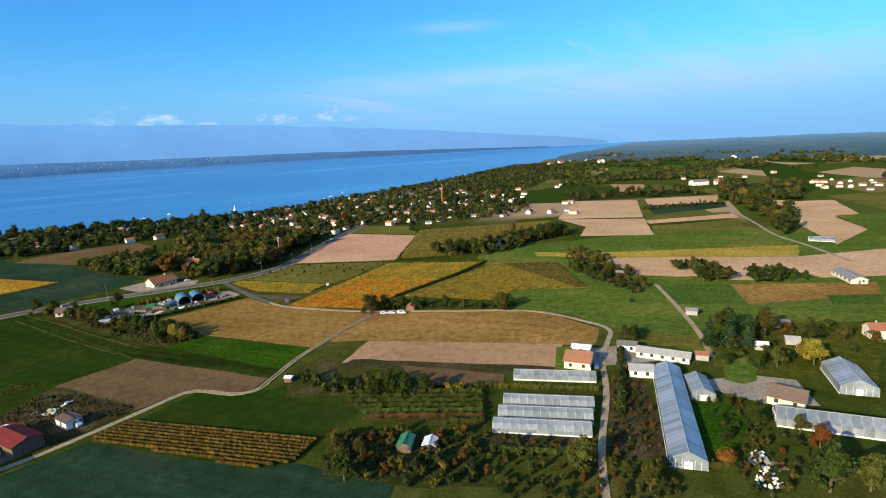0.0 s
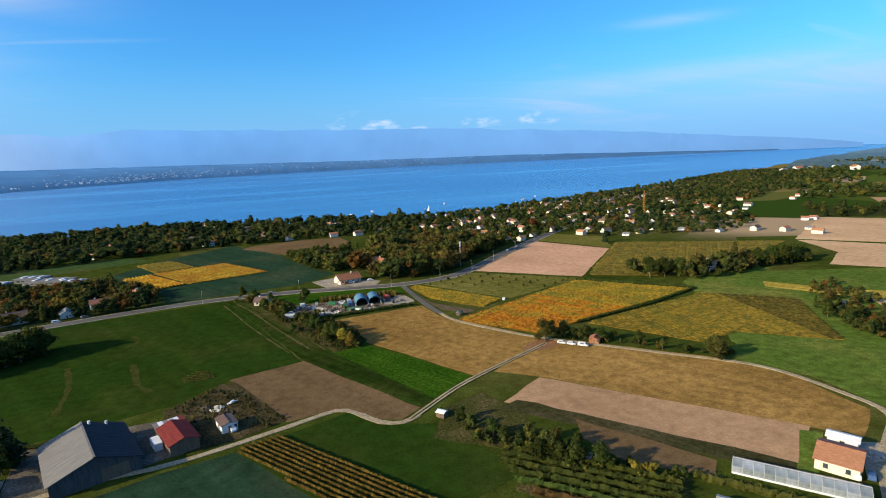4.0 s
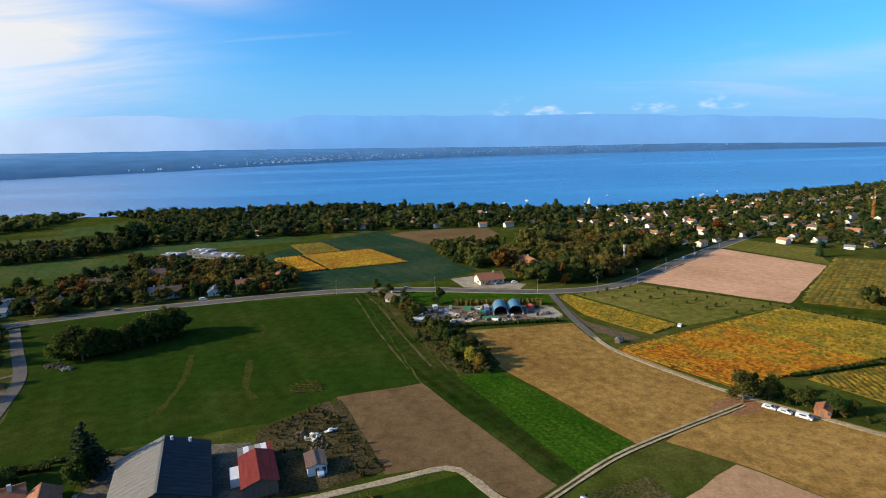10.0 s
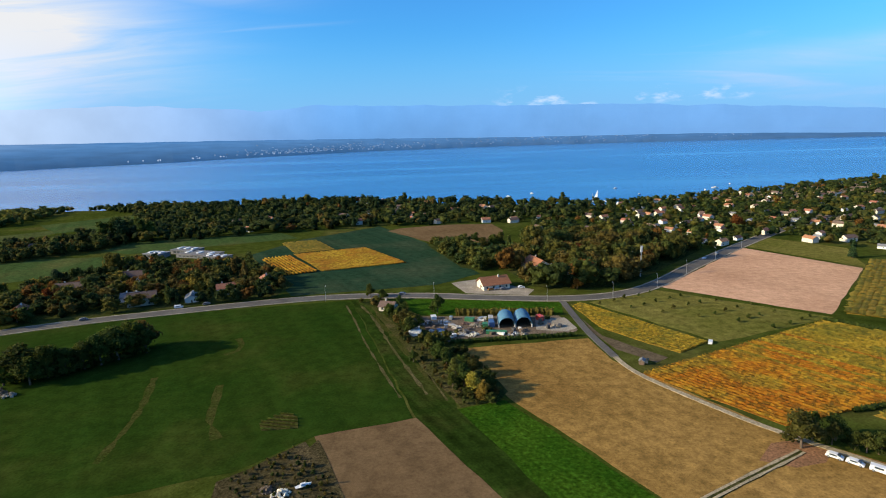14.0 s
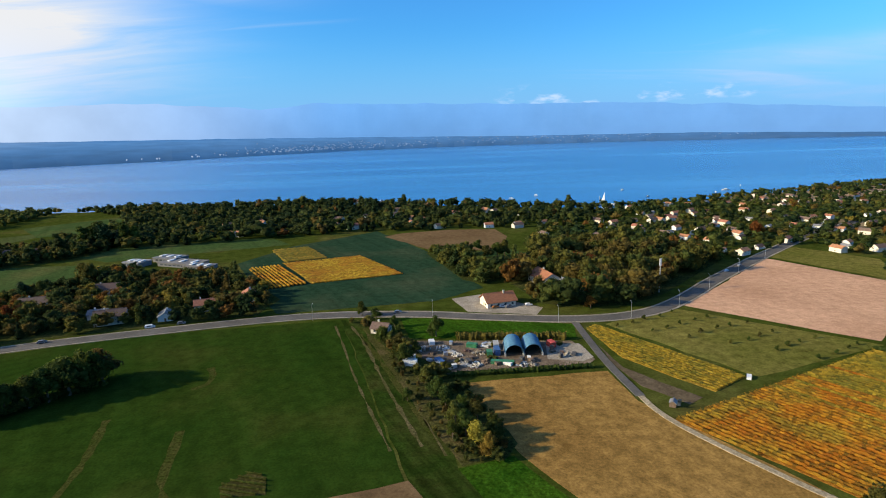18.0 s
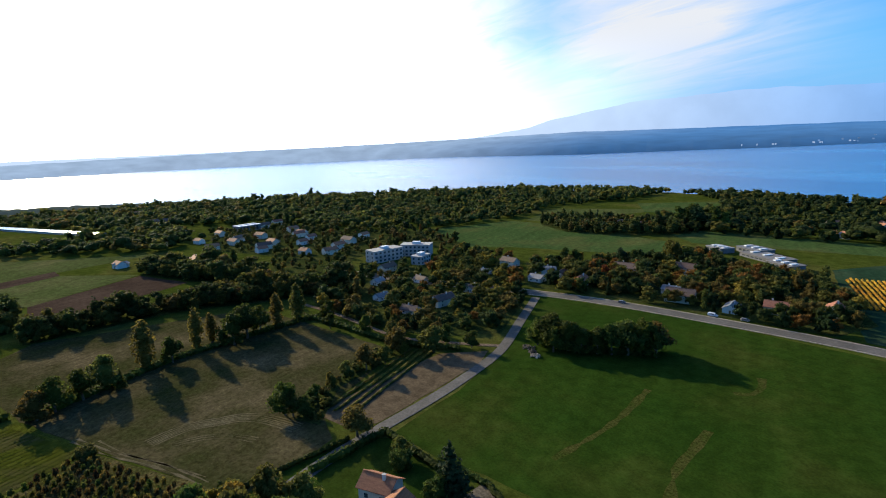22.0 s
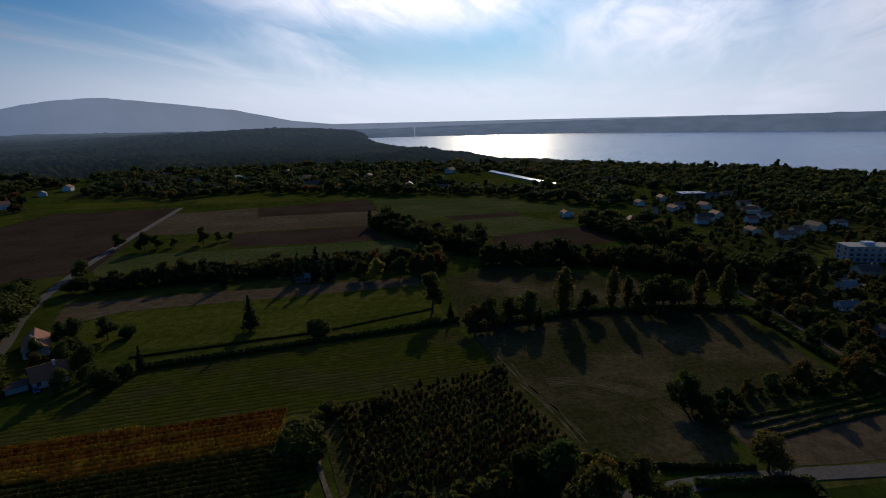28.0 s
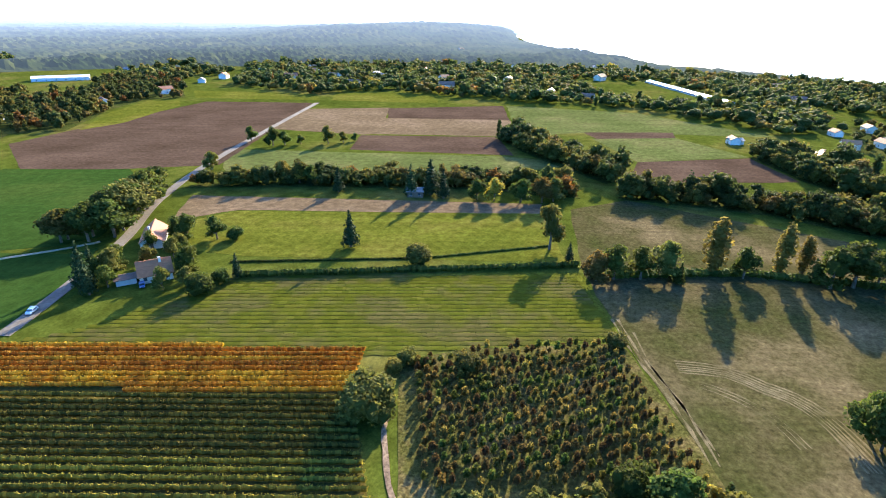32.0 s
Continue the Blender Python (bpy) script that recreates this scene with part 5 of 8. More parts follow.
def wood(label, poly, spacing, h0, h1, mix, seed, holes=(), kinds=(6, 6, 3, 0.3, 0.5, 6), group="", level=0, clump=0.0, floor=True):
    """A wood inside the outline: trees on a jittered grid, joined."""
    rng = np.random.default_rng(seed)
    # a sheet of darker ground colour under each wood close by
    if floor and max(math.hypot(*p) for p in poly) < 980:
        sheet("forest_floor", poly, 0, WOOD_FLOOR, "darker ground below the trees", "ground")
    xs, ys = [p[0] for p in poly], [p[1] for p in poly]
    P, LV, LS, MI, base = [], [], [], [], 0
    start = 0
    probs = np.array(kinds) / sum(kinds)
    pals = np.array([mix.get(p, 0) for p in FAR_PAL], float)
    pals /= pals.sum()
    for gx in np.arange(min(xs), max(xs), spacing):
        for gy in np.arange(min(ys), max(ys), spacing):
            x, y = gx + rng.uniform(0, spacing), gy + rng.uniform(0, spacing)
            if not inside(x, y, poly) or any(inside(x, y, q) for q in holes) or any((x - a) ** 2 + (y - b) ** 2 < r * r for a, b, r in CLEAR):
                continue
            if clump and noise.noise((x / 170, y / 170, seed)) < clump:
                continue
            if x < -500 and y < 420 and math.hypot(x - HERE.x, y - HERE.y) > 1010:
                continue
            k = rng.choice(6, p=probs)
            V, F = (FAR, FAR_MID, FAR_LITE)[level][k]
            s = (h0 + (h1 - h0) * rng.beta(1.6, 2.0)) / 10 * (1.3 if rng.random() < 0.14 else 1) * (1.3 if k == 3 else 1)
            a = rng.uniform(0, 6.28)
            wide = s * rng.uniform(0.9, 1.25) * (1.0, 1.0, 1.3)[level]
            ca, sa = math.cos(a) * wide, math.sin(a) * wide
            z = ground_z(x, y) if abs(x) + abs(y) > 800 else 0
            P.append(np.stack([V[:, 0] * ca - V[:, 1] * sa + x, V[:, 0] * sa + V[:, 1] * ca + y, V[:, 2] * s + z - (0.8, 0.5, 0.3)[level] * s], 1))
            pal = 4 if k == 4 else rng.choice(7, p=pals)
            for f in F:
                LV.extend(base + i for i in f)
                LS.append(start)
                start += len(f)
            MI.append(np.full(len(F), pal))
            base += len(V)
    me = bpy.data.meshes.new("woodland")
    co = np.concatenate(P)
    me.vertices.add(len(co)); me.loops.add(len(LV)); me.polygons.add(len(LS))
    me.vertices.foreach_set("co", co.ravel())
    me.loops.foreach_set("vertex_index", np.array(LV, dtype=np.int32))
    me.polygons.foreach_set("loop_start", np.array(LS, dtype=np.int32))
    me.polygons.foreach_set("material_index", np.concatenate(MI).astype(np.int32))
    for p in FAR_PAL:
        me.materials.append(LEAF["wood_" + p])
    me.update()
    me.validate()
    return tagged(new("woodland", me), label, "trees", group, "stuff")

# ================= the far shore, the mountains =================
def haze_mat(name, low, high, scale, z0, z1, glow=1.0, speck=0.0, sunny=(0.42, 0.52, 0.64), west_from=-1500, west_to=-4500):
    """Land seen through miles of hazy air: the haze is painted in as emission."""
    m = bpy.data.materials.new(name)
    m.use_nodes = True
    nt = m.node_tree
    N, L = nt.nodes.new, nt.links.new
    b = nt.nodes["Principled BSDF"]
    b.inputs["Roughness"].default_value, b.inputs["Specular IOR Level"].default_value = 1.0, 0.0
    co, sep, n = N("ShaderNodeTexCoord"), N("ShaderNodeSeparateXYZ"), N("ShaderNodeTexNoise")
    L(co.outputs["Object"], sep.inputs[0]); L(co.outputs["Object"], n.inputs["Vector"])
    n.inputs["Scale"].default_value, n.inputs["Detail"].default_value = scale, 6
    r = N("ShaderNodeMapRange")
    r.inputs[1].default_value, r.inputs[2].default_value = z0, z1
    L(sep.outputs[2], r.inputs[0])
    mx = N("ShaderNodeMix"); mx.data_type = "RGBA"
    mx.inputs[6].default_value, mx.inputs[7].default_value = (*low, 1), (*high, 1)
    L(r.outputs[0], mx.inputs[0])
    # the painted haze is brighter towards the sun in the west
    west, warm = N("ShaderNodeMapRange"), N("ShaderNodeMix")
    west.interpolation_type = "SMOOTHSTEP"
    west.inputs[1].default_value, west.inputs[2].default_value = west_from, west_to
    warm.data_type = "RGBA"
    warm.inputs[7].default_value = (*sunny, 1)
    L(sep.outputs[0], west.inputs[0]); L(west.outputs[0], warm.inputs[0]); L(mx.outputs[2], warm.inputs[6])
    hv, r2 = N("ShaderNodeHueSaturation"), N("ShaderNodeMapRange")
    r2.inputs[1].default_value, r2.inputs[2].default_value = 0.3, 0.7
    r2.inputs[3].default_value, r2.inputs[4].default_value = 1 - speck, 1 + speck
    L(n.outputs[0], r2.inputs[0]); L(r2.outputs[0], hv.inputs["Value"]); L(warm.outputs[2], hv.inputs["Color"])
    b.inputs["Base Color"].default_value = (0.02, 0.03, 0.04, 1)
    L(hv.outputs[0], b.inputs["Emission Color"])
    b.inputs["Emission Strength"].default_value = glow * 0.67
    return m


def polar(az, d):
    return HERE.x - d * math.sin(radians(az)), HERE.y + d * math.cos(radians(az))


def table(rows, a):
    return float(np.interp(-a, [-r[0] for r in rows], [r[1] for r in rows]))


SHORE_D = [(124, 3700), (113, 3968), (98, 4300), (82, 4500), (66, 4400), (45, 3300), (26, 3420), (9, 4200), (-7, 4560), (-26, 4500), (-42, 4600), (-50, 4700)]
LAND_EL = [(124, -0.9), (110, -0.8), (95, -0.3), (82, 0.0), (66, 0.35), (45, 0.85), (26, 0.75), (9, 0.6), (-7, 0.35), (-26, 0.12), (-40, -0.3), (-50, -0.6)]
RIDGE_EL = [(160, -0.4), (150, 0.2), (143.6, 1.2), (140.5, 1.85), (137.3, 2.2), (133.4, 2.0), (129.8, 1.6), (125.3, 1.15), (120.1, 0.1), (116, -0.3), (66, 0.3), (58, 0.5), (53, 0.9), (47, 2.2), (40, 3.5), (30, 4.0), (20, 3.7), (18, 3.45), (12, 4.0), (0, 3.7), (-18, 3.2), (-33, 2.2), (-45, 1.0), (-52, 0.3), (-56, -0.3)]


def build_far():
    V, F = [], []
    azs = np.arange(124, -50.1, -0.6)
    n = 7
    for a in azs:
        d0 = table(SHORE_D, a) * (1 + 0.006 * noise.noise((a * 0.9, 0, 0)))
        top = 85 + 4800 * math.tan(radians(table(LAND_EL, a)))
        for k in range(n):
            d = d0 + (4800 - d0) * k / (n - 1)
            x, y = polar(a, d)
            z0 = lake_level(x, y)
            u = k / (n - 1)
            V.append((x, y, z0 - 3 if k == 0 else z0 + 9 + (top - z0 - 9) * u ** 0.8 + 4 * noise.noise((a * 1.3, k * 0.9, 2)) * u))
    for i in range(len(azs) - 1):
        for k in range(n - 1):
            b = i * n + k
            F.append((b, b + 1, b + n + 1, b + n))
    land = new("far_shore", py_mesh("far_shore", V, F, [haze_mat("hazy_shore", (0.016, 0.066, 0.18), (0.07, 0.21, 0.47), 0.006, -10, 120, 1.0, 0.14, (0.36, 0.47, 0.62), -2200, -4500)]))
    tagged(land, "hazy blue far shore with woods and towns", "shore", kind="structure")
    V, F = [], []
    azs = np.arange(160, -56.1, -0.5)
    for a in azs:
        el = table(RIDGE_EL, a)
        top = 85 + 4870 * math.tan(radians(el)) + (14 * noise.noise((a * 0.35, 5, 0)) + 5 * noise.noise((a * 1.7, 9, 0))) * min(1, max(0, el))
        for k, (d, u) in enumerate(((4700, 0.0), (4790, 0.45), (4850, 0.8), (4890, 1.0))):
            x, y = polar(a, d)
            z0 = min(0, lake_level(x, y)) - 10
            V.append((x, y, z0 + (top - z0) * u + (6 * noise.noise((a * 0.8, k * 1.3, 4)) if 0 < k < 3 else 0)))
    for i in range(len(azs) - 1):
        for k in range(3):
            b = i * 4 + k
            F.append((b, b + 1, b + 5, b + 4))
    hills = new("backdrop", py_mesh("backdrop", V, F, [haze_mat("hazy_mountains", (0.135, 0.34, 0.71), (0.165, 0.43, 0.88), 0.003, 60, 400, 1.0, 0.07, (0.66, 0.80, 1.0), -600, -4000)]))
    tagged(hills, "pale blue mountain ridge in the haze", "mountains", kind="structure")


build_far()

# ================= buildings =================
WALL_WHITE = mat("white_render", (0.50, 0.48, 0.445), (0.62, 0.60, 0.56), 0.4, rough=0.85, fine=0.06, obj_var=0.08)
WALL_DULL = mat("grey_panel_wall", (0.105, 0.105, 0.108), (0.15, 0.15, 0.152), 0.4, rough=0.8, fine=0.08)
WALL_GREY = mat("greyed_render", (0.27, 0.265, 0.255), (0.34, 0.335, 0.32), 0.4, rough=0.85, fine=0.06)
WALL_CREAM = mat("cream_render", (0.46, 0.41, 0.33), (0.58, 0.52, 0.42), 0.4, rough=0.85, fine=0.06, obj_var=0.1)
TILE_RED = mat("clay_tiles", (0.21, 0.085, 0.046), (0.33, 0.145, 0.078), 0.7, rough=0.85, fine=0.25, bump=0.05, obj_var=0.15, stretch=(4, 1, 1))
TILE_ORANGE = mat("orange_tiles", (0.20, 0.078, 0.036), (0.30, 0.122, 0.058), 0.6, rough=0.85, fine=0.2, bump=0.05, stretch=(4, 1, 1))
TILE_BROWN = mat("brown_tiles", (0.085, 0.055, 0.042), (0.14, 0.090, 0.068), 0.7, rough=0.85, fine=0.25, bump=0.05, obj_var=0.2, stretch=(4, 1, 1))
TILE_GREY = mat("grey_slates", (0.12, 0.12, 0.125), (0.19, 0.19, 0.19), 0.7, rough=0.7, fine=0.15, bump=0.04, obj_var=0.2, stretch=(4, 1, 1))
ROOF_DARKRED = mat("red_sheet_roof", (0.105, 0.018, 0.016), (0.16, 0.030, 0.026), 0.3, rough=0.85, spec=0.08, fine=0.12, bump=0.04, stretch=(6, 0.6, 1))
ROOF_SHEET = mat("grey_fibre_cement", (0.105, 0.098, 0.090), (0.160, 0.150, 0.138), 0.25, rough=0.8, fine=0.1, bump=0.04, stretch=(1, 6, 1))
# dark copy of the roof sheets, with shade put into the colour
SHADED_SHEET = mat("shaded_roof_sheets", (0.022, 0.024, 0.028), (0.040, 0.042, 0.047), 0.25, rough=0.9, spec=0.1, fine=0.15, bump=0.04, stretch=(1, 6, 1))
SHEET_WALL = mat("weathered_sheet_wall", (0.045, 0.045, 0.047), (0.085, 0.083, 0.08), 0.5, rough=0.85, spec=0.1, fine=0.15, stretch=(3, 3, 0.5))
WHITE_METAL = mat("white_painted_metal", (0.50, 0.51, 0.52), (0.62, 0.62, 0.62), 0.6, rough=0.45, fine=0.05)
WINDOW = mat("dark_window_glass", (0.02, 0.03, 0.04), (0.05, 0.06, 0.07), 0.5, rough=0.08, spec=0.6)
WOOD_DARK = mat("dark_timber", (0.09, 0.06, 0.04), (0.15, 0.10, 0.065), 1.2, rough=0.8, fine=0.2, stretch=(1, 1, 0.2))
CONCRETE = mat("concrete", (0.26, 0.25, 0.235), (0.35, 0.34, 0.32), 0.5, rough=0.9, fine=0.1)
STEEL = mat("galvanised_steel", (0.40, 0.41, 0.42), (0.52, 0.53, 0.54), 1.5, rough=0.4, metal=0.7, fine=0.05)
BLUE_TARP = mat("blue_tarpaulin", (0.05, 0.13, 0.20), (0.075, 0.17, 0.25), 0.6, rough=0.5, fine=0.1, bump=0.03)
GREEN_PAINT = mat("green_paint", (0.03, 0.13, 0.06), (0.045, 0.18, 0.08), 0.8, rough=0.5, fine=0.08)
ORANGE_PAINT = mat("orange_paint", (0.42, 0.15, 0.03), (0.50, 0.19, 0.04), 0.8, rough=0.45, fine=0.08)
RED_PAINT = mat("red_paint", (0.40, 0.05, 0.03), (0.50, 0.08, 0.05), 0.8, rough=0.45, fine=0.08)
BLUE_PAINT = mat("blue_paint", (0.035, 0.075, 0.17), (0.05, 0.10, 0.21), 0.8, rough=0.45, fine=0.08)
BLACK = mat("black_rubber", (0.015, 0.015, 0.015), (0.03, 0.03, 0.03), 3, rough=0.8)
GLASS_SHEET = mat("greenhouse_glazing", (0.13, 0.155, 0.175), (0.25, 0.275, 0.295), 0.35, rough=0.2, spec=0.6, fine=0.18, obj_var=0.25)


def gable_walls(bm, L, W, eave, ridge):
    """Walls of a gabled house: length along y, ridge along y."""
    prism(bm, [(-W / 2, -0.2), (W / 2, -0.2), (W / 2, eave), (0, ridge), (-W / 2, eave)], -L / 2, L / 2)


def roof_slab(side, L, W, eave, ridge, over=0.5, thick=0.16):
    """One slope of the roof, with its overhang."""
    bm = bmesh.new()
    k = (ridge - eave) / (W / 2)
    x1 = W / 2 + over
    lo = [(0, ridge + 0.02), (side * x1, ridge + 0.02 - k * x1), (side * x1, ridge + 0.02 + thick - k * x1), (0, ridge + 0.02 + thick)]
    prism(bm, lo, -L / 2 - over, L / 2 + over)
    bmesh.ops.recalc_face_normals(bm, faces=bm.faces[:])
    return bm


def window_bm(x, y0, y1, z0, z1, out):
    """A pane standing 4 cm proud of a wall at x, with out = +1 or -1."""
    return boxes((min(x, x + out * 0.04), max(x, x + out * 0.04), y0, y1, z0, z1))


def sill_bm(x, y0, y1, z, out):
    return boxes((min(x, x + out * 0.14), max(x, x + out * 0.14), y0 - 0.1, y1 + 0.1, z - 0.1, z))


def gabled(name, label, category, L, W, eave, ridge, wall, roof, m, windows=3, storeys=1, chimney=True, door=True, group="", over=0.5, sills=True, cap=True):
    top = thing(name, label, category, group)
    bm = bmesh.new()
    gable_walls(bm, L, W, eave, ridge)
    part("wall", bm, wall, top)
    part("roof", roof_slab(1, L, W, eave, ridge, over), roof, top)
    part("roof", roof_slab(-1, L, W, eave, ridge, over), roof, top)
    if cap:
        part("ridge_cap", boxes((-0.16, 0.16, -L / 2 - over, L / 2 + over, ridge + 0.16, ridge + 0.28)), roof, top)
    if chimney:
        ch = part("chimney", boxes((0.5, 1.2, L * 0.15, L * 0.15 + 0.8, eave, ridge + 1.0)), wall, top)
        part("cap", boxes((0.42, 1.28, L * 0.15 - 0.08, L * 0.15 + 0.88, ridge + 1.003, ridge + 1.12)), CONCRETE, ch)
    for s in (1, -1):
        for k in range(storeys):
            for i in range(windows):
                y = (i + 0.5) / windows * L - L / 2
                z = 1.0 + k * 2.7
                if z + 1.2 < eave:
                    w = part("window", window_bm(s * W / 2, y - 0.55, y + 0.55, z, z + 1.25, s), WINDOW, top)
                    if sills:
                        part("sill", sill_bm(s * W / 2, y - 0.55, y + 0.55, z - 0.003, s), CONCRETE, w)
    if door:
        for s in (1, -1):
            part("door", boxes((-0.5, 0.5, s * L / 2 - 0.05, s * L / 2 + 0.05, 0, 2.1)), WOOD_DARK, top)
            part("window", boxes((1.3, 2.3, s * L / 2 - 0.04, s * L / 2 + 0.04, 1.0, 2.2)), WINDOW, top)
    top.matrix_basis = m
    return top


def at(x, y, deg, z=0.0):
    return pose(x, y, z, 0, 0, deg)


# ---- village houses: built once in each look, then copied ----
HOUSES = []
for wall_m, roof_m, words in ((WALL_WHITE, TILE_RED, "white red-roofed house"), (WALL_WHITE, TILE_BROWN, "white brown-roofed house"), (WALL_CREAM, TILE_RED, "cream tile-roofed house"),
                              (WALL_WHITE, TILE_GREY, "white grey-roofed house"), (WALL_CREAM, TILE_BROWN, "cream brown-roofed house")):
    i = len(HOUSES)
    HOUSES.append([(wall_m, roof_m, words, (12, 13, 15, 11, 17)[i], (9, 8.5, 9.5, 8, 10)[i], (4.6, 3.0, 5.4, 3.2, 5.2)[i], (7.2, 5.6, 8.2, 5.4, 8.4)[i], (2, 1, 2, 1, 2)[i]), None])
FAR_HOUSES = [[spec, None] for spec, _ in HOUSES]


def village_house(x, y, deg, look_no=None, where="among village gardens", group="village houses", clear=5.2, size=0.62):
    n = random.randrange(5) if look_no is None else look_no
    far = math.hypot(x - HERE.x, y - HERE.y) > 470
    spec, proto = (FAR_HOUSES if far else HOUSES)[n]
    z = ground_z(x, y) if abs(x) + abs(y) > 800 else 0
    if proto is None:
        wall_m, roof_m, words, L, W, e, r, st = spec
        (FAR_HOUSES if far else HOUSES)[n][1] = gabled("house", f"{words} {where}", "house", L, W, e, r, wall_m, roof_m, at(x, y, deg, z), 1 if far else 2, 1 if far else st, chimney=not far, door=not far, group=group, sills=False, cap=not far)
        (FAR_HOUSES if far else HOUSES)[n][1].matrix_basis = at(x, y, deg, z) @ Matrix.Diagonal((size, size, size, 1))
    else:
        ob = copy_thing(proto, Matrix())
        ob.matrix_basis = at(x, y, deg, z) @ Matrix.Diagonal((size, size, size, 1))
        ob["label"], ob["group"] = f"{spec[2]} {where}", group
    CLEAR.append((x, y, clear))
    if clear > 5:
        d = Vector((HERE.x - x, HERE.y - y)).normalized() * 11
        CLEAR.append((x + d.x, y + d.y, clear * 0.6))


random.seed(5)
for x, y in [(109, 658), (127, 615), (140, 586), (229, 676), (245, 666), (219, 616), (235, 602), (237, 575), (255, 595), (249, 557), (241, 525), (290, 632), (295, 609), (251, 512), (273, 531), (268, 675), (303, 640), (285, 582), (196, 640), (123, 744), (2, 700), (17, 722), (32, 668), (172, 600),
             (111, 736), (131, 735), (138, 676), (111, 672), (229, 762), (193, 675), (204, 660), (252, 691), (253, 667), (270, 690), (217, 630), (250, 622), (227, 590), (265, 605), (281, 625), (302, 655), (281, 570), (219, 540), (205, 536), (320, 513), (334, 524), (349, 512), (352, 482), (373, 488), (333, 618), (395, 633), (443, 605), (417, 479), (437, 450), (472, 440), (487, 420)]:
    village_house(x, y, random.choice((20, 35, 110, 125)) + random.uniform(-8, 8), where="in the village north of the road")
for _ in range(190):
    x, y = random.uniform(160, 640), random.uniform(500, 880)
    if inside(x, y, [(240, 700), (250, 780), (400, 840), (640, 920), (640, 650), (520, 490), (440, 460), (335, 510), (300, 560), (260, 560), (200, 560)]) and all((x - a) ** 2 + (y - b) ** 2 > 200 for a, b, r in CLEAR):
        village_house(x, y, random.choice((20, 35, 110, 125)), where="in the village north of the road")
for x, y in [(-214, 365), (-222, 382), (-206, 381), (-190, 379), (-193, 423), (-170, 450), (-146, 405), (-134, 396), (-108, 400), (-94, 414), (-76, 431)]:
    village_house(x, y, random.choice((20, 105)) + random.uniform(-8, 8), where="in gardens along the main road", group="houses by the main road", clear=6, size=0.85)
for x, y in [(-311, 577), (-333, 576), (-163, 650), (-163, 720), (-74, 685), (-57, 676), (-55, 749), (-12, 766), (-119, 712), (-81, 728), (16, 845), (99, 764), (-20, 800), (40, 780), (-171, 650), (-196, 703), (-170, 733), (-86, 905), (-65, 850), (-52, 900), (-36, 902), (5, 900), (-23, 755), (-17, 795), (-2, 727), (50, 752), (70, 872), (91, 839), (87, 774), (81, 664)]:
    village_house(x, y, random.uniform(0, 180), random.choice((0, 0, 2, 4)), "half hidden in the shore woods", "villas in the shore woods", 5.2, 0.75)
for x, y in [(-259, 306), (-272, 281), (-207, 291), (-221, 320), (-260, 379), (-228, 388), (-205, 270), (-291, 251), (-238, 268), (-300, 301), (-250, 350)]:
    village_house(x, y, random.choice((20, 110)) + random.uniform(-12, 12), random.choice((1, 3, 3, 4, 1)), "in the gardens by the side road", "houses by the side road", 8.5, 0.74)
for x, y in [(-440, 245), (-500, 295), (-453, 285), (-594, 282), (-427, 191), (-546, 178), (-422, 200), (-498, 232), (-454, 250), (-506, 300), (-565, 230), (-451, 137), (-610, 301), (-449, 345), (-410, 305), (-405, 273), (-475, 300), (-470, 262), (-520, 262), (-540, 300), (-480, 210), (-530, 205), (-430, 322), (-390, 290), (-515, 240)]:
    village_house(x, y, random.choice((20, 110)) + random.uniform(-12, 12), random.choice((0, 2, 2, 4)), "in the old village", "old village houses", 9.5, 0.78)
for x, y in [(-710, 181), (-844, 161), (-640, -70), (-720, -160), (-600, -190), (-820, -60), (-900, -240), (-760, -320), (-660, -330), (-1000, -120), (-1100, -330), (-940, -480), (-620, -20), (-300, -400), (-200, -380), (-380, -420), (-120, -330), (-1250, -520), (-860, -130), (-680, -240), (-516, -491), (-469, -476), (-493, -671), (-605, -514), (-698, -509), (-755, -452), (-598, -367), (-678, -355), (-560, -410), (-640, -440), (-820, -400), (-570, -310)]:
    village_house(x, y, random.uniform(0, 180), where="scattered in the dark woodland", group="villas in the woodland", clear=15, size=1.1)
for x, y in [(950, 301), (953, 287), (892, 249), (896, 237), (920, 230), (968, 229), (925, 213), (863, 207), (1006, 292), (978, 425), (1040, 437), (940, 262), (985, 262), (900, 275), (569, 466), (580, 465), (513, 416), (496, 394), (804, 668), (882, 673), (610, 583), (591, 628)]:
    village_house(x, y, random.choice((20, 35, 110)), random.choice((0, 2, 0, 3)), "in the eastern village", "eastern village houses", 11, 0.62)
for x, y in [(1335, 1149), (1385, 1150), (1437, 1151), (1508, 1137), (1568, 1161), (1790, 1226), (1462, 1051), (1632, 720), (1618, 653)]:
    village_house(x, y, random.uniform(0, 180), random.choice((0, 3)), "in the far shore village", "far shore village houses", 24, 1.7)
for x, y in [(645, 612), (845, 695), (902, 447), (920, 460), (760, 640), (1100, 820), (1200, 900), (980, 520), (1040, 480), (1150, 430), (700, 680), (820, 300), (870, 260), (960, 300), (1000, 240), (1080, 330), (1400, 1120), (1300, 1000)]:
    village_house(x, y, random.uniform(0, 180), where="on the eastern slope", group="houses on the eastern slope", clear=16)
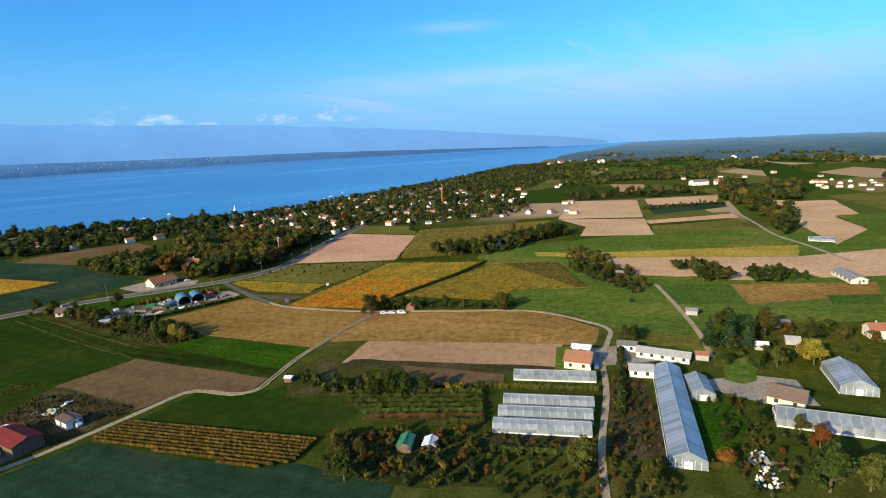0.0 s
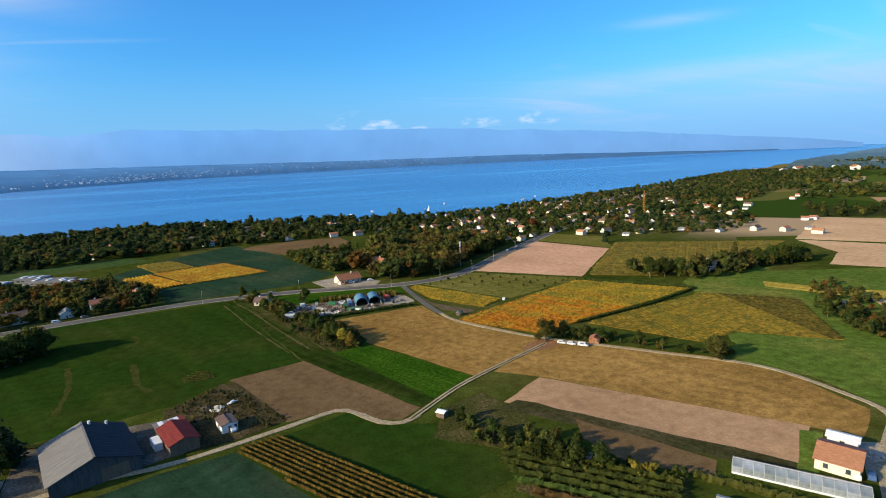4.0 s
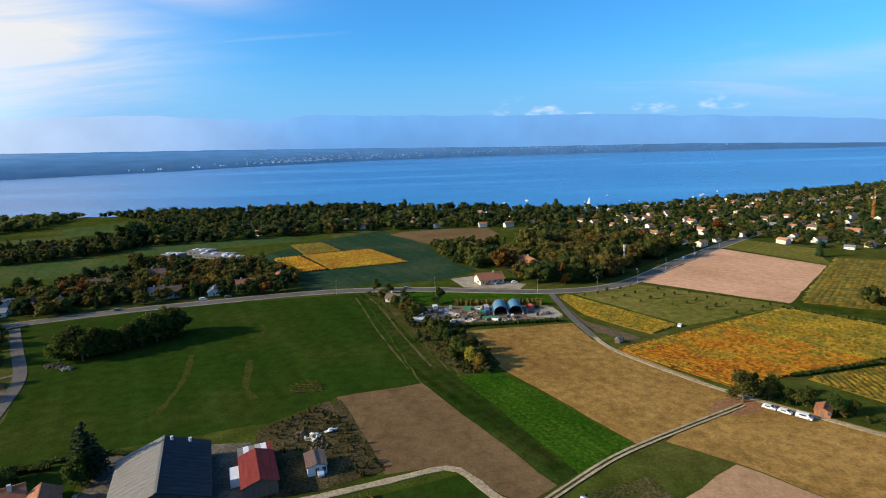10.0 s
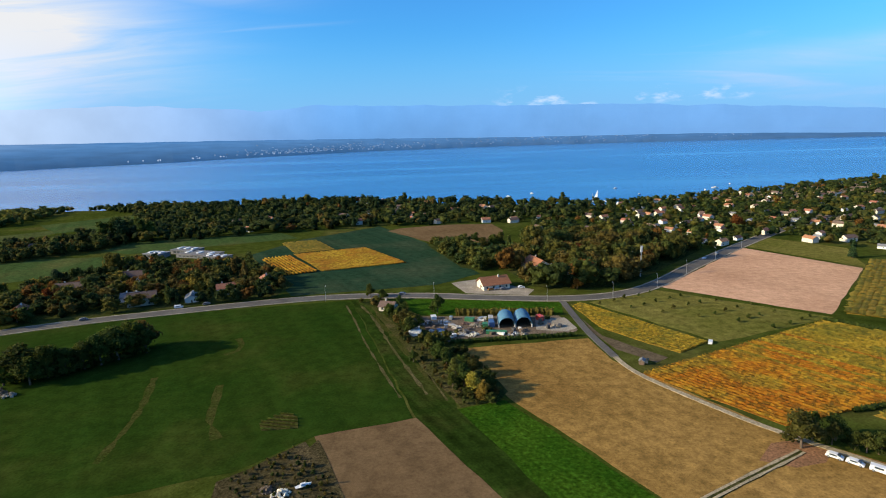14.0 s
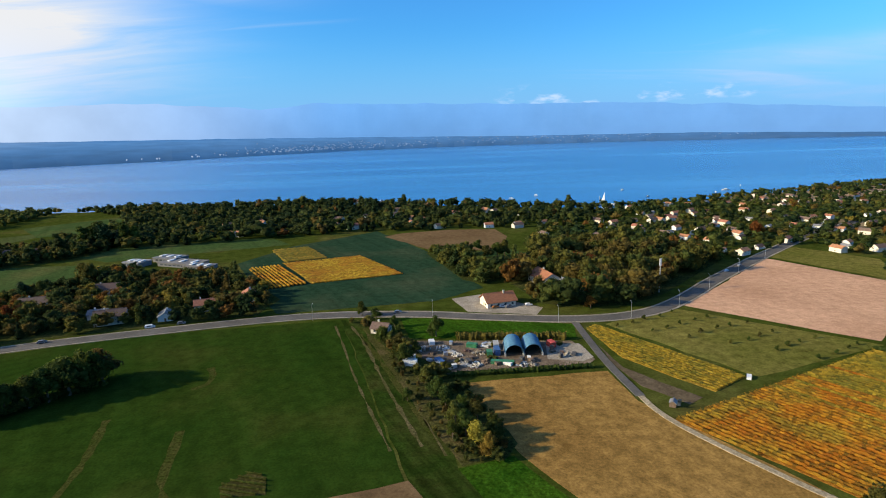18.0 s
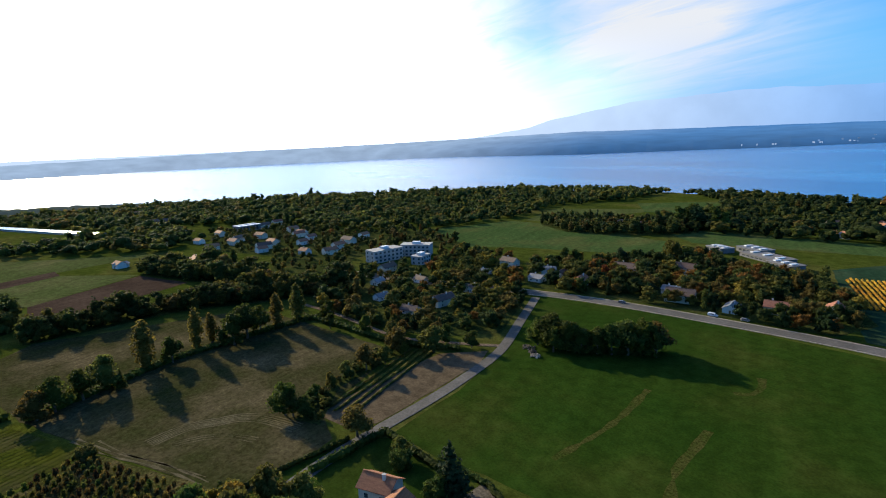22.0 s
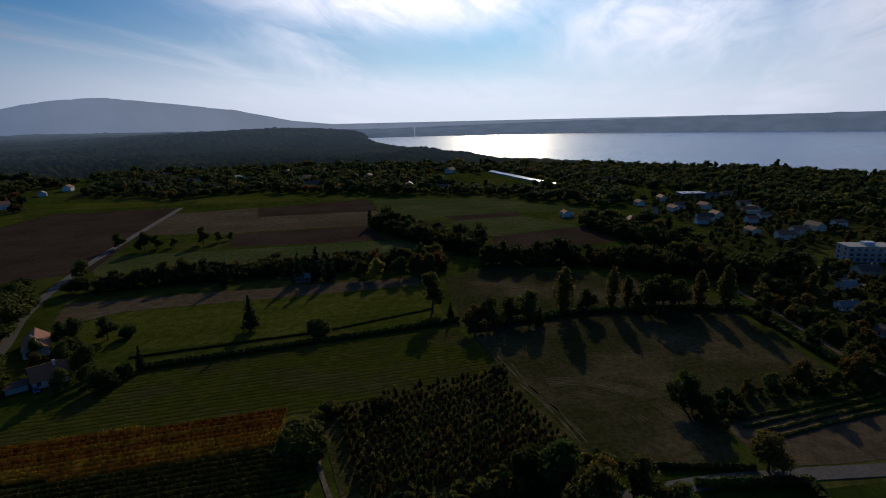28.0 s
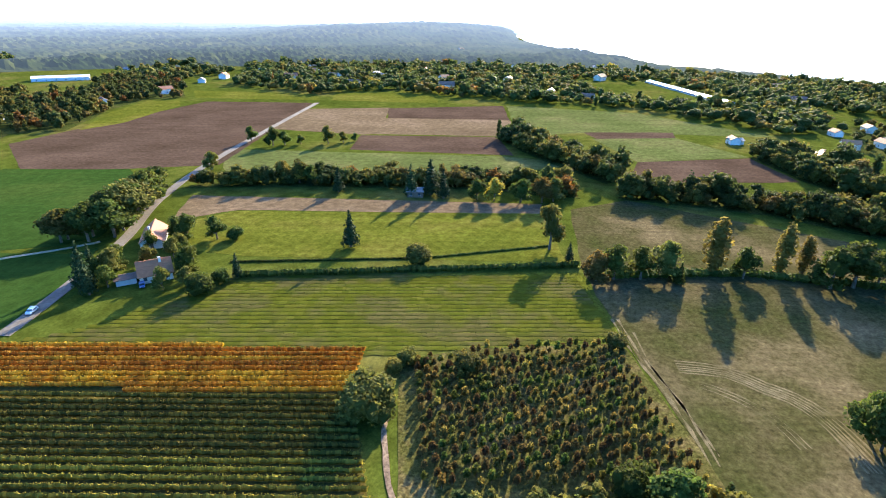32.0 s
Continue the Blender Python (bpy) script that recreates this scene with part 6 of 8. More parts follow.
# gardens behind the nursery
village_house(262, 54, 40, 2, "in the gardens behind the nursery", "houses behind the nursery", 7, 0.7)
for x, y, w, m_roof in [(217, 81, 4.6, WHITE_METAL), (231, 75, 5.0, CONCRETE), (224, 69, 4.0, WHITE_METAL), (249, 86, 6.5, TILE_GREY), (240, 121, 5.0, TILE_GREY), (192, 92, 4.5, TILE_RED)]:
    gabled("hut", "small grey garden hut behind the nursery", "hut", w, w * 0.75, 2.2, 3.0, WALL_GREY, m_roof, at(x, y, 30), 1, chimney=False, over=0.3)
    CLEAR.append((x, y, 5))
gabled("barn", "long white farm building behind pale fields", "barn", 22, 8, 2.6, 4.2, WALL_CREAM, TILE_GREY, at(354, 90, -50), 5, chimney=False)
CLEAR.append((354, 90, 16))
gabled("house", "small white house among trees between vineyards", "house", 9, 7, 5.5, 8, WALL_WHITE, TILE_BROWN, at(299, 317, 30), 2)

# ---- the grey warehouse and the sheds at the curved lane ----
def warehouse():
    L, W = 27, 22
    top = thing("warehouse", "large grey gabled farm warehouse with sheet roof", "warehouse")
    bm = bmesh.new()
    gable_walls(bm, L, W, 4.2, 8.2)
    part("wall", bm, SHEET_WALL, top)
    for s in (1, -1):
        # the slope away from the sun is coloured darker, its shade painted in
        r = part("roof", roof_slab(s, L, W, 4.2, 8.2, 0.7, 0.2), SHADED_SHEET if s > 0 else ROOF_SHEET, top, "roof sheets coloured dark for the shaded slope" if s > 0 else "pale fibre-cement roof sheets")
        k = 4.0 / (W / 2)
        for i in range(14):
            y = -L / 2 + (i + 0.5) * L / 14
            b = bmesh.new()
            prism(b, [(0, 8.425), (s * (W / 2 + 0.6), 8.425 - k * (W / 2 + 0.6)), (s * (W / 2 + 0.6), 8.455 - k * (W / 2 + 0.6)), (0, 8.455)], y - 0.05, y + 0.05)
            bmesh.ops.recalc_face_normals(b, faces=b.faces[:])
            part("rib", b, SHADED_SHEET if s > 0 else ROOF_SHEET, r)
    part("ridge_cap", boxes((-0.3, 0.3, -L / 2 - 0.7, L / 2 + 0.7, 8.40, 8.55)), ROOF_SHEET, top)
    for y in (6, 11):
        v = bmesh.new()
        cyl(v, (2.0 if y < 8 else 6.5, L / 2 - 1.2, 5), (2.0 if y < 8 else 6.5, L / 2 - 1.2, 8.7 if y < 8 else 7.2), 0.4, 0.4, 10)
        part("vent", v, WHITE_METAL, top, "white roof vent")
    # closed slab; its dark colour stands for the shade inside the opening
    part("gate", boxes((1, 8, -L / 2 - 0.08, -L / 2 + 0.02, 0, 3.9)), WOOD_DARK, top, "dark slab for the shade of an open gateway")
    part("gate", boxes((-8, -2, -L / 2 - 0.08, -L / 2 + 0.02, 0, 3.6)), SHEET_WALL, top)
    for i in range(4):
        part("window", boxes((W / 2 - 0.02, W / 2 + 0.05, -10 + i * 6, -7.5 + i * 6, 2.6, 3.6)), WINDOW, top)
    top.matrix_basis = at(-38.5, 199.5, 23)


warehouse()
tagged(bm_object("container", boxes((-1.2, 1.2, -3, 3, 0, 2.5)), WHITE_METAL), "white steel storage container beside the warehouse", "container").matrix_basis = at(-21.5, 203, 23)


def red_shed():
    top = thing("shed", "open farm shed with a dark red roof", "shed")
    bm = bmesh.new()
    gable_walls(bm, 15, 8.4, 3.6, 5.0)
    part("wall", bm, WOOD_DARK, top)
    part("roof", roof_slab(1, 15, 8.4, 3.6, 5.0, 0.5), ROOF_DARKRED, top, "dark red sheet roof")
    part("roof", roof_slab(-1, 15, 8.4, 3.6, 5.0, 0.5), ROOF_DARKRED, top, "dark red sheet roof")
    part("lean_to", boxes((-4.2, 4.6, 7.503, 13.2, -0.1, 3.0)), WOOD_DARK, top)
    for i in range(6):
        x0 = -4.6 + i * 1.55
        part("roof_sheet", boxes((x0, x0 + 1.5, 7.9, 13.6, 3.05 + 0.05 * (i % 2), 3.13 + 0.05 * (i % 2))), (ROOF_SHEET, WHITE_METAL, ROOF_SHEET, CONCRETE, WHITE_METAL, ROOF_DARKRED)[i], top, "patched pale roof sheet")
    part("gate", boxes((-3, 3, -7.56, -7.46, 0, 3.0)), WOOD_DARK, top)
    top.matrix_basis = at(-15.2, 203, 23)


red_shed()
gabled("hut", "small white hut with a reddish grey roof", "hut", 7.4, 5.0, 2.7, 3.3, WALL_WHITE, TILE_BROWN, at(-1.4, 208, 20), 1, chimney=False, over=0.3)
gabled("house", "cream farmhouse with clay tile roof by the sheds", "house", 9, 7, 3.6, 5.8, WALL_CREAM, TILE_ORANGE, at(-74.5, 193.5, -56), 2)
gabled("house", "farmhouse wing with clay tile roof", "house", 8.5, 7.5, 3.2, 5.4, WALL_CREAM, TILE_ORANGE, at(-64.5, 192.5, 30), 2, chimney=False)
sheet("pavement", [(-64, 217), (-60, 219), (-52, 212), (-35, 222), (-24, 222), (-14, 196), (-46, 182), (-56, 186)], 0.09, YARD, "worn dirt yard round the sheds", "yard")
sheet("garden_ground", [(-10, 232), (-2, 249), (18, 206), (2, 198), (-4, 218)], 0.07, WASTE, "overgrown waste plot", "garden")

# ---- the roadside house with the orange roof ----
gabled("house", "white roadside house with a long orange tile roof", "house", 16, 11, 3.3, 6.6, WALL_CREAM, TILE_ORANGE, at(64.5, 410, -72), 4, over=0.9)
gabled("farmhouse", "wide farmhouse with an orange tile roof in the wood", "house", 20, 13, 4.5, 8.0, WALL_CREAM, TILE_ORANGE, at(97, 450, 15), 4)
gabled("barn", "grey-roofed barn beside the wood", "barn", 14, 11, 3.8, 6.6, WALL_CREAM, TILE_GREY, at(107, 431, 20), 3, chimney=False)
CLEAR += [(97, 450, 13), (107, 431, 10), (100, 440, 10), (92, 436, 10), (96, 428, 8), (64, 412, 16), (80, 408, 8)]
gabled("house", "small grey-roofed house at the garden strip", "house", 8, 6, 2.6, 4.6, WALL_CREAM, TILE_BROWN, at(6.5, 372, 70), 2)
gabled("farmhouse", "white farmhouse with red tiled roof by the lane", "house", 10, 9, 2.8, 6.2, WALL_CREAM, TILE_ORANGE, at(-99, -18, 60), 3)
gabled("farmhouse", "long farmhouse with weathered tile roof", "house", 17, 8, 2.9, 6.0, WALL_CREAM, TILE_RED, at(-118, -47, -40), 4)
gabled("shed", "low grey outbuilding at the farmhouse", "shed", 6, 4, 2.2, 3.0, WALL_GREY, TILE_BROWN, at(-91, -22, 60), 1, chimney=False)
CLEAR += [(-99, -17, 12), (-118, -47, 14)]
gabled("barn", "barn with faded red tile roof at the nursery lane", "barn", 9.5, 12, 3.0, 5.0, WALL_CREAM, TILE_RED, at(156.5, 121.8, 30), 2, chimney=False, door=False)
gabled("shed", "white metal lean-to behind the barn", "shed", 7, 4, 2.8, 3.3, WHITE_METAL, WHITE_METAL, at(166, 128, 30), 1, chimney=False, door=False)
gabled("shed", "long white nursery shed with pale roof", "shed", 19, 6.5, 2.4, 3.4, WALL_WHITE, CONCRETE, at(183.3, 102.6, 22), 5, chimney=False)
gabled("shed", "white packing shed in the nursery", "shed", 8, 7, 2.6, 3.5, WALL_WHITE, CONCRETE, at(164.5, 100.5, 36), 2, chimney=False)
gabled("shed", "pale metal nursery cabin", "shed", 7, 5, 2.8, 3.6, WHITE_METAL, ROOF_SHEET, at(181, 117, 30), 2, chimney=False)
gabled("house", "brown-roofed house at the nursery", "house", 10, 8.5, 2.8, 5.0, WALL_CREAM, TILE_BROWN, at(177.5, 57.5, 12), 2, chimney=False)
gabled("shed", "red-roofed garden shed at the vineyard lane", "shed", 5.5, 4.2, 1.9, 2.8, TILE_ORANGE, TILE_ORANGE, at(152, 229, -42), 1, chimney=False, over=0.3)
gabled("shed", "green-roofed shed in the orchard scrub", "shed", 6, 4, 2.2, 3.0, WOOD_DARK, GREEN_PAINT, at(74, 119, -48), 1, chimney=False, over=0.3)
gabled("shed", "white-roofed shed in the orchard scrub", "shed", 4.5, 3.6, 2.0, 2.6, WOOD_DARK, WHITE_METAL, at(79, 114, -48), 1, chimney=False, over=0.3)
gabled("shed", "small white shed at the lane's bend", "shed", 3, 2.4, 1.7, 2.1, WOOD_DARK, WHITE_METAL, at(67, 188, 40), 1, chimney=False, over=0.2)
gabled("hut", "grey wooden hut at the vineyard corner", "hut", 2.6, 2.0, 1.5, 2.0, WOOD_DARK, TILE_GREY, at(110, 296, -30), 1, chimney=False, over=0.2)
gabled("shed", "pale-roofed field shed before the old village", "shed", 10, 7, 3, 4.2, WALL_CREAM, TILE_GREY, at(-452, 138, 30), 2, chimney=False)
gabled("shed", "shed with a pale roof in the long hedgerow", "shed", 8, 6, 3, 4.2, WOOD_DARK, TILE_GREY, at(-222, 8, 30), 2, chimney=False)


# ---- the white apartment blocks ----
def apartments(x, y, deg, L, W, floors, label):
    top = thing("apartment_building", label, "apartments", "white apartment blocks")
    H = floors * 2.9 + 0.4
    part("wall", boxes((-W / 2, W / 2, -L / 2, L / 2, -0.2, H)), WALL_GREY, top)
    part("roof", boxes((-W / 2 - 0.3, W / 2 + 0.3, -L / 2 - 0.3, L / 2 + 0.3, H + 0.003, H + 0.35)), CONCRETE, top)
    part("roof_hut", boxes((-2, 2, -3, 3, H + 0.353, H + 2.2)), WHITE_METAL, top)
    n = int(L / 3.4)
    for s in (1, -1):
        for k in range(floors):
            for i in range(n):
                y0 = -L / 2 + (i + 0.25) * L / n
                w = part("window", window_bm(s * W / 2, y0, y0 + L / n * 0.5, 0.9 + k * 2.9, 2.4 + k * 2.9, s), WINDOW, top)
                if i % 3 == 1:
                    part("balcony", boxes((s * W / 2 - (1.3 if s < 0 else 0), s * W / 2 + (1.3 if s > 0 else 0), y0 - 0.6, y0 + L / n * 0.5 + 0.6, 0.25 + k * 2.9, 0.45 + k * 2.9)), CONCRETE, w)
    for k in range(floors):
        for j in (-1, 1):
            part("window", boxes((j * W / 4 - 0.7, j * W / 4 + 0.7, -L / 2 - 0.04, -L / 2, 0.9 + k * 2.9, 2.4 + k * 2.9)), WINDOW, top)
    top.matrix_basis = at(x, y, deg)
    CLEAR.append((x, y, L * 0.55))
    CLEAR.append((x + 16, y - 10, 12))


apartments(-337, 316, 10, 27, 12, 3, "white three-storey apartment block with flat roof")
apartments(-338, 345, -42, 24, 12, 3, "white apartment block angled behind the first")
apartments(-309, 333, 32, 14, 9, 2, "lower cream apartment block in the gardens")


def complex_hall(x, y, deg, L, W, H, m, label):
    top = thing("flat_building", label, "building", "white flat-roofed school")
    part("wall", boxes((-W / 2, W / 2, -L / 2, L / 2, -0.1, H)), WALL_DULL, top)
    part("roof", boxes((-W / 2 - 0.4, W / 2 + 0.4, -L / 2 - 0.4, L / 2 + 0.4, H + 0.003, H + 0.4)), m, top)
    for i in range(int(L / 4)):
        for s in (1, -1):
            part("window", window_bm(s * W / 2, -L / 2 + i * 4 + 0.4, -L / 2 + i * 4 + 3.2, 1.0, H - 0.8, s), WINDOW, top)
    for i in range(3):
        part("skylight", boxes((-W / 5, W / 5, -L / 3 + i * L / 3 - 1.2, -L / 3 + i * L / 3 + 1.2, H + 0.403, H + 1.1)), WHITE_METAL, top)
    top.matrix_basis = at(x, y, deg)
    CLEAR.append((x, y, max(L, W) * 0.62))


complex_hall(-160, 528, 70, 34, 16, 2.6, ROOF_SHEET, "long white flat-roofed school building")
complex_hall(-178, 545, 70, 22, 14, 3.2, TILE_GREY, "taller white flat-roofed school wing")
complex_hall(-140, 512, 70, 20, 12, 3.0, ROOF_SHEET, "low grey flat-roofed school wing")
complex_hall(-196, 530, 70, 16, 12, 3.4, TILE_GREY, "small white flat-roofed annex")
complex_hall(-590, 262, 20, 26, 14, 6, WHITE_METAL, "pale flat-roofed hall in the old village")
complex_hall(-420, 172, 30, 18, 12, 4, WHITE_METAL, "pale-roofed hall at the village edge")
CLEAR += [(-143, 506, 9), (-158, 510, 8)]


# ---- greenhouses ----
def greenhouse(x, y, deg, L, W, eave, ridge, label, bays, arched=False, old=False):
    """Glazed span along y: steel bows, and a pane for each bay and slope."""
    top = thing("greenhouse", label, "greenhouse", "nursery greenhouses")
    prof = [(-W / 2, 0), (-W / 2, eave)] + ([(-W * 0.3, eave + (ridge - eave) * 0.72)] if arched else []) + [(0, ridge)] + ([(W * 0.3, eave + (ridge - eave) * 0.72)] if arched else []) + [(W / 2, eave), (W / 2, 0)]
    step = L / bays
    panes = []
    for a, b in zip(prof, prof[1:]):
        d = Vector((b[0] - a[0], b[1] - a[1]))
        nrm = Vector((-d.y, d.x)).normalized() * 0.05
        bm = bmesh.new()
        prism(bm, [(a[0], a[1]), (b[0], b[1]), (b[0] + nrm.x, b[1] + nrm.y), (a[0] + nrm.x, a[1] + nrm.y)], 0.05, step - 0.05)
        bmesh.ops.recalc_face_normals(bm, faces=bm.faces[:])
        me = bpy.data.meshes.new("pane")
        bm.to_mesh(me)
        bm.free()
        me.materials.append(GLASS_SHEET)
        panes.append(me)
    bow = bmesh.new()
    rings = []
    for px, pz in prof:
        k = 1 + 0.07 / W
        rings.append([bow.verts.new(p) for p in ((px * k, -0.07, pz * k), (px * k, 0.07, pz * k), (px * (2 - k), 0.07, pz * (2 - k)), (px * (2 - k), -0.07, pz * (2 - k)))])
    for a, b in zip(rings, rings[1:]):
        for j in range(4):
            bow.faces.new((a[j], b[j], b[(j + 1) % 4], a[(j + 1) % 4]))
    bow_me = bpy.data.meshes.new("bow")
    bow.to_mesh(bow_me)
    bow.free()
    bow_me.materials.append(CONCRETE)
    for i in range(bays + 1):
        o = new("bow", bow_me)
        o.parent, o.location = top, (0, -L / 2 + i * step, 0)
        if i < bays:
            for me in panes:
                o = new("pane", me)
                o.parent, o.location = top, (0, -L / 2 + i * step, 0)
    for s in (1, -1):
        bm = bmesh.new()
        prism(bm, [(px * 0.99, pz * 0.99) for px, pz in prof], s * L / 2 - 0.03, s * L / 2 + 0.03)
        bmesh.ops.recalc_face_normals(bm, faces=bm.faces[:])
        e = part("end_wall", bm, GLASS_SHEET, top)
        part("door", boxes((-1.0, 1.0, s * L / 2 - 0.09, s * L / 2 + 0.09, 0, 2.1)), WHITE_METAL, e)
        for j in range(1, 6):
            px = -W / 2 + W * j / 6
            part("bar", boxes((px - 0.05, px + 0.05, s * L / 2 - 0.07, s * L / 2 + 0.07, 0, eave)), WHITE_METAL, e)
    part("plinth", boxes((-W / 2 - 0.12, -W / 2 - 0.02, -L / 2, L / 2, -0.1, 0.5)), WHITE_METAL, top)
    part("plinth", boxes((W / 2 + 0.02, W / 2 + 0.12, -L / 2, L / 2, -0.1, 0.5)), WHITE_METAL, top)
    part("ridge_bar", boxes((-0.12, 0.12, -L / 2, L / 2, ridge + 0.04, ridge + 0.16)), CONCRETE, top)
    part("bed", boxes((-W / 2 + 0.3, W / 2 - 0.3, -L / 2 + 0.3, L / 2 - 0.3, 0.0, 0.25)), CROP_BRIGHT if not old else ROUGH, top, "green plant bed under glass")
    top.matrix_basis = at(x, y, deg)


for k in (0, 1, 2):
    greenhouse(122.7 - k * 6.75, 108.0 - k * 4.6, 41, 28.8, 5.9, 1.5, 3.3, "arched plastic greenhouse in a group of three", 11, True)
greenhouse(139.4, 119.6, 41, 29, 5.0, 2.2, 3.2, "long low greenhouse with grey sheets", 12)
greenhouse(146.5, 77.5, -55.2, 60, 9.2, 2.6, 4.9, "very long glasshouse with blue-grey panes", 26, old=True)
greenhouse(165.5, 79.6, -52, 14, 7, 2.6, 4.2, "white shaded glasshouse beside the long one", 8)
greenhouse(174.5, 35.7, 28.6, 46, 8.5, 2.6, 4.4, "wide dark glasshouse in the gardens", 18, old=True)
greenhouse(206, 49.5, -58, 20, 10.5, 2.8, 5.2, "bright glasshouse in the far gardens", 10)
greenhouse(-752, 64, -56, 210, 12, 2.2, 4.0, "very long shining plastic tunnel by the woods", 30)
greenhouse(466, 138, 20, 16, 8, 2, 3, "small greenhouse by the eastern track", 6)
CLEAR += [(-752 + i * 17, 64 + i * 11.5, 14) for i in range(-6, 7)]


# ---- blue quonset shelters and the storage yard ----
def quonset(x, y, deg):
    top = thing("shelter", "blue arched tarpaulin shelter in the yard", "shelter", "blue arched shelters")
    R, L = 3.7, 13
    V, F = [], []
    n = 14
    for s, r in ((0, R), (1, R - 0.08)):
        for yy in (0, L):
            for i in range(n + 1):
                a = math.pi * i / n
                V.append((r * math.cos(a), yy, 1.2 + r * math.sin(a)))
    m = n + 1
    for i in range(n):
        F += [(i, i + 1, m + i + 1, m + i), (2 * m + i, 3 * m + i, 3 * m + i + 1, 2 * m + i + 1), (i, 2 * m + i, 2 * m + i + 1, i + 1), (m + i, m + i + 1, 3 * m + i + 1, 3 * m + i)]
    c = new("cover", py_mesh("cover", V, F, [BLUE_TARP]))
    c.parent = top
    for yy in range(0, 14, 2):
        bm = bmesh.new()
        for i in range(n):
            a, b = math.pi * i / n, math.pi * (i + 1) / n
            cyl(bm, ((R + 0.04) * math.cos(a), min(yy, 12.9), 1.2 + (R + 0.04) * math.sin(a)), ((R + 0.04) * math.cos(b), min(yy, 12.9), 1.2 + (R + 0.04) * math.sin(b)), 0.06, 0.06, 4)
        part("hoop", bm, BLUE_TARP, top)
    for s in (1, -1):
        part("base_wall", boxes((s * R - 0.3, s * R + 0.3, 0, L, 0, 1.2)), CONCRETE, top)
    bm = bmesh.new()
    prism(bm, [((R - 0.1) * math.cos(math.pi * i / n), 1.2 + (R - 0.1) * math.sin(math.pi * i / n)) for i in range(n + 1)] + [(-R + 0.1, 0), (R - 0.1, 0)], L - 0.2, L - 0.1)
    part("end_wall", bm, BLUE_TARP, top)
    top.matrix_basis = at(x, y, deg)


quonset(64.2, 339.5, -2)
quonset(72.0, 340, -2)


def crate(name, label, cat, dims, m, at_m, lid=None, ribs=0):
    top = thing(name, label, cat, cat + " in the yard")
    L, W, H = dims
    part("body", boxes((-W / 2, W / 2, -L / 2, L / 2, 0, H)), m, top)
    part("rim", boxes((-W / 2 - 0.05, W / 2 + 0.05, -L / 2 - 0.05, L / 2 + 0.05, H + 0.003, H + 0.12)), lid or m, top)
    for i in range(ribs):
        y = -L / 2 + (i + 0.5) * L / ribs
        part("rib", boxes((-W / 2 - 0.06, W / 2 + 0.06, y - 0.06, y + 0.06, 0.05, H - 0.02)), m, top)
    top.matrix_basis = at_m


for x, y, dims, m, words, deg in [(57.5, 349, (5, 2.2, 2.4), CONCRETE, "white steel shipping container", 0), (57.3, 343, (5, 2.2, 2.4), BLUE_PAINT, "blue steel skip in the yard", 5), (54.2, 341.5, (3, 2.2, 2.0), GREEN_PAINT, "bright green skip in the yard", 0), (58.5, 332.8, (9, 2.0, 1.2), GREEN_PAINT, "long green trough by the hedge", 80),
                                  (80.9, 349.3, (4, 2.4, 2.2), RED_PAINT, "red steel container at the yard's end", 20), (47.5, 350.8, (4.5, 2.2, 1.6), GREEN_PAINT, "green waste skip in the yard", 70), (33.8, 334.1, (5, 2.2, 1.8), BLUE_PAINT, "blue steel skip among rubble", 30), (30.2, 355.5, (3.5, 2.4, 1.5), WHITE_METAL, "stack of white wrapped pallets", 10),
                                  (21.4, 338.4, (5, 2.4, 2.2), WALL_GREY, "white site cabin by the garden strip", 80), (22.4, 333.5, (5, 2.4, 2.2), WHITE_METAL, "white site cabin with flat roof", 80)]:
    crate("container", words, "container", dims, m, at(x, y, deg, 0.07), ribs=5)


def rubble(x, y, r, h, m, label, seed):
    rng = np.random.default_rng(seed)
    V, F = [], []
    for _ in range(40):
        a, d = rng.uniform(0, 6.28), r * math.sqrt(rng.uniform(0, 1))
        s = rng.uniform(0.2, 0.6)
        z = h * (1 - d / r) * rng.uniform(0.4, 1)
        b = len(V)
        V += (np.array(ICO) * rng.uniform(0.6, 1.2, (12, 1)) * s + (d * math.cos(a), d * math.sin(a), z)).tolist()
        F += [tuple(b + i for i in f) for f in ICO_F]
    ob = new("rubble_pile", py_mesh("rubble_pile", V, F, [m]))
    ob.location = (x, y, 0.1)
    tagged(ob, label, "rubble", "yard piles", "stuff")


for i, (x, y, m) in enumerate([(38, 346, GRAVEL), (41, 342, WALL_CREAM), (35, 350, CONCRETE), (45, 346, TILE_BROWN), (36, 330, CONCRETE), (40, 331, BARK), (44, 333, CONCRETE), (48, 332, WALL_CREAM), (52, 334, TILE_BROWN), (66, 331.5, CONCRETE), (70, 331, GRAVEL), (31, 345, WOOD_DARK), (50, 344, GRAVEL), (86, 340, GRAVEL), (27, 350, CONCRETE),
                               (-10, 226, BARK), (-6, 224, WALL_CREAM), (-3, 219, BARK), (141, 51, WALL_WHITE), (138, 50, CONCRETE), (135, 47, WALL_WHITE), (139, 46, TILE_BROWN), (131, 45, WALL_WHITE), (99, 148, GRAVEL), (168, 121, CONCRETE), (-125, 286, BARK), (-121, 284, GRAVEL), (-130, 288, BARK), (46, 338, BARK), (42, 336, GRAVEL)]):
    rubble(x, y, 1.6 + (i * 7 % 5) * 0.35, 0.9 + (i % 3) * 0.3, m, ("pile of broken building rubble", "heap of pale scrap and stones", "mixed heap of yard scrap")[i % 3], i)


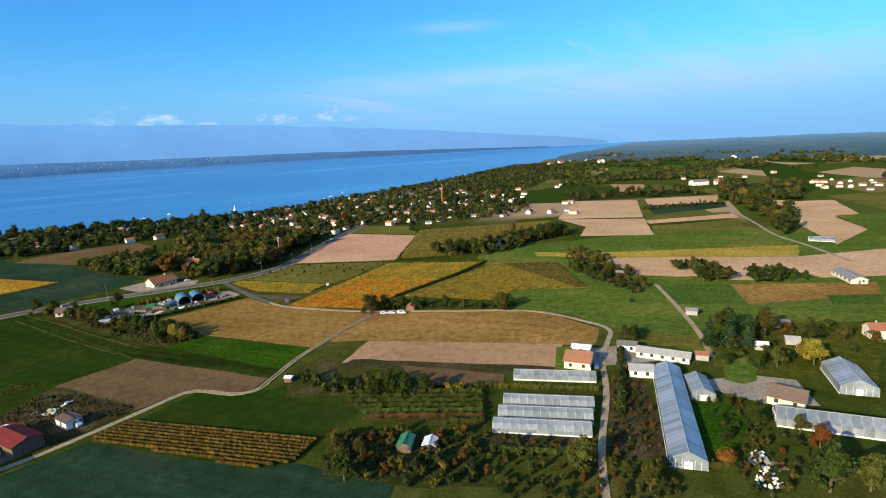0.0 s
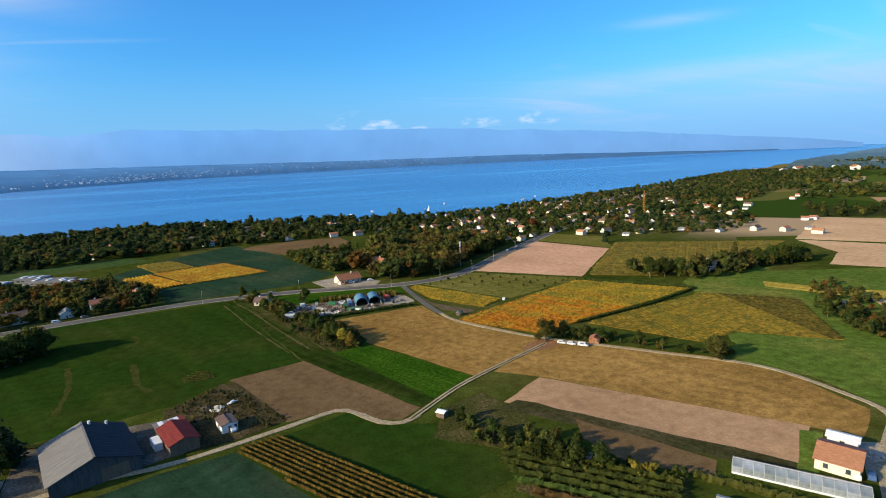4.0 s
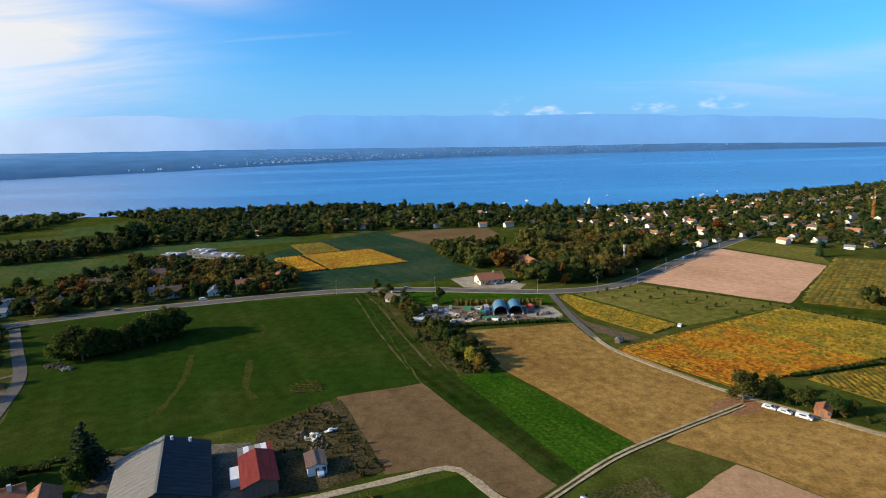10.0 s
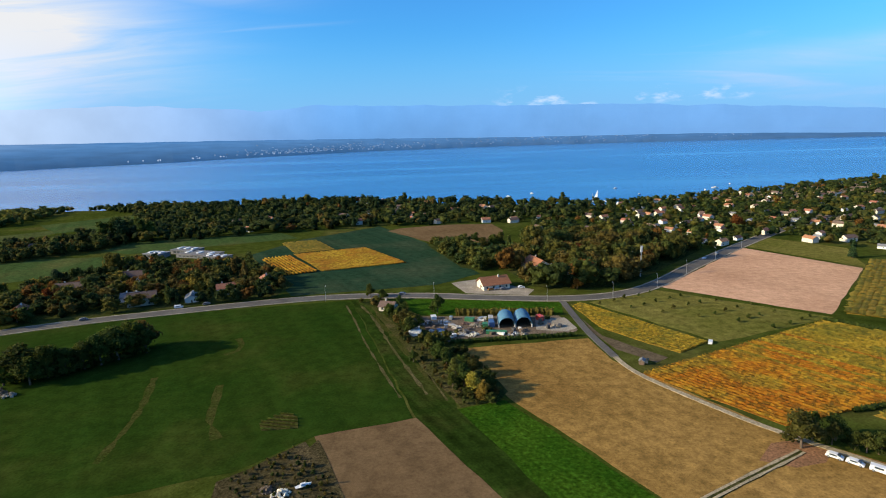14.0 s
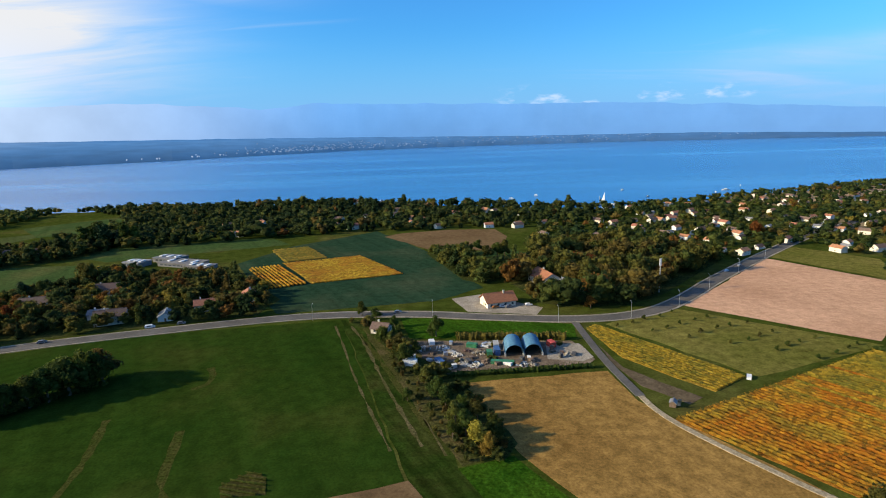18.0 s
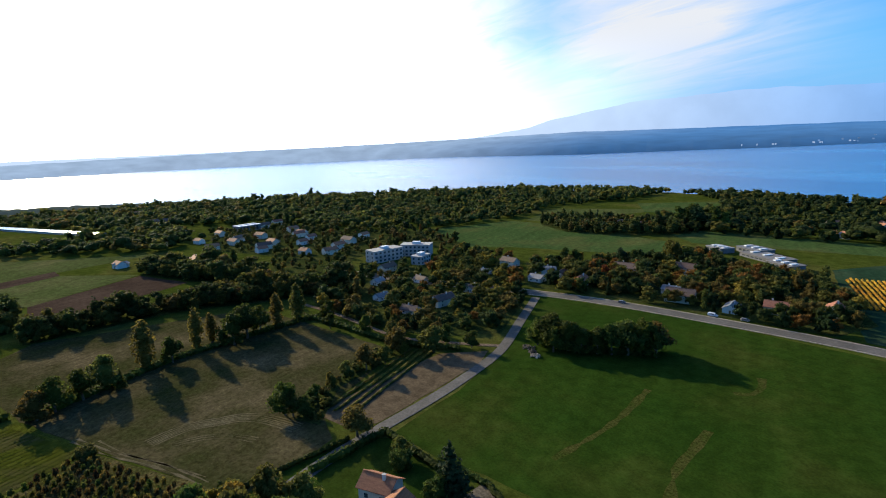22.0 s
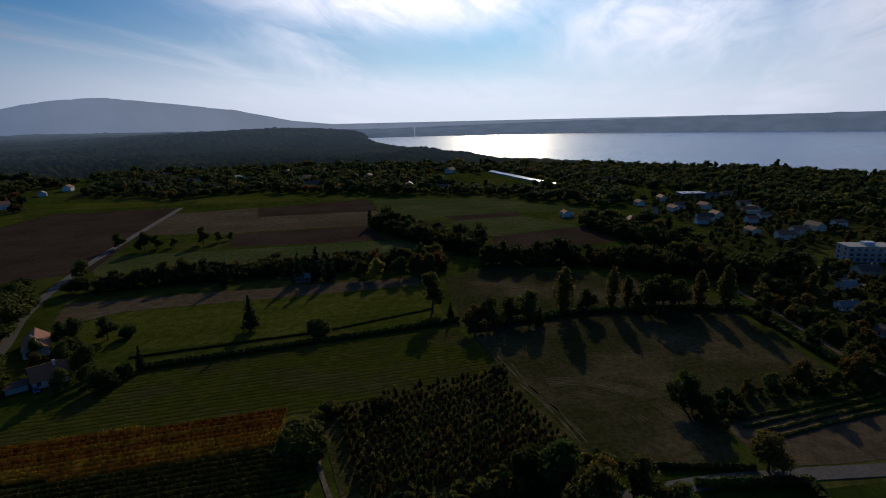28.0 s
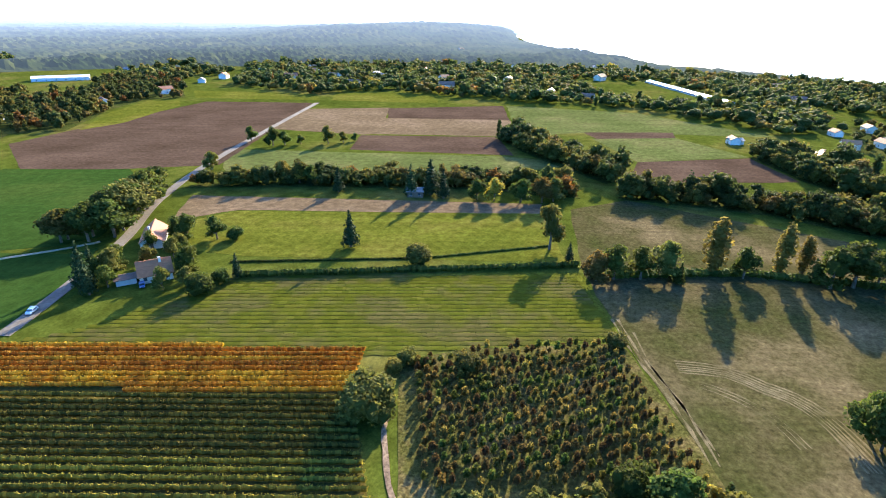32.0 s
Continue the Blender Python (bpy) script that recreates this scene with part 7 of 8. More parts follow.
# ---- vehicles ----
def car(x, y, deg, paint, label, van=False):
    top = thing("van" if van else "car", label, "vehicle", "parked vehicles")
    L, W, H = (4.5, 1.8, 1.7) if van else (3.9, 1.65, 1.4)
    bm = bmesh.new()
    prof = [(-L / 2, 0.3), (L / 2, 0.3), (L / 2, 0.75), (L * 0.34, 0.92), (L * (0.24 if van else 0.12), H), (-L * (0.48 if van else 0.34), H), (-L / 2, H * 0.6)]
    prism(bm, prof, -W / 2, W / 2)
    bmesh.ops.bevel(bm, geom=bm.edges[:], offset=0.07, segments=1, affect="EDGES")
    bmesh.ops.recalc_face_normals(bm, faces=bm.faces[:])
    part("body", bm, paint, top)
    part("windscreen", boxes((L * (0.25 if van else 0.13), L * 0.33, -W * 0.40, W * 0.40, 0.98, H * 0.96)), WINDOW, top)
    for s in (1, -1):
        part("side_window", boxes((-L * 0.28, L * 0.14, s * W / 2 - 0.02, s * W / 2 + 0.02, H * 0.64, H * 0.92)), WINDOW, top)
        part("headlight", boxes((L / 2 - 0.03, L / 2 + 0.03, s * W * 0.36 - 0.15, s * W * 0.36 + 0.15, 0.58, 0.74)), WHITE_METAL, top)
        for e in (1, -1):
            w = bmesh.new()
            cyl(w, (e * L * 0.31, s * (W / 2 - 0.18), 0.32), (e * L * 0.31, s * (W / 2 + 0.02), 0.32), 0.32, 0.32, 12)
            wh = part("wheel", w, BLACK, top)
            w = bmesh.new()
            cyl(w, (e * L * 0.31, s * (W / 2 + 0.021), 0.32), (e * L * 0.31, s * (W / 2 + 0.04), 0.32), 0.18, 0.18, 8)
            part("rim", w, STEEL, wh)
    top.matrix_basis = at(x, y, deg, 0.12)
    return top


GREY_PAINT = mat("grey_car_paint", (0.12, 0.12, 0.13), (0.15, 0.15, 0.16), 0.5, rough=0.3, spec=0.6)
for x, y, d, p, words, v in [(137.4, 232.9, -45, WHITE_METAL, "white car parked along the lane", False), (140.5, 229.8, -48, WHITE_METAL, "white car parked along the lane", False), (144.2, 226.2, -46, WHITE_METAL, "white pick-up van parked along the lane", True), (62.5, 403.5, 20, ORANGE_PAINT, "orange car before the roadside house", False),
                             (66.4, 404.5, 15, WHITE_METAL, "white car before the roadside house", False), (69.5, 403.8, 25, GREY_PAINT, "grey car before the roadside house", False), (80.4, 406, 0, WHITE_METAL, "white car on the gravel yard", False), (157.5, 114.5, 40, BLUE_PAINT, "blue car beside the barn", False), (154.5, 116, 40, WHITE_METAL, "white car beside the barn", False),
                             (164, 108, 60, ORANGE_PAINT, "orange loader van in the nursery", True), (-109, 386, 20, WHITE_METAL, "white van at the main road verge", True), (-96, 391, 18, GREY_PAINT, "dark car on the main road", False), (12, 399.5, -4, GREY_PAINT, "dark car on the main road", False), (-65, -27, 35, WHITE_METAL, "white car on the narrow lane", False),
                             (-154, -96, 30, WHITE_METAL, "white car on the far lane", False), (230, 478, 44, GREY_PAINT, "dark car on the main road", False), (-150, 369, 25, GREY_PAINT, "grey car on the main road", False), (215, 465, 44, WHITE_METAL, "white car on the main road", False), (0.5, 205, 110, WHITE_METAL, "white car beside the small hut", False), (-92, -15, 60, BLUE_PAINT, "blue car by the farmhouse", False)]:
    car(x, y, d, p, words, v)
crate("farm_cart", "small white farm trailer at the vineyard corner", "trailer", (3.0, 1.5, 0.9), WHITE_METAL, at(145, 314.5, -30))


def boat(x, y, deg, label, s=1.0, mast_h=0.0, z=None):
    top = thing("boat", label, "boat", "boats")
    bm = bmesh.new()
    rows = []
    for u, w in ((-1, 0.7), (-0.3, 1.0), (0.4, 0.8), (1, 0.05)):
        rows.append([bm.verts.new((u * 3, -w, 0.9 + 0.1 * u)), bm.verts.new((u * 2.7, 0, 0.05)), bm.verts.new((u * 3, w, 0.9 + 0.1 * u))])
    for a, b in zip(rows, rows[1:]):
        for k in (0, 1):
            bm.faces.new((a[k], b[k], b[k + 1], a[k + 1]))
        bm.faces.new((a[2], b[2], b[0], a[0]))
    bm.faces.new(rows[0])
    bmesh.ops.recalc_face_normals(bm, faces=bm.faces[:])
    part("hull", bm, WHITE_METAL, top)
    part("cabin", boxes((-1.0, 0.8, -0.5, 0.5, 0.85, 1.6)), WHITE_METAL, top)
    if mast_h:
        m = bmesh.new()
        cyl(m, (0.4, 0, 0.9), (0.4, 0, mast_h), 0.07, 0.05, 5)
        part("mast", m, WHITE_METAL, top)
        sl = bmesh.new()
        prism(sl, [(0.3, 1.6), (-2.4, 1.7), (0.3, mast_h)], -0.04, 0.04)
        part("sail", sl, WHITE_METAL, top)
    top.matrix_basis = at(x, y, deg, (lake_level(x, y) - 0.1) if z is None else z) @ Matrix.Diagonal((s, s, s, 1))


boat(-1, 227, 30, "small white boat laid up in the waste plot", 0.7, z=0.1)
for x, y, s, m in [(248, 840, 1.8, 9), (258, 836, 1.3, 0), (240, 832, 1.6, 8), (268, 850, 1.5, 0), (138, 935, 1.4, 0), (180, 968, 1.3, 0), (325, 1001, 1.5, 0), (470, 960, 1.8, 0), (440, 930, 1.6, 0), (330, 905, 1.3, 0), (520, 1010, 1.4, 0), (-60, 960, 1.2, 0)]:
    boat(x, y, random.uniform(0, 360), "small white boat on the blue lake" if not m else "white sailing boat on the blue lake", s, m)


# ---- mast, crane, lamps, poles, fountain ----
def mast():
    top = thing("mast", "slim pale antenna mast at the wood's edge", "mast")
    b = bmesh.new()
    cyl(b, (0, 0, -0.2), (0, 0, 19), 0.38, 0.22, 10)
    part("pole", b, CONCRETE, top)
    for z in (15.5, 17.6):
        for i in range(3):
            a = i * 2.094
            part("antenna", boxes((0.55 * math.cos(a) - 0.14, 0.55 * math.cos(a) + 0.14, 0.55 * math.sin(a) - 0.14, 0.55 * math.sin(a) + 0.14, z, z + 1.7)), WHITE_METAL, top)
        p = bmesh.new()
        cyl(p, (0, 0, z - 0.1), (0, 0, z), 0.7, 0.7, 12)
        part("platform", p, STEEL, top)
    top.matrix_basis = at(156, 424, 0)


mast()
CLEAR.append((157, 418, 7))


def crane():
    top = thing("tower_crane", "orange tower crane above the village", "crane")
    def lattice(p, q, w, n):
        bm = bmesh.new()
        p, q = Vector(p), Vector(q)
        d = (q - p).normalized()
        u = d.orthogonal().normalized() * w
        v = d.cross(u)
        for s in (u + v, u - v, -u + v, -u - v):
            cyl(bm, p + s, q + s, 0.12, 0.12, 4)
        for i in range(n):
            a, b = p + (q - p) * i / n, p + (q - p) * (i + 1) / n
            cyl(bm, a + u + v, b + u - v, 0.07, 0.07, 3)
            cyl(bm, a - u - v, b - u + v, 0.07, 0.07, 3)
            cyl(bm, a + u + v, b - u + v, 0.07, 0.07, 3)
        return bm
    part("tower", lattice((0, 0, 0), (0, 0, 26), 0.8, 14), ORANGE_PAINT, top)
    part("jib", lattice((-8, 0, 26), (26, 0, 26), 0.6, 18), ORANGE_PAINT, top)
    part("top_mast", lattice((0, 0, 26), (0, 0, 31), 0.4, 4), ORANGE_PAINT, top)
    part("counterweight", boxes((-8, -5.5, -0.9, 0.9, 23.6, 25.8)), CONCRETE, top)
    part("cab", boxes((0.9, 2.4, -0.7, 0.7, 23.4, 25.2)), WHITE_METAL, top)
    top.matrix_basis = at(482, 623, 35)


crane()


def lamp_post(x, y, deg):
    top = thing("street_lamp", "slim grey street lamp on the main road", "lamp", "street lamps")
    b = bmesh.new()
    cyl(b, (0, 0, -0.1), (0, 0, 8), 0.09, 0.06, 6)
    part("pole", b, STEEL, top)
    b = bmesh.new()
    cyl(b, (0, 0, 8), (1.4, 0, 8.3), 0.05, 0.04, 5)
    part("arm", b, STEEL, top)
    part("head", boxes((1.2, 1.9, -0.15, 0.15, 8.22, 8.36)), WHITE_METAL, top)
    top.matrix_basis = at(x, y, deg)


for x, y in [(90, 378), (126, 382), (156, 398), (186, 428), (222, 464), (258, 497), (30, 392), (-30, 391)]:
    lamp_post(x, y, 90)


def fountain():
    V, F = [], []
    rng = np.random.default_rng(2)
    n = 10
    for i in range(9):
        z, r = i * 9.5, 2 + 7 * (i / 8) * (1 - 0.55 * (i / 8))
        V += [(r * math.cos(a) * rng.uniform(0.8, 1.2) + i * 0.8, r * math.sin(a) * rng.uniform(0.8, 1.2), z) for a in np.arange(n) * 2 * math.pi / n]
    F = [(i * n + k, i * n + (k + 1) % n, (i + 1) * n + (k + 1) % n, (i + 1) * n + k) for i in range(8) for k in range(n)] + [tuple(range(8 * n, 9 * n))]
    # spray made to glow: its hazy white is painted in as emission
    ob = new("water_jet", py_mesh("water_jet", V, F, [haze_mat("hazy_spray", (0.7, 0.8, 0.95), (0.8, 0.9, 1.0), 0.02, 0, 80, 1.0, 0.1, (1.3, 1.35, 1.4))]))
    x, y = polar(107.5, 3900)
    ob.location = (x, y, lake_level(x, y))
    tagged(ob, "tall white water jet on the lake", "fountain")


fountain()


# ---- white blocks of the far towns ----
def far_block(a, d, w, h, z):
    top = thing("apartment_building", "tiny white block of the hazy far town", "apartments", "far town blocks")
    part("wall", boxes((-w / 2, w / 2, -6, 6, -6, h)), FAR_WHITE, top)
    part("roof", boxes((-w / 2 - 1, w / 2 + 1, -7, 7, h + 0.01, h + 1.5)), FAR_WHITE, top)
    x, y = polar(a, d)
    top.matrix_basis = at(x, y, a, z)


# pale haze painted in as emission on the blocks' walls and roofs
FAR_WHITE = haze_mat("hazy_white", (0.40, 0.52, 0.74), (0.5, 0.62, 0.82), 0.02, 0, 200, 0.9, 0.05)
rng_t = random.Random(8)
for a, w, h in [(9.6, 46, 15), (10.3, 40, 16), (11.0, 30, 13), (8.8, 34, 14), (16.4, 26, 13), (17.0, 30, 14), (15.6, 18, 10), (18.1, 16, 10), (19.5, 14, 9), (13.4, 16, 9), (22, 16, 9), (7, 16, 8), (24.5, 18, 8)] + [(rng_t.uniform(-20, 30), rng_t.uniform(7, 14), rng_t.uniform(5, 8)) for _ in range(34)]:
    d0 = table(SHORE_D, a)
    x, y = polar(a, d0 + 60)
    u = (60 + rng_t.uniform(0, 60)) / (4800 - d0)
    far_block(a, d0 + 90, w * 0.6, h * 0.7, lake_level(x, y) + 14)

# the small pale houses of the towns along the far shore
def far_town():
    V, F = [], []
    for _ in range(420):
        a = rng_t.choice((rng_t.gauss(12, 4), rng_t.gauss(-8, 9), rng_t.uniform(-30, 20)))
        d0 = table(SHORE_D, a)
        d = d0 + 25 + abs(rng_t.gauss(0, 150))
        x, y = polar(a, d)
        u = (d - d0) / (4800 - d0)
        z = lake_level(x, y) + 9 + (85 + 4800 * math.tan(radians(table(LAND_EL, a))) - lake_level(x, y) - 9) * u ** 0.8
        w, h, e = rng_t.uniform(3, 8), rng_t.uniform(2.5, 5), rng_t.uniform(0, 6)
        b = len(V)
        for k in (0, 1):
            V += [(x + w * math.cos(e + q * 1.571), y + w * math.sin(e + q * 1.571), z + (h if k else -4)) for q in range(4)]
        F += [(b, b + 1, b + 5, b + 4), (b + 1, b + 2, b + 6, b + 5), (b + 2, b + 3, b + 7, b + 6), (b + 3, b, b + 4, b + 7), (b + 4, b + 5, b + 6, b + 7)]
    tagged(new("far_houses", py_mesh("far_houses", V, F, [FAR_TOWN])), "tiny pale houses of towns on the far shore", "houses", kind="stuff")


# these walls glow too: haze put in as emission, no lit windows
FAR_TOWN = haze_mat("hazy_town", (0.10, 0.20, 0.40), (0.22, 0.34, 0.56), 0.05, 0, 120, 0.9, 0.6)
far_town()

# small stuff lying about in the storage yard
for _i in range(64):
    _x, _y = random.uniform(26, 90), random.uniform(329, 356)
    if not inside(_x, _y, [(24, 356), (56, 355), (56, 347), (90, 352), (92, 334), (40, 327), (26, 331)]) or inside(_x, _y, [(59, 338), (77, 338), (77, 354), (59, 354)]):
        continue
    _n = _i % 4
    crate(("pallet_stack", "crate", "drum_stack", "plank_stack")[_n], ("weathered stack of wooden pallets", "pale steel crate of scrap", "row of coloured drums under cover", "stack of planks and beams")[_n], ("pallets", "crate", "drums", "planks")[_n],
          (random.uniform(1.2, 3.5), random.uniform(1.0, 1.8), random.uniform(0.5, 1.5)), random.choice((WOOD_DARK, BARK, CONCRETE, TILE_BROWN, WALL_WHITE, STEEL, SHEET_WALL, ROUGH)), at(_x, _y, random.uniform(0, 180), 0.2), ribs=0)


# a low white hall among the southern woods
gabled("hall", "long low white hall among the southern woods", "hall", 62, 20, 4, 6, WHITE_METAL, WHITE_METAL, at(-380, -632, 60), 6, chimney=False)

# a white farm hall and garden huts on the eastern fields
gabled("hall", "large white farm hall in the east", "hall", 26, 16, 6, 9, WALL_WHITE, TILE_GREY, at(878, 440, 60), 4, chimney=False)
gabled("house", "white house beside the farm hall", "house", 14, 10, 5, 8, WALL_WHITE, TILE_RED, at(900, 418, 20), 2)
for _x, _y in [(302, 206), (284, 190), (272, 176), (296, 222)]:
    gabled("hut", "small dark garden hut among the shrubs", "hut", 4.5, 3, 2.0, 2.6, WOOD_DARK, TILE_GREY, at(_x, _y, 35), 1, chimney=False, over=0.3)
    CLEAR.append((_x, _y, 5))
CLEAR += [(878, 440, 22), (900, 418, 14)]

# ---- woods ----
CLEARING = [(-448, 743), (-380, 822), (-318, 717), (-382, 676)]
NW_FIELD = [(-429, 534), (-485, 627), (-376, 720), (-401, 544)]
wood("dark green shore woodland with tall trees", [(-1150, 60), (-1030, 330), (-890, 560), (-760, 800), (-515, 915), (-480, 760), (-500, 640), (-450, 530), (-450, 420), (-520, 330), (-620, 300), (-700, 180), (-850, 80)], 11.5, 6, 16, GREENS, 1, (CLEARING, NW_FIELD), (5, 5, 4, 2.0, 1.5, 5), level=2)
wood("dense shore woodland beyond the fields", [(-515, 915), (-140, 935), (60, 870), (232, 800), (240, 700), (104, 664), (88, 658), (40, 661), (0, 649), (-30, 662), (-100, 640), (-230, 600), (-290, 575), (-330, 620), (-330, 700), (-380, 830)], 11, 6, 15, {"green": 6, "moss": 2, "olive": 0.8, "dark": 2.2, "bronze": 0.3, "orange": 0.1}, 2, (CLEARING,), (4, 4, 5, 1.6, 3, 4), level=2)
wood("band of dark trees before the clearing", [(-412, 545), (-390, 522), (-338, 510), (-306, 524), (-275, 552), (-256, 582), (-270, 604), (-324, 606), (-377, 592), (-404, 572)], 7.5, 7, 13, {"green": 5, "moss": 3, "olive": 2, "dark": 1, "bronze": 1.2}, 3, kinds=(6, 6, 4, 0.8, 0.8, 6), level=1)
wood("green trees and gardens among the village houses", [(110, 660), (240, 700), (232, 800), (400, 870), (627, 970), (870, 1070), (1300, 1290), (1500, 1180), (900, 780), (640, 640), (520, 480), (440, 446), (335, 490), (305, 548), (245, 505), (200, 478), (160, 520)], 10.4, 3.5, 10.5, {"green": 6, "moss": 3, "olive": 1.4, "dark": 2.0, "bronze": 0.6, "orange": 0.3, "yellow": 0.2}, 4, kinds=(5, 5, 4, 0.8, 1.6, 5), level=2)
wood("mixed autumn wood beside the main road", [(86, 410), (100, 402), (130, 402), (155, 418), (190, 456), (228, 498), (205, 535), (150, 560), (112, 570), (99, 540), (102, 515), (98, 490), (84, 496), (70, 468), (80, 440)], 9.5, 10, 18, {"green": 1.6, "moss": 2.5, "olive": 4, "bronze": 3, "yellow": 0.5, "orange": 0.8}, 5)
wood("rounded copse at the crop field's edge", [(22, 548), (48, 462), (62, 450), (72, 462), (52, 548)], 7.5, 8, 13, {"green": 3, "moss": 3, "olive": 3, "bronze": 1.2, "yellow": 0.4}, 6)
wood("dense garden trees along the main road", [(-205, 352), (-155, 374), (-100, 390), (-62, 402), (-58, 430), (-72, 448), (-108, 495), (-130, 486), (-165, 488), (-196, 520), (-212, 470), (-235, 420), (-262, 395)], 7.5, 6, 12, {"green": 4, "moss": 1.5, "olive": 2, "dark": 1.2, "bronze": 2.2, "orange": 1.7, "yellow": 0.7}, 7)
wood("scrub and small trees in the garden strip", [(-6, 388), (8, 372), (22, 346), (38, 322), (42, 312), (36, 306), (22, 330), (6, 362), (-10, 386)], 5.0, 2, 7.5, {"green": 3, "moss": 2, "olive": 2.5, "bronze": 1.5}, 53, ([(2, 366), (2, 378), (13, 378), (13, 366)], [(16, 330), (16, 342), (27, 342), (27, 330)]), level=1)
wood("garden trees of the village by the side road", [(-152, 290), (-186, 332), (-205, 345), (-262, 392), (-330, 392), (-338, 372), (-300, 330), (-318, 300), (-300, 240), (-245, 232), (-200, 244), (-165, 262)], 8, 4.5, 11.5, {"green": 3.5, "moss": 2, "olive": 2, "dark": 0.9, "bronze": 2.6, "orange": 0.9, "yellow": 0.9}, 8)
wood("trees and gardens round the old village", [(-340, 395), (-440, 420), (-520, 330), (-620, 300), (-590, 220), (-470, 215), (-410, 250), (-350, 230), (-318, 270), (-360, 300), (-375, 350)], 11, 4, 9.5, {"green": 3.5, "moss": 2.5, "olive": 2.2, "bronze": 1.4, "yellow": 0.4, "orange": 0.5}, 9, level=1)
wood("bushy hedgerow over the brown strip", [(-170, -98), (-180, -100), (-226, -42), (-268, 30), (-275, 72), (-262, 80), (-250, 32), (-208, -42)], 4.4, 3.5, 14, {"green": 3, "moss": 3, "olive": 3, "bronze": 1.2, "yellow": 0.5, "orange": 0.3}, 10, (), (5, 5, 2, 0, 1.2, 5))
wood("broad hedgerow of tall trees behind the meadow", [(-272, 96), (-284, 96), (-304, 160), (-300, 240), (-278, 262), (-268, 240), (-286, 165)], 5.5, 7, 17, {"green": 3, "moss": 3, "olive": 3, "bronze": 1.2}, 11)
wood("grove of tall trees between ploughed strips", [(-388, -8), (-372, -18), (-330, 30), (-296, 84), (-310, 94), (-345, 50)], 6, 8, 17, GREENS, 12)
wood("grove of trees before the old village", [(-436, 158), (-410, 150), (-360, 180), (-330, 212), (-345, 230), (-400, 205)], 6, 8, 16, GREENS, 13)
FAR_FIELDS = ([(-456, -895), (-519, -1007), (-599, -938), (-660, -858), (-571, -714), (-461, -664), (-366, -762), (-417, -883)], [(-674, -1044), (-793, -1234), (-924, -1184), (-757, -945)], [(-835, -40), (-690, 130), (-610, 60), (-640, -10), (-780, -110)],
              [(-377, -368), (-413, -417), (-473, -286), (-440, -251)], [(-446, -241), (-496, -279), (-522, -217), (-540, -167), (-494, -140)], [(-335, -590), (-343, -640), (-420, -670), (-440, -600), (-380, -570)])
wood("dark green woodland with scattered villas", [(-545, -110), (-575, 50), (-500, 175), (-560, 215), (-700, 180), (-850, 80), (-1150, 60), (-1230, -50), (-1500, -330), (-1420, -800), (-900, -860), (-540, -480), (-470, -420), (-470, -290), (-540, -230)], 13, 6, 17, {"green": 5, "moss": 3.5, "olive": 2, "bronze": 1.2, "orange": 0.25, "yellow": 0.1}, 14, FAR_FIELDS, (6, 6, 3, 0.6, 1.2, 6), level=2)
wood("far woods between southern fields", [(-60, -620), (-250, -560), (-330, -500), (-420, -470), (-560, -500), (-900, -860), (-1100, -1050), (-700, -1350), (100, -1100)], 17, 7, 17, GREENS, 16, FAR_FIELDS, level=2, clump=0.02, floor=False)
wood("mixed trees behind the light green strip", [(-185, -318), (-212, -296), (-284, -362), (-340, -396), (-372, -376), (-492, -554), (-433, -617), (-332, -492), (-245, -466)], 9, 5, 14, {"green": 4, "moss": 3, "olive": 2, "bronze": 1.5, "orange": 0.5}, 45, FAR_FIELDS, level=1)
wood("woodland edge beyond the ploughed field", [(-60, -290), (-130, -262), (-165, -292), (-185, -318), (-245, -466), (-300, -540), (-60, -480)], 11, 8, 15, {"green": 4, "moss": 3, "olive": 2.5, "bronze": 1.2, "orange": 0.3}, 15, level=1)
wood("tall tree band between the eastern fields", [(888, 411), (922, 402), (555, 189), (495, 163), (465, 167), (528, 195), (632, 269), (692, 316)], 11, 9, 18, GREENS, 17, level=1)
wood("dark tree mass behind the pale field", [(837, 337), (953, 316), (704, 233), (730, 283)], 11, 9, 17, GREENS, 46, level=2)
wood("overgrown gardens with huts between the fields", [(303, 250), (333, 258), (323, 229), (287, 180), (265, 156), (254, 158), (262, 194), (271, 217)], 5.5, 2.2, 6.5, {"green": 3, "moss": 2.5, "olive": 3, "bronze": 2.5, "orange": 0.5}, 47, level=1, floor=False)
wood("rounded copse before the pale field", [(331, 172), (309, 134), (300, 138), (318, 172)], 5, 6, 12, {"green": 4, "moss": 2, "olive": 2, "bronze": 1}, 48, level=1, floor=False)
wood("small copse at the eastern lane", [(312, 126), (322, 128), (332, 114), (322, 110)], 4.5, 7, 13, {"green": 4, "moss": 2, "olive": 1}, 49, level=1, floor=False)
wood("hedge between the pale strips", [(569, 352), (617, 327), (650, 300), (646, 294), (613, 320), (565, 346)], 5, 3, 7, GREENS, 50, level=1)
wood("trees and gardens between the vineyards", [(246, 336), (272, 334), (276, 318), (290, 312), (336, 340), (392, 318), (386, 308), (332, 306), (287, 297), (270, 304), (262, 326)], 6.5, 4, 13, {"green": 4, "moss": 3, "olive": 2, "bronze": 0.6}, 51, level=1, floor=False)
wood("belt of trees before the far village", [(913, 643), (1001, 472), (1196, 564), (1175, 735)], 12, 7, 15, GREENS, 52, level=2)
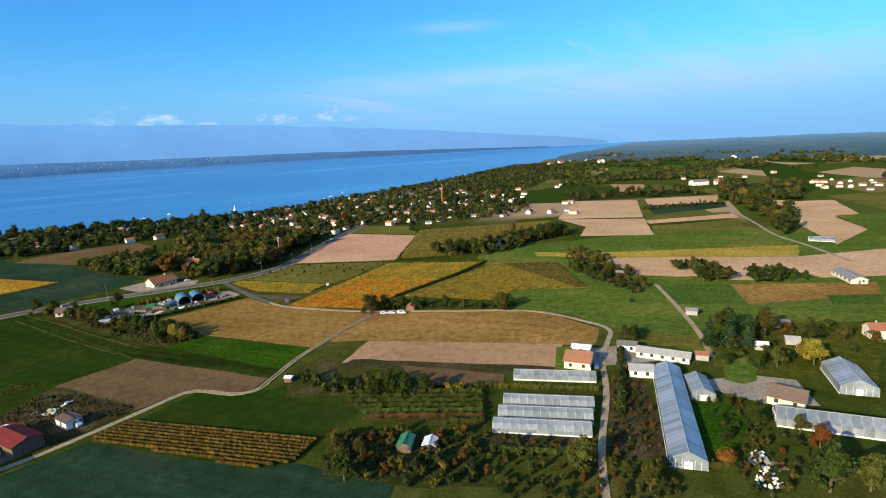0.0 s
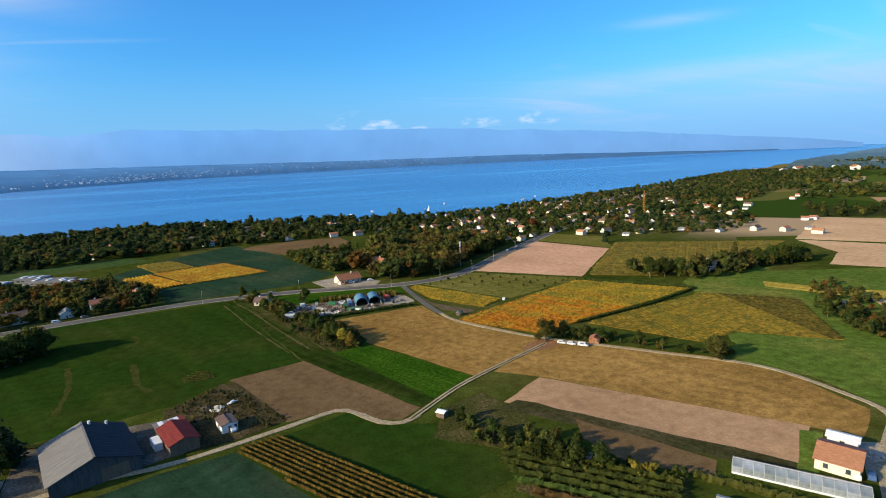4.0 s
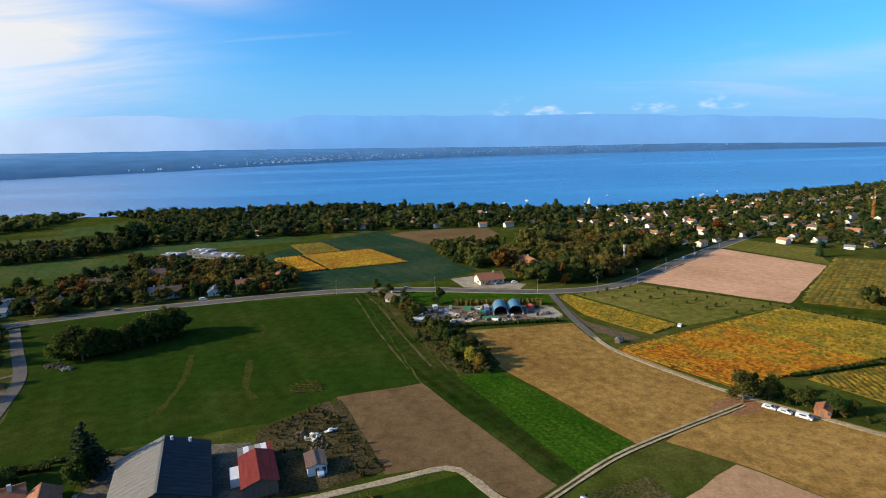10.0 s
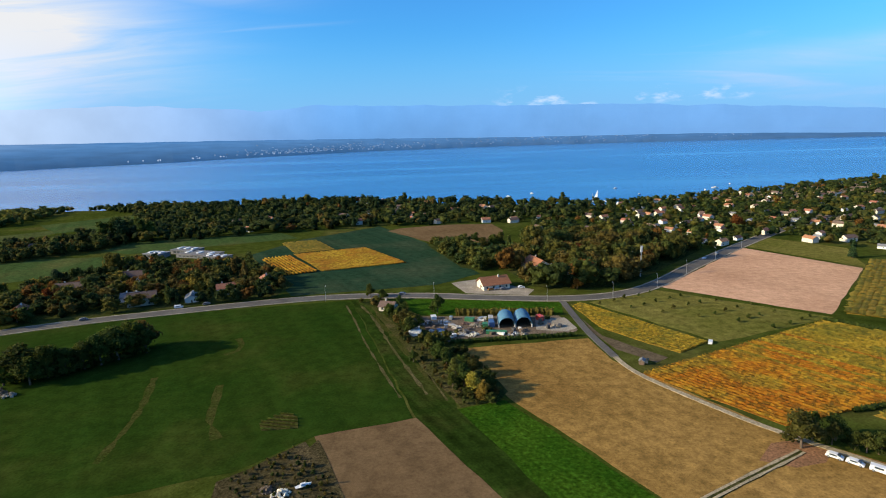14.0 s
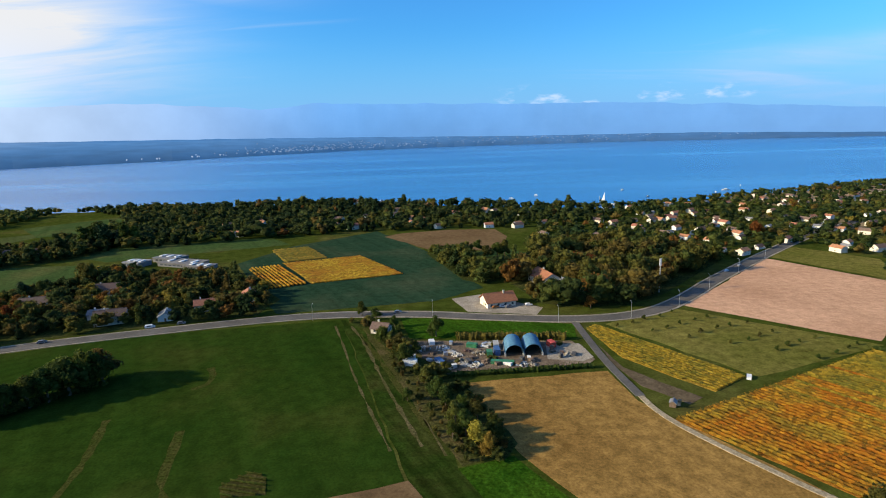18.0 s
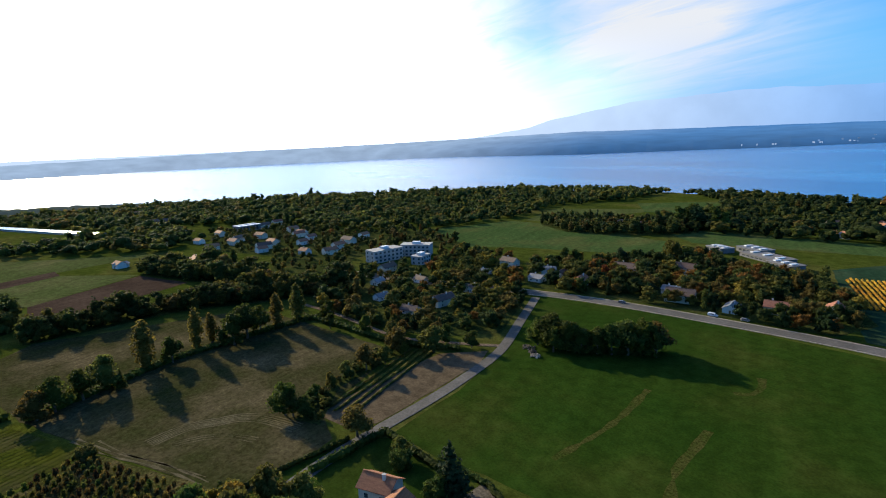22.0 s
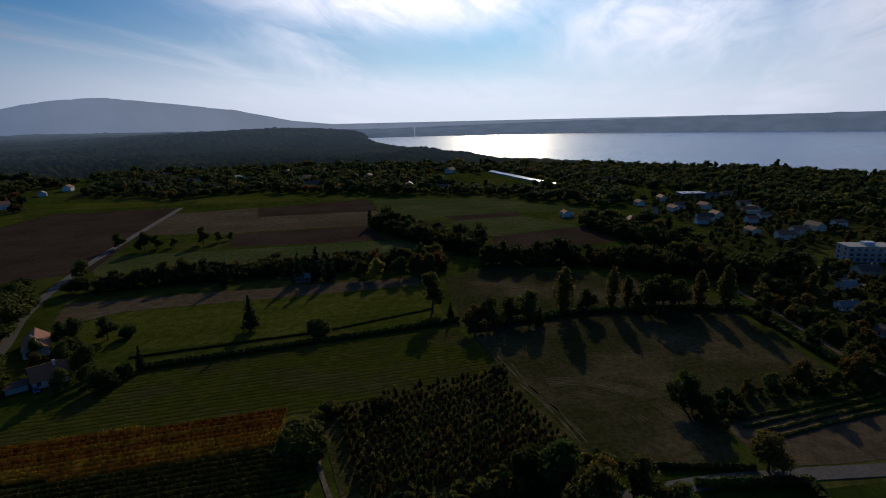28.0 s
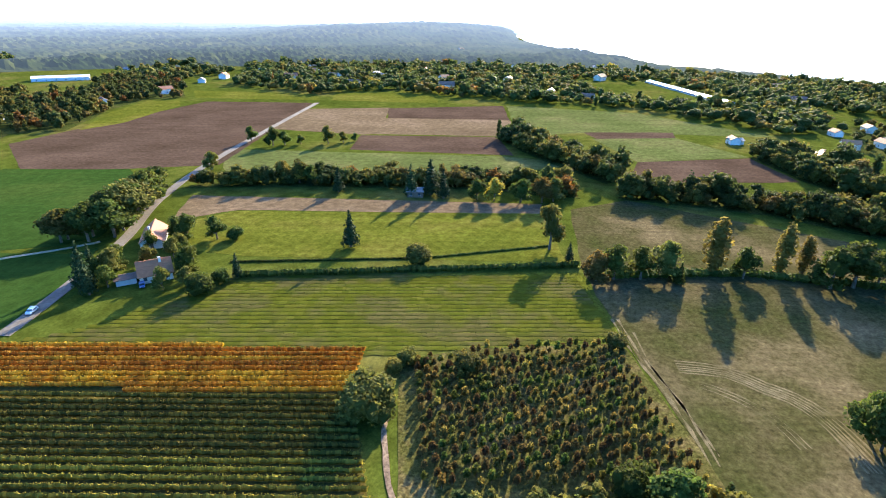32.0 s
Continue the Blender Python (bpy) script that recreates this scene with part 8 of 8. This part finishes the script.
wood("scattered woods towards the eastern horizon", [(760, 620), (1150, 560), (1500, 250), (1900, 420), (2050, 1400), (1600, 1320), (1100, 950), (860, 760)], 20, 7, 16, GREENS, 19, level=2, clump=0.02)
wood("far eastern tree lines", [(760, 100), (1500, -200), (1900, 100), (1900, 420), (1500, 330), (900, 220)], 20, 7, 16, GREENS, 20, level=2, clump=0.05)
wood("scrub along the brown strip hedge", [(-126, 186), (-118, 192), (-140, 206), (-158, 244), (-166, 250), (-164, 236), (-145, 203)], 4, 2.5, 5.5, {"green": 3, "moss": 3, "olive": 3, "bronze": 1.2}, 21)
wood("thick bushes in the garden strip", [(36, 318), (44, 312), (57, 276), (52, 268), (42, 270)], 4, 2.5, 5, {"green": 3.5, "moss": 2.5, "olive": 2.2, "bronze": 1.4}, 22)
wood("low shrubs over the whole garden strip", [(10, 352), (30, 326), (37, 302), (46, 268), (40, 265), (26, 300), (12, 336)], 4.2, 1.2, 4.0, {"green": 3, "moss": 2.5, "olive": 2.5, "bronze": 1.4}, 54, level=1, floor=False)
wood("overgrown bushes in the waste plot", [(-22, 231), (-8, 246), (6, 228), (18, 207), (10, 202), (3, 214), (-5, 217), (-14, 214), (-19, 222)], 2.4, 0.5, 1.9, {"dark": 1.5, "olive": 2, "bronze": 3.5, "green": 2, "moss": 1}, 23, level=1, floor=False)
wood("dense scrub by the orchard", [(50, 124), (62, 142), (84, 120), (96, 108), (80, 89), (66, 100)], 3.4, 1.8, 4.4, {"olive": 4, "orange": 1.6, "green": 2, "yellow": 0.5}, 24, ([(68, 118), (76, 124), (84, 116), (76, 110)],), level=1)
wood("bushes between orchard and lane", [(70, 186), (78, 174), (100, 146), (117, 133), (112, 129), (92, 140), (72, 168)], 3.4, 1.5, 4.5, {"green": 3, "moss": 3, "olive": 3, "bronze": 1.4, "yellow": 0.5}, 25, level=1, floor=False)
wood("green shrubs and beds in the nursery", [(98, 106), (112, 82), (118, 60), (100, 52), (78, 84), (84, 98)], 3.4, 1.2, 3.4, {"green": 3, "moss": 3, "olive": 3, "bronze": 1.4, "orange": 0.8}, 26, level=1, floor=False)
wood("shrubs round the nursery glasshouses", [(140, 60), (160, 74), (172, 70), (166, 52), (158, 44), (140, 34), (120, 44)], 3.8, 1.2, 3.6, {"green": 4, "moss": 3, "olive": 2.5, "bronze": 1.2, "orange": 0.8}, 27, ([(166, 64), (186, 34), (164, 28), (156, 52)],), level=1, floor=False)
wood("garden bushes behind the nursery", [(186, 84), (204, 74), (220, 60), (250, 48), (270, 60), (236, 104), (218, 104)], 9, 2.5, 7, {"green": 4, "moss": 3, "olive": 2.5, "bronze": 1.2, "orange": 0.4}, 28, floor=False)
wood("overgrown nursery bed with rusty shrubs", [(153, 105), (158, 96), (123, 68), (112, 77)], 2.5, 0.8, 2.4, {"orange": 1.0, "bronze": 3, "olive": 2, "green": 3, "moss": 2}, 29, level=1, floor=False)
wood("low shrubs on the eastern pasture", [(242, 148), (262, 158), (282, 190), (274, 196), (236, 152)], 9, 1.5, 3.5, {"green": 3.5, "moss": 2.5, "olive": 2.2, "bronze": 1.4}, 30, floor=False)
wood("bushes at the lakeside hedge of the lane", [(140, 243), (192, 187), (198, 190), (150, 242)], 5, 1.5, 4, {"green": 3.5, "moss": 2.5, "olive": 2.2, "bronze": 1.4, "orange": 0.4}, 31, floor=False)
wood("trees between lawns by the roadside house", [(-94, 140), (-64, 146), (-62, 150), (-92, 146)], 5, 3, 6, {"green": 3, "olive": 3}, 32)
wood("orchard hedge of shrubs along the side road", [(-66, 112), (-98, 160), (-94, 164), (-62, 116)], 2.4, 2.5, 6.5, {"green": 3.5, "moss": 2.5, "olive": 2.2, "bronze": 1.4, "yellow": 0.6}, 33, level=1)
wood("trees north of the pale fields", [(600, 480), (660, 425), (750, 350), (800, 420), (680, 560)], 20, 8, 14, GREENS, 34, level=1)


# ---- wooded land miles off; the haze outshining it is painted in as emission ----
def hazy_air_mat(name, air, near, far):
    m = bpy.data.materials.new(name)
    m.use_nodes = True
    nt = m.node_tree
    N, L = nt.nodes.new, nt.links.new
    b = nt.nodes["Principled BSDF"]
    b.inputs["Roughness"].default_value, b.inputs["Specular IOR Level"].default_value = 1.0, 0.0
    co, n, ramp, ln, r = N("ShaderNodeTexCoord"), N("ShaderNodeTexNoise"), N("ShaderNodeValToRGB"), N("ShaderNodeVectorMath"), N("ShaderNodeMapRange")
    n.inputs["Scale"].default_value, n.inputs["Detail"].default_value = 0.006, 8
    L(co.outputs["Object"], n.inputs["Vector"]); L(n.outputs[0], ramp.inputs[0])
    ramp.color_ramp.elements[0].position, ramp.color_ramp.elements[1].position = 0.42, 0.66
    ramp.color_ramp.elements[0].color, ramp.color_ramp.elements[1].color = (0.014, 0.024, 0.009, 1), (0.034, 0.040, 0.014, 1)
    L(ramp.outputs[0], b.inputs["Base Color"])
    # emission grows with distance, as painted haze; the woods themselves don't glow
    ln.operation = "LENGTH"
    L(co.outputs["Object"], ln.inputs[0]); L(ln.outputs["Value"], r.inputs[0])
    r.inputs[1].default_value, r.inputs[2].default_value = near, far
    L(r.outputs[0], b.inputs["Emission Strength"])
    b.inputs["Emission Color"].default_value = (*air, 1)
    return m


def distant_woods(name, label, a0, a1, d0, air):
    """Treetops of the land beyond d0, as one uneven roof of leaves over the lie of the land."""
    azs, ds = np.arange(a0, a1, 0.3), d0 * 1.014 ** np.arange(int(math.log(4650 / d0) / math.log(1.014)))
    n = len(ds)
    V, F, ok = [], [], []
    for a in azs:
        for k, d in enumerate(ds):
            x, y = polar(a, d)
            woods = (0.55 + 0.45 * smooth(-0.25, 0.15, noise.noise((x / 420, y / 300, 3)))) * smooth(10, 60, shore_side(x, y)) * smooth(-1, 4, k)
            V.append((x, y, land_height(x, y) - 1 + woods * (10 + 8 * noise.noise((x / 11, y / 11, 1)) + 5 * noise.noise((x / 90, y / 60, 8)))))
            ok.append(shore_side(x, y) > 15)
    for i in range(len(azs) - 1):
        for k in range(n - 1):
            b = i * n + k
            q = (b, b + n, b + n + 1, b + 1)
            if all(ok[j] for j in q):
                F.append(q)
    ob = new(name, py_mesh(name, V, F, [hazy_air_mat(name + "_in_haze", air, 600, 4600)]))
    tagged(ob, label, "distant land", kind="structure")


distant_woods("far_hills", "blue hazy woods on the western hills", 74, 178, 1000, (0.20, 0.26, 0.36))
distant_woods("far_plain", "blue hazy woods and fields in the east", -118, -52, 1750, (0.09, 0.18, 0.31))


# ---- rows: vines, hedges, maize ----
def row_mesh(name, length, h, w, material, rng, foot=0.35, step=0.9, tufts=5, gap=0.0, tuft=1.0):
    """A planted row along +x: an uneven leafy body with tufts."""
    V, F = [], []
    foot = min(foot, h * 0.2)
    n = max(2, int(length / step))
    prev = None
    for i in range(n + 1):
        x = length * i / n
        if gap and rng.random() < gap:
            prev = None
            continue
        k, sway = rng.uniform(0.84, 1.1), rng.normal() * 0.13 * w * (h > 0.3)
        ring = [(x, -w * 0.28 * k, foot), (x + rng.uniform(-0.2, 0.2), -w * 0.5 * rng.uniform(0.7, 1.2), h * 0.62), (x, rng.uniform(-0.1, 0.1), h * k), (x + rng.uniform(-0.2, 0.2), w * 0.5 * rng.uniform(0.7, 1.2), h * 0.62), (x, w * 0.28 * k, foot)]
        ring = [(rx, ry + sway, rz) for rx, ry, rz in ring]
        if prev is not None:
            b = len(V)
            V += prev + ring
            F += [(b + j, b + 5 + j, b + 5 + (j + 1) % 5, b + (j + 1) % 5) for j in range(5)]
        prev = ring
        for _ in range(tufts + int(rng.integers(0, 3))):
            c = np.array((x + rng.uniform(-0.5, 0.5) * step, rng.uniform(-0.55, 0.55) * w, h * rng.uniform(0.4, 1.08)))
            u, v = rng.normal(size=3), rng.normal(size=3)
            u *= tuft * rng.uniform(0.2, 0.36) * (0.6 + 0.25 * h) / np.linalg.norm(u)
            v *= tuft * rng.uniform(0.2, 0.36) * (0.6 + 0.25 * h) / np.linalg.norm(v)
            b = len(V)
            V += [(c + u).tolist(), (c + v).tolist(), (c - u).tolist(), (c - v).tolist()]
            F.append((b, b + 1, b + 2, b + 3))
    return py_mesh(name, V, F, [material])


def clip_rows(poly, way, spacing, shift=0.5):
    """Segments of parallel lines inside an outline."""
    d = Vector(way).normalized()
    s = Vector((-d.y, d.x))
    vals = [Vector(p).dot(s) for p in poly]
    out = []
    c = min(vals) + spacing * shift
    while c < max(vals):
        cuts = []
        for a, b in zip(poly, poly[1:] + poly[:1]):
            a, b = Vector(a), Vector(b)
            va, vb = a.dot(s) - c, b.dot(s) - c
            if (va > 0) != (vb > 0):
                cuts.append((a + (b - a) * (va / (va - vb))).dot(d))
        cuts.sort()
        for u0, u1 in zip(cuts[::2], cuts[1::2]):
            if u1 - u0 > 3:
                out.append((d * u0 + s * c, d * u1 + s * c))
        c += spacing
    return out


def vineyard(poly, way, spacing, pals, label, seed, h=1.5, w=0.85, name="vine", category="vines", step=0.9, tufts=5, gap=0, tuft=1.0, ground_mat=None, z=0.07, ground_label="grassy vineyard ground between the rows"):
    rng = np.random.default_rng(seed)
    if ground_mat:
        sheet("field", poly, z, ground_mat, ground_label)
        z = SHEETS[-1]
    segs = clip_rows(poly, way, spacing)
    for i, (a, b) in enumerate(segs):
        pal = pals(i / max(1, len(segs) - 1)) if callable(pals) else pals
        ob = new(name, row_mesh(name, (b - a).length, h, w, LEAF[pal], rng, step=step, tufts=tufts, gap=gap, tuft=tuft))
        ob.matrix_basis = pose(a.x, a.y, z, 0, 0, math.degrees(math.atan2(b.y - a.y, b.x - a.x)))
        tagged(ob, label, category, label.split(" of ")[-1] + " rows")


vineyard([(-48, -24), (-101, 70), (-84, 78), (-34, -8)], (-45, 74), 2.1, lambda u: random.choice(("vine_gold", "vine_orange")), "long golden autumn row of trained vines", 1, w=0.75, step=0.6, tufts=8, tuft=0.62, ground_mat=VINE_SOIL)
vineyard([(-34, -6), (-84, 79), (-60, 103), (-12, 26)], (-42, 72), 2.2, lambda u: "vine_green" if u > 0.45 else "vine_lime", "long green and yellow row of trained vines", 2, w=0.75, step=0.6, tufts=8, tuft=0.62, ground_mat=VINE_SOIL)
vineyard([(2, 191), (15, 195), (57, 141), (46, 134), (36, 139)], (42, -55), 1.75, "vine_brown", "brown autumn row of low vines", 3, ground_mat=CROP_GREEN, w=0.42, h=1.25, step=0.6, tufts=7, tuft=0.6)
vineyard([(101, 369), (107, 374), (145, 316), (128, 305), (107, 335)], (38, -59), 1.9, lambda u: "vine_sun", "yellow row of vines on the slope by the lane", 4, ground_mat=LITTER, step=1.0, tufts=9, tuft=0.75, w=1.5, h=0.7)
vineyard([(107, 287), (207, 336), (255, 284), (160, 257), (135, 249)], (27, -40), 2.0, lambda u: "vine_blaze" if u + random.uniform(-0.22, 0.22) < 0.55 else "vine_sun", "orange and gold autumn row of vines in the large vineyard", 5, ground_mat=LITTER_RED, step=1.1, tufts=11, tuft=0.75, w=1.7, h=0.8)
vineyard([(164, 254), (254, 274), (287, 242), (247, 187), (216, 214), (193, 209)], (-9, -45), 2.1, lambda u: "vine_sun" if u < 0.45 else ("vine_mixed" if u < 0.75 else "vine_green"), "yellow-green row of vines by the pasture", 7, ground_mat=LITTER, step=1.4, tufts=9, tuft=0.8, w=1.8, h=0.6)
vineyard([(318, 451), (440, 380), (328, 326), (264, 320), (224, 346)], (-96, -105), 2.9, lambda u: "vine_mixed", "olive and gold row of vines beyond the pale field", 8, ground_mat=LITTER, step=2.6, tufts=7, w=2.9, h=0.5)
vineyard([(-83, 523), (-29, 543), (9, 482), (-48, 463)], (-38, 61), 2.3, "vine_gold", "bright golden row of vines in the crop field", 9, ground_mat=LITTER, step=1.6, tufts=6, w=2.2, h=0.7)
vineyard([(-103, 507), (-84, 516), (-51, 462), (-74, 450)], (-36, 58), 2.5, "vine_gold", "spaced golden row of vines by the gardens", 10, ground_mat=CROP_TEAL, step=1.6, tufts=4, w=1.3)
vineyard([(-108, 576), (-80, 586), (-54, 540), (-84, 528)], (-26, 46), 2.6, "vine_mixed", "greenish yellow row of vines in the crop field", 11, ground_mat=LITTER, step=1.8, tufts=5, w=2.4, h=0.7)
vineyard([(74, 158), (84, 160), (114, 131), (98, 112), (74, 142)], (31, -29), 3.4, lambda u: random.choice(("green", "moss", "rust", "green")), "bushy olive orchard hedge beside the greenhouses", 13, h=2.2, w=1.7, name="orchard_hedge", category="orchard", step=1.1, tufts=6, gap=0)
vineyard([(-127, 195), (-118, 205), (-150, 252), (-160, 246)], (-30, 46), 3.2, "vine_green", "dark row of low crops by the brown strip", 14, h=0.7, w=1.2, name="planted_strip", category="crop", step=1.5, tufts=3)
vineyard([(-23, 260), (-17, 266), (-12, 263), (-10, 256), (-21, 255)], (12, -3), 1.9, "moss", "short row of tall dull weeds on the field", 16, h=0.7, w=0.4, name="planted_strip", category="crop", step=0.8, tufts=5, tuft=0.6, ground_mat=ROUGH, ground_label="weedy brown plot in the green field")
# ribbed mown rows of the bright field
vineyard([(-66, -6), (-117, 6), (-176, 104), (-143, 127), (-102, 77), (-55, -14)], (-60, 98), 2.3, "ridge", "low olive-green ridge of a field crop", 15, h=0.10, w=1.9, name="planted_strip", category="crop", step=2.2, tufts=3, gap=0)


def hedge(pts, h, w, pal, label, seed):
    rng = np.random.default_rng(seed)
    for a, b in zip(pts, pts[1:]):
        a, b = Vector(a), Vector(b)
        ob = new("hedge", row_mesh("hedge", (b - a).length + w * 0.3, h, w, LEAF[pal], rng, 0.0, 0.8, 7))
        ob.matrix_basis = pose(a.x, a.y, 0, 0, 0, math.degrees(math.atan2(b.y - a.y, b.x - a.x)))
        tagged(ob, label, "hedge", "hedges")


hedge([(-113, 5), (-183, 103)], 2.2, 2.4, "green", "long clipped dark hedge between two fields", 31)
hedge([(-120, -6), (-160, 52), (-196, 88)], 0.7, 1.0, "green", "low dark verge hedge across the meadow", 32)
hedge([(41, 360), (88, 357)], 3.4, 2.6, "bronze", "yellowing hedge behind the storage yard", 33)
hedge([(38, 322), (92, 327)], 2.0, 2.0, "green", "dark green hedge before the storage yard", 34)
hedge([(182, 121), (168, 111), (150, 99), (134, 88)], 2.8, 2.4, "green", "tall clipped hedge beside the nursery lane", 35)
hedge([(92, 99), (106, 84)], 1.8, 3.0, "moss", "mossy green hedge in the nursery", 36)
hedge([(118, 67), (132, 51)], 1.8, 2.6, "olive", "olive green clipped garden hedge", 37)
hedge([(207, 337), (238, 306), (256, 285)], 1.8, 2.0, "green", "dark hedge between the vineyards", 38)
hedge([(160, 256), (212, 268), (256, 284)], 1.6, 1.8, "green", "hedge along the vineyard path", 39)
hedge([(-177, 109), (-208, 156), (-222, 200), (-228, 230)], 2.4, 4.0, "green", "dark undergrowth below the poplar row", 40)
hedge([(118, 131), (142, 103)], 1.8, 2.2, "olive", "shrub hedge between the greenhouses", 41)
hedge([(-131, 295), (-114, 302), (-97, 320)], 2.6, 4.5, "green", "dark undergrowth below the clump of trees", 46)
hedge([(-96, 158), (-104, 196)], 1.4, 1.6, "green", "ragged verge hedge by the side road", 42)
hedge([(-94, 181), (-97, 193), (-101, 206)], 2.2, 2.2, "green", "dark clipped hedge along the side road", 47)
hedge([(-232, 221), (-211, 230), (-176, 240), (-158, 250), (-146, 262)], 2.4, 3.0, "green", "overgrown dark hedge along the village lane", 48)
hedge([(-76, 211), (-89, 209), (-101, 207)], 2.0, 2.4, "green", "dark garden hedge of the roadside house", 43)
hedge([(95, 152), (108, 140)], 1.0, 1.4, "olive", "low hedge by the bare strip", 44)
hedge([(-80, 214), (-62, 218), (-46, 216)], 1.4, 1.8, "green", "dark hedge behind the sheds", 45)


# ---- the orchard of young fruit bushes ----
def build_bushes():
    protos = {}
    rng = np.random.default_rng(6)
    poly = [(-103, 84), (-117, 97), (-138, 126), (-99, 156), (-69, 108)]
    sheet("field", [(-102, 80), (-117, 95), (-141, 129), (-98, 160), (-64, 106)], 0.06, ROUGH, "grassy orchard ground")
    for a, b in clip_rows(poly, (-40, 26), 3.0):
        n = int((b - a).length / 2.2)
        for i in range(n):
            p = a + (b - a) * ((i + 0.5) / n) + Vector((random.uniform(-0.4, 0.4), random.uniform(-0.4, 0.4)))
            pal = pick({"rust": 6, "green": 1.5, "moss": 1.5, "olive": 1.5, "bronze": 2.4})
            key = (pal, random.randrange(2))
            s = random.uniform(0.85, 1.3)
            m = pose(p.x, p.y, 0.06, 0, 0, 147 + random.choice((0, 180)) + random.uniform(-15, 15)) @ Matrix.Diagonal((s * 1.1, s * 0.85, s * random.uniform(1.05, 1.4), 1))
            if key not in protos:
                V, F = foliage([(0, 0, 1.4, 0.6, 0.9), (0.3, 0.2, 1.0, 0.5, 0.5), (-0.3, -0.1, 1.2, 0.45, 0.6)], 90, 0.24, rng, 0.7)
                top = thing("fruit_bush", f"young {TREE_WORDS[pal]} fruit bush in the orchard rows", "bush", "orchard bushes")
                st = bmesh.new()
                cyl(st, (0, 0, -0.05), (0.03, 0, 1.3), 0.06, 0.03, 5)
                part("stem", st, BARK, top)
                c = new("crown", py_mesh("crown", V, F, [LEAF[pal]]))
                c.parent = top
                top.matrix_basis = m
                protos[key] = top
            else:
                copy_thing(protos[key], Matrix()).matrix_basis = m


build_bushes()

# young trees dotted over the olive meadow
for _i in range(6):
    for _j in range(7):
        _p = Vector((116, 372)) + Vector((14.5, -9.4)) * _j * 0.9 + Vector((8.5, 4.4)) * _i * 0.95
        if inside(_p.x, _p.y, [(112, 374), (153, 394), (213, 341), (150, 317)]):
            plant(_p.x + random.uniform(-1.5, 1.5), _p.y + random.uniform(-1.5, 1.5), random.uniform(1.6, 2.6), "broad", pick({"green": 2, "olive": 1}), "dotted over the olive meadow", "young meadow trees")
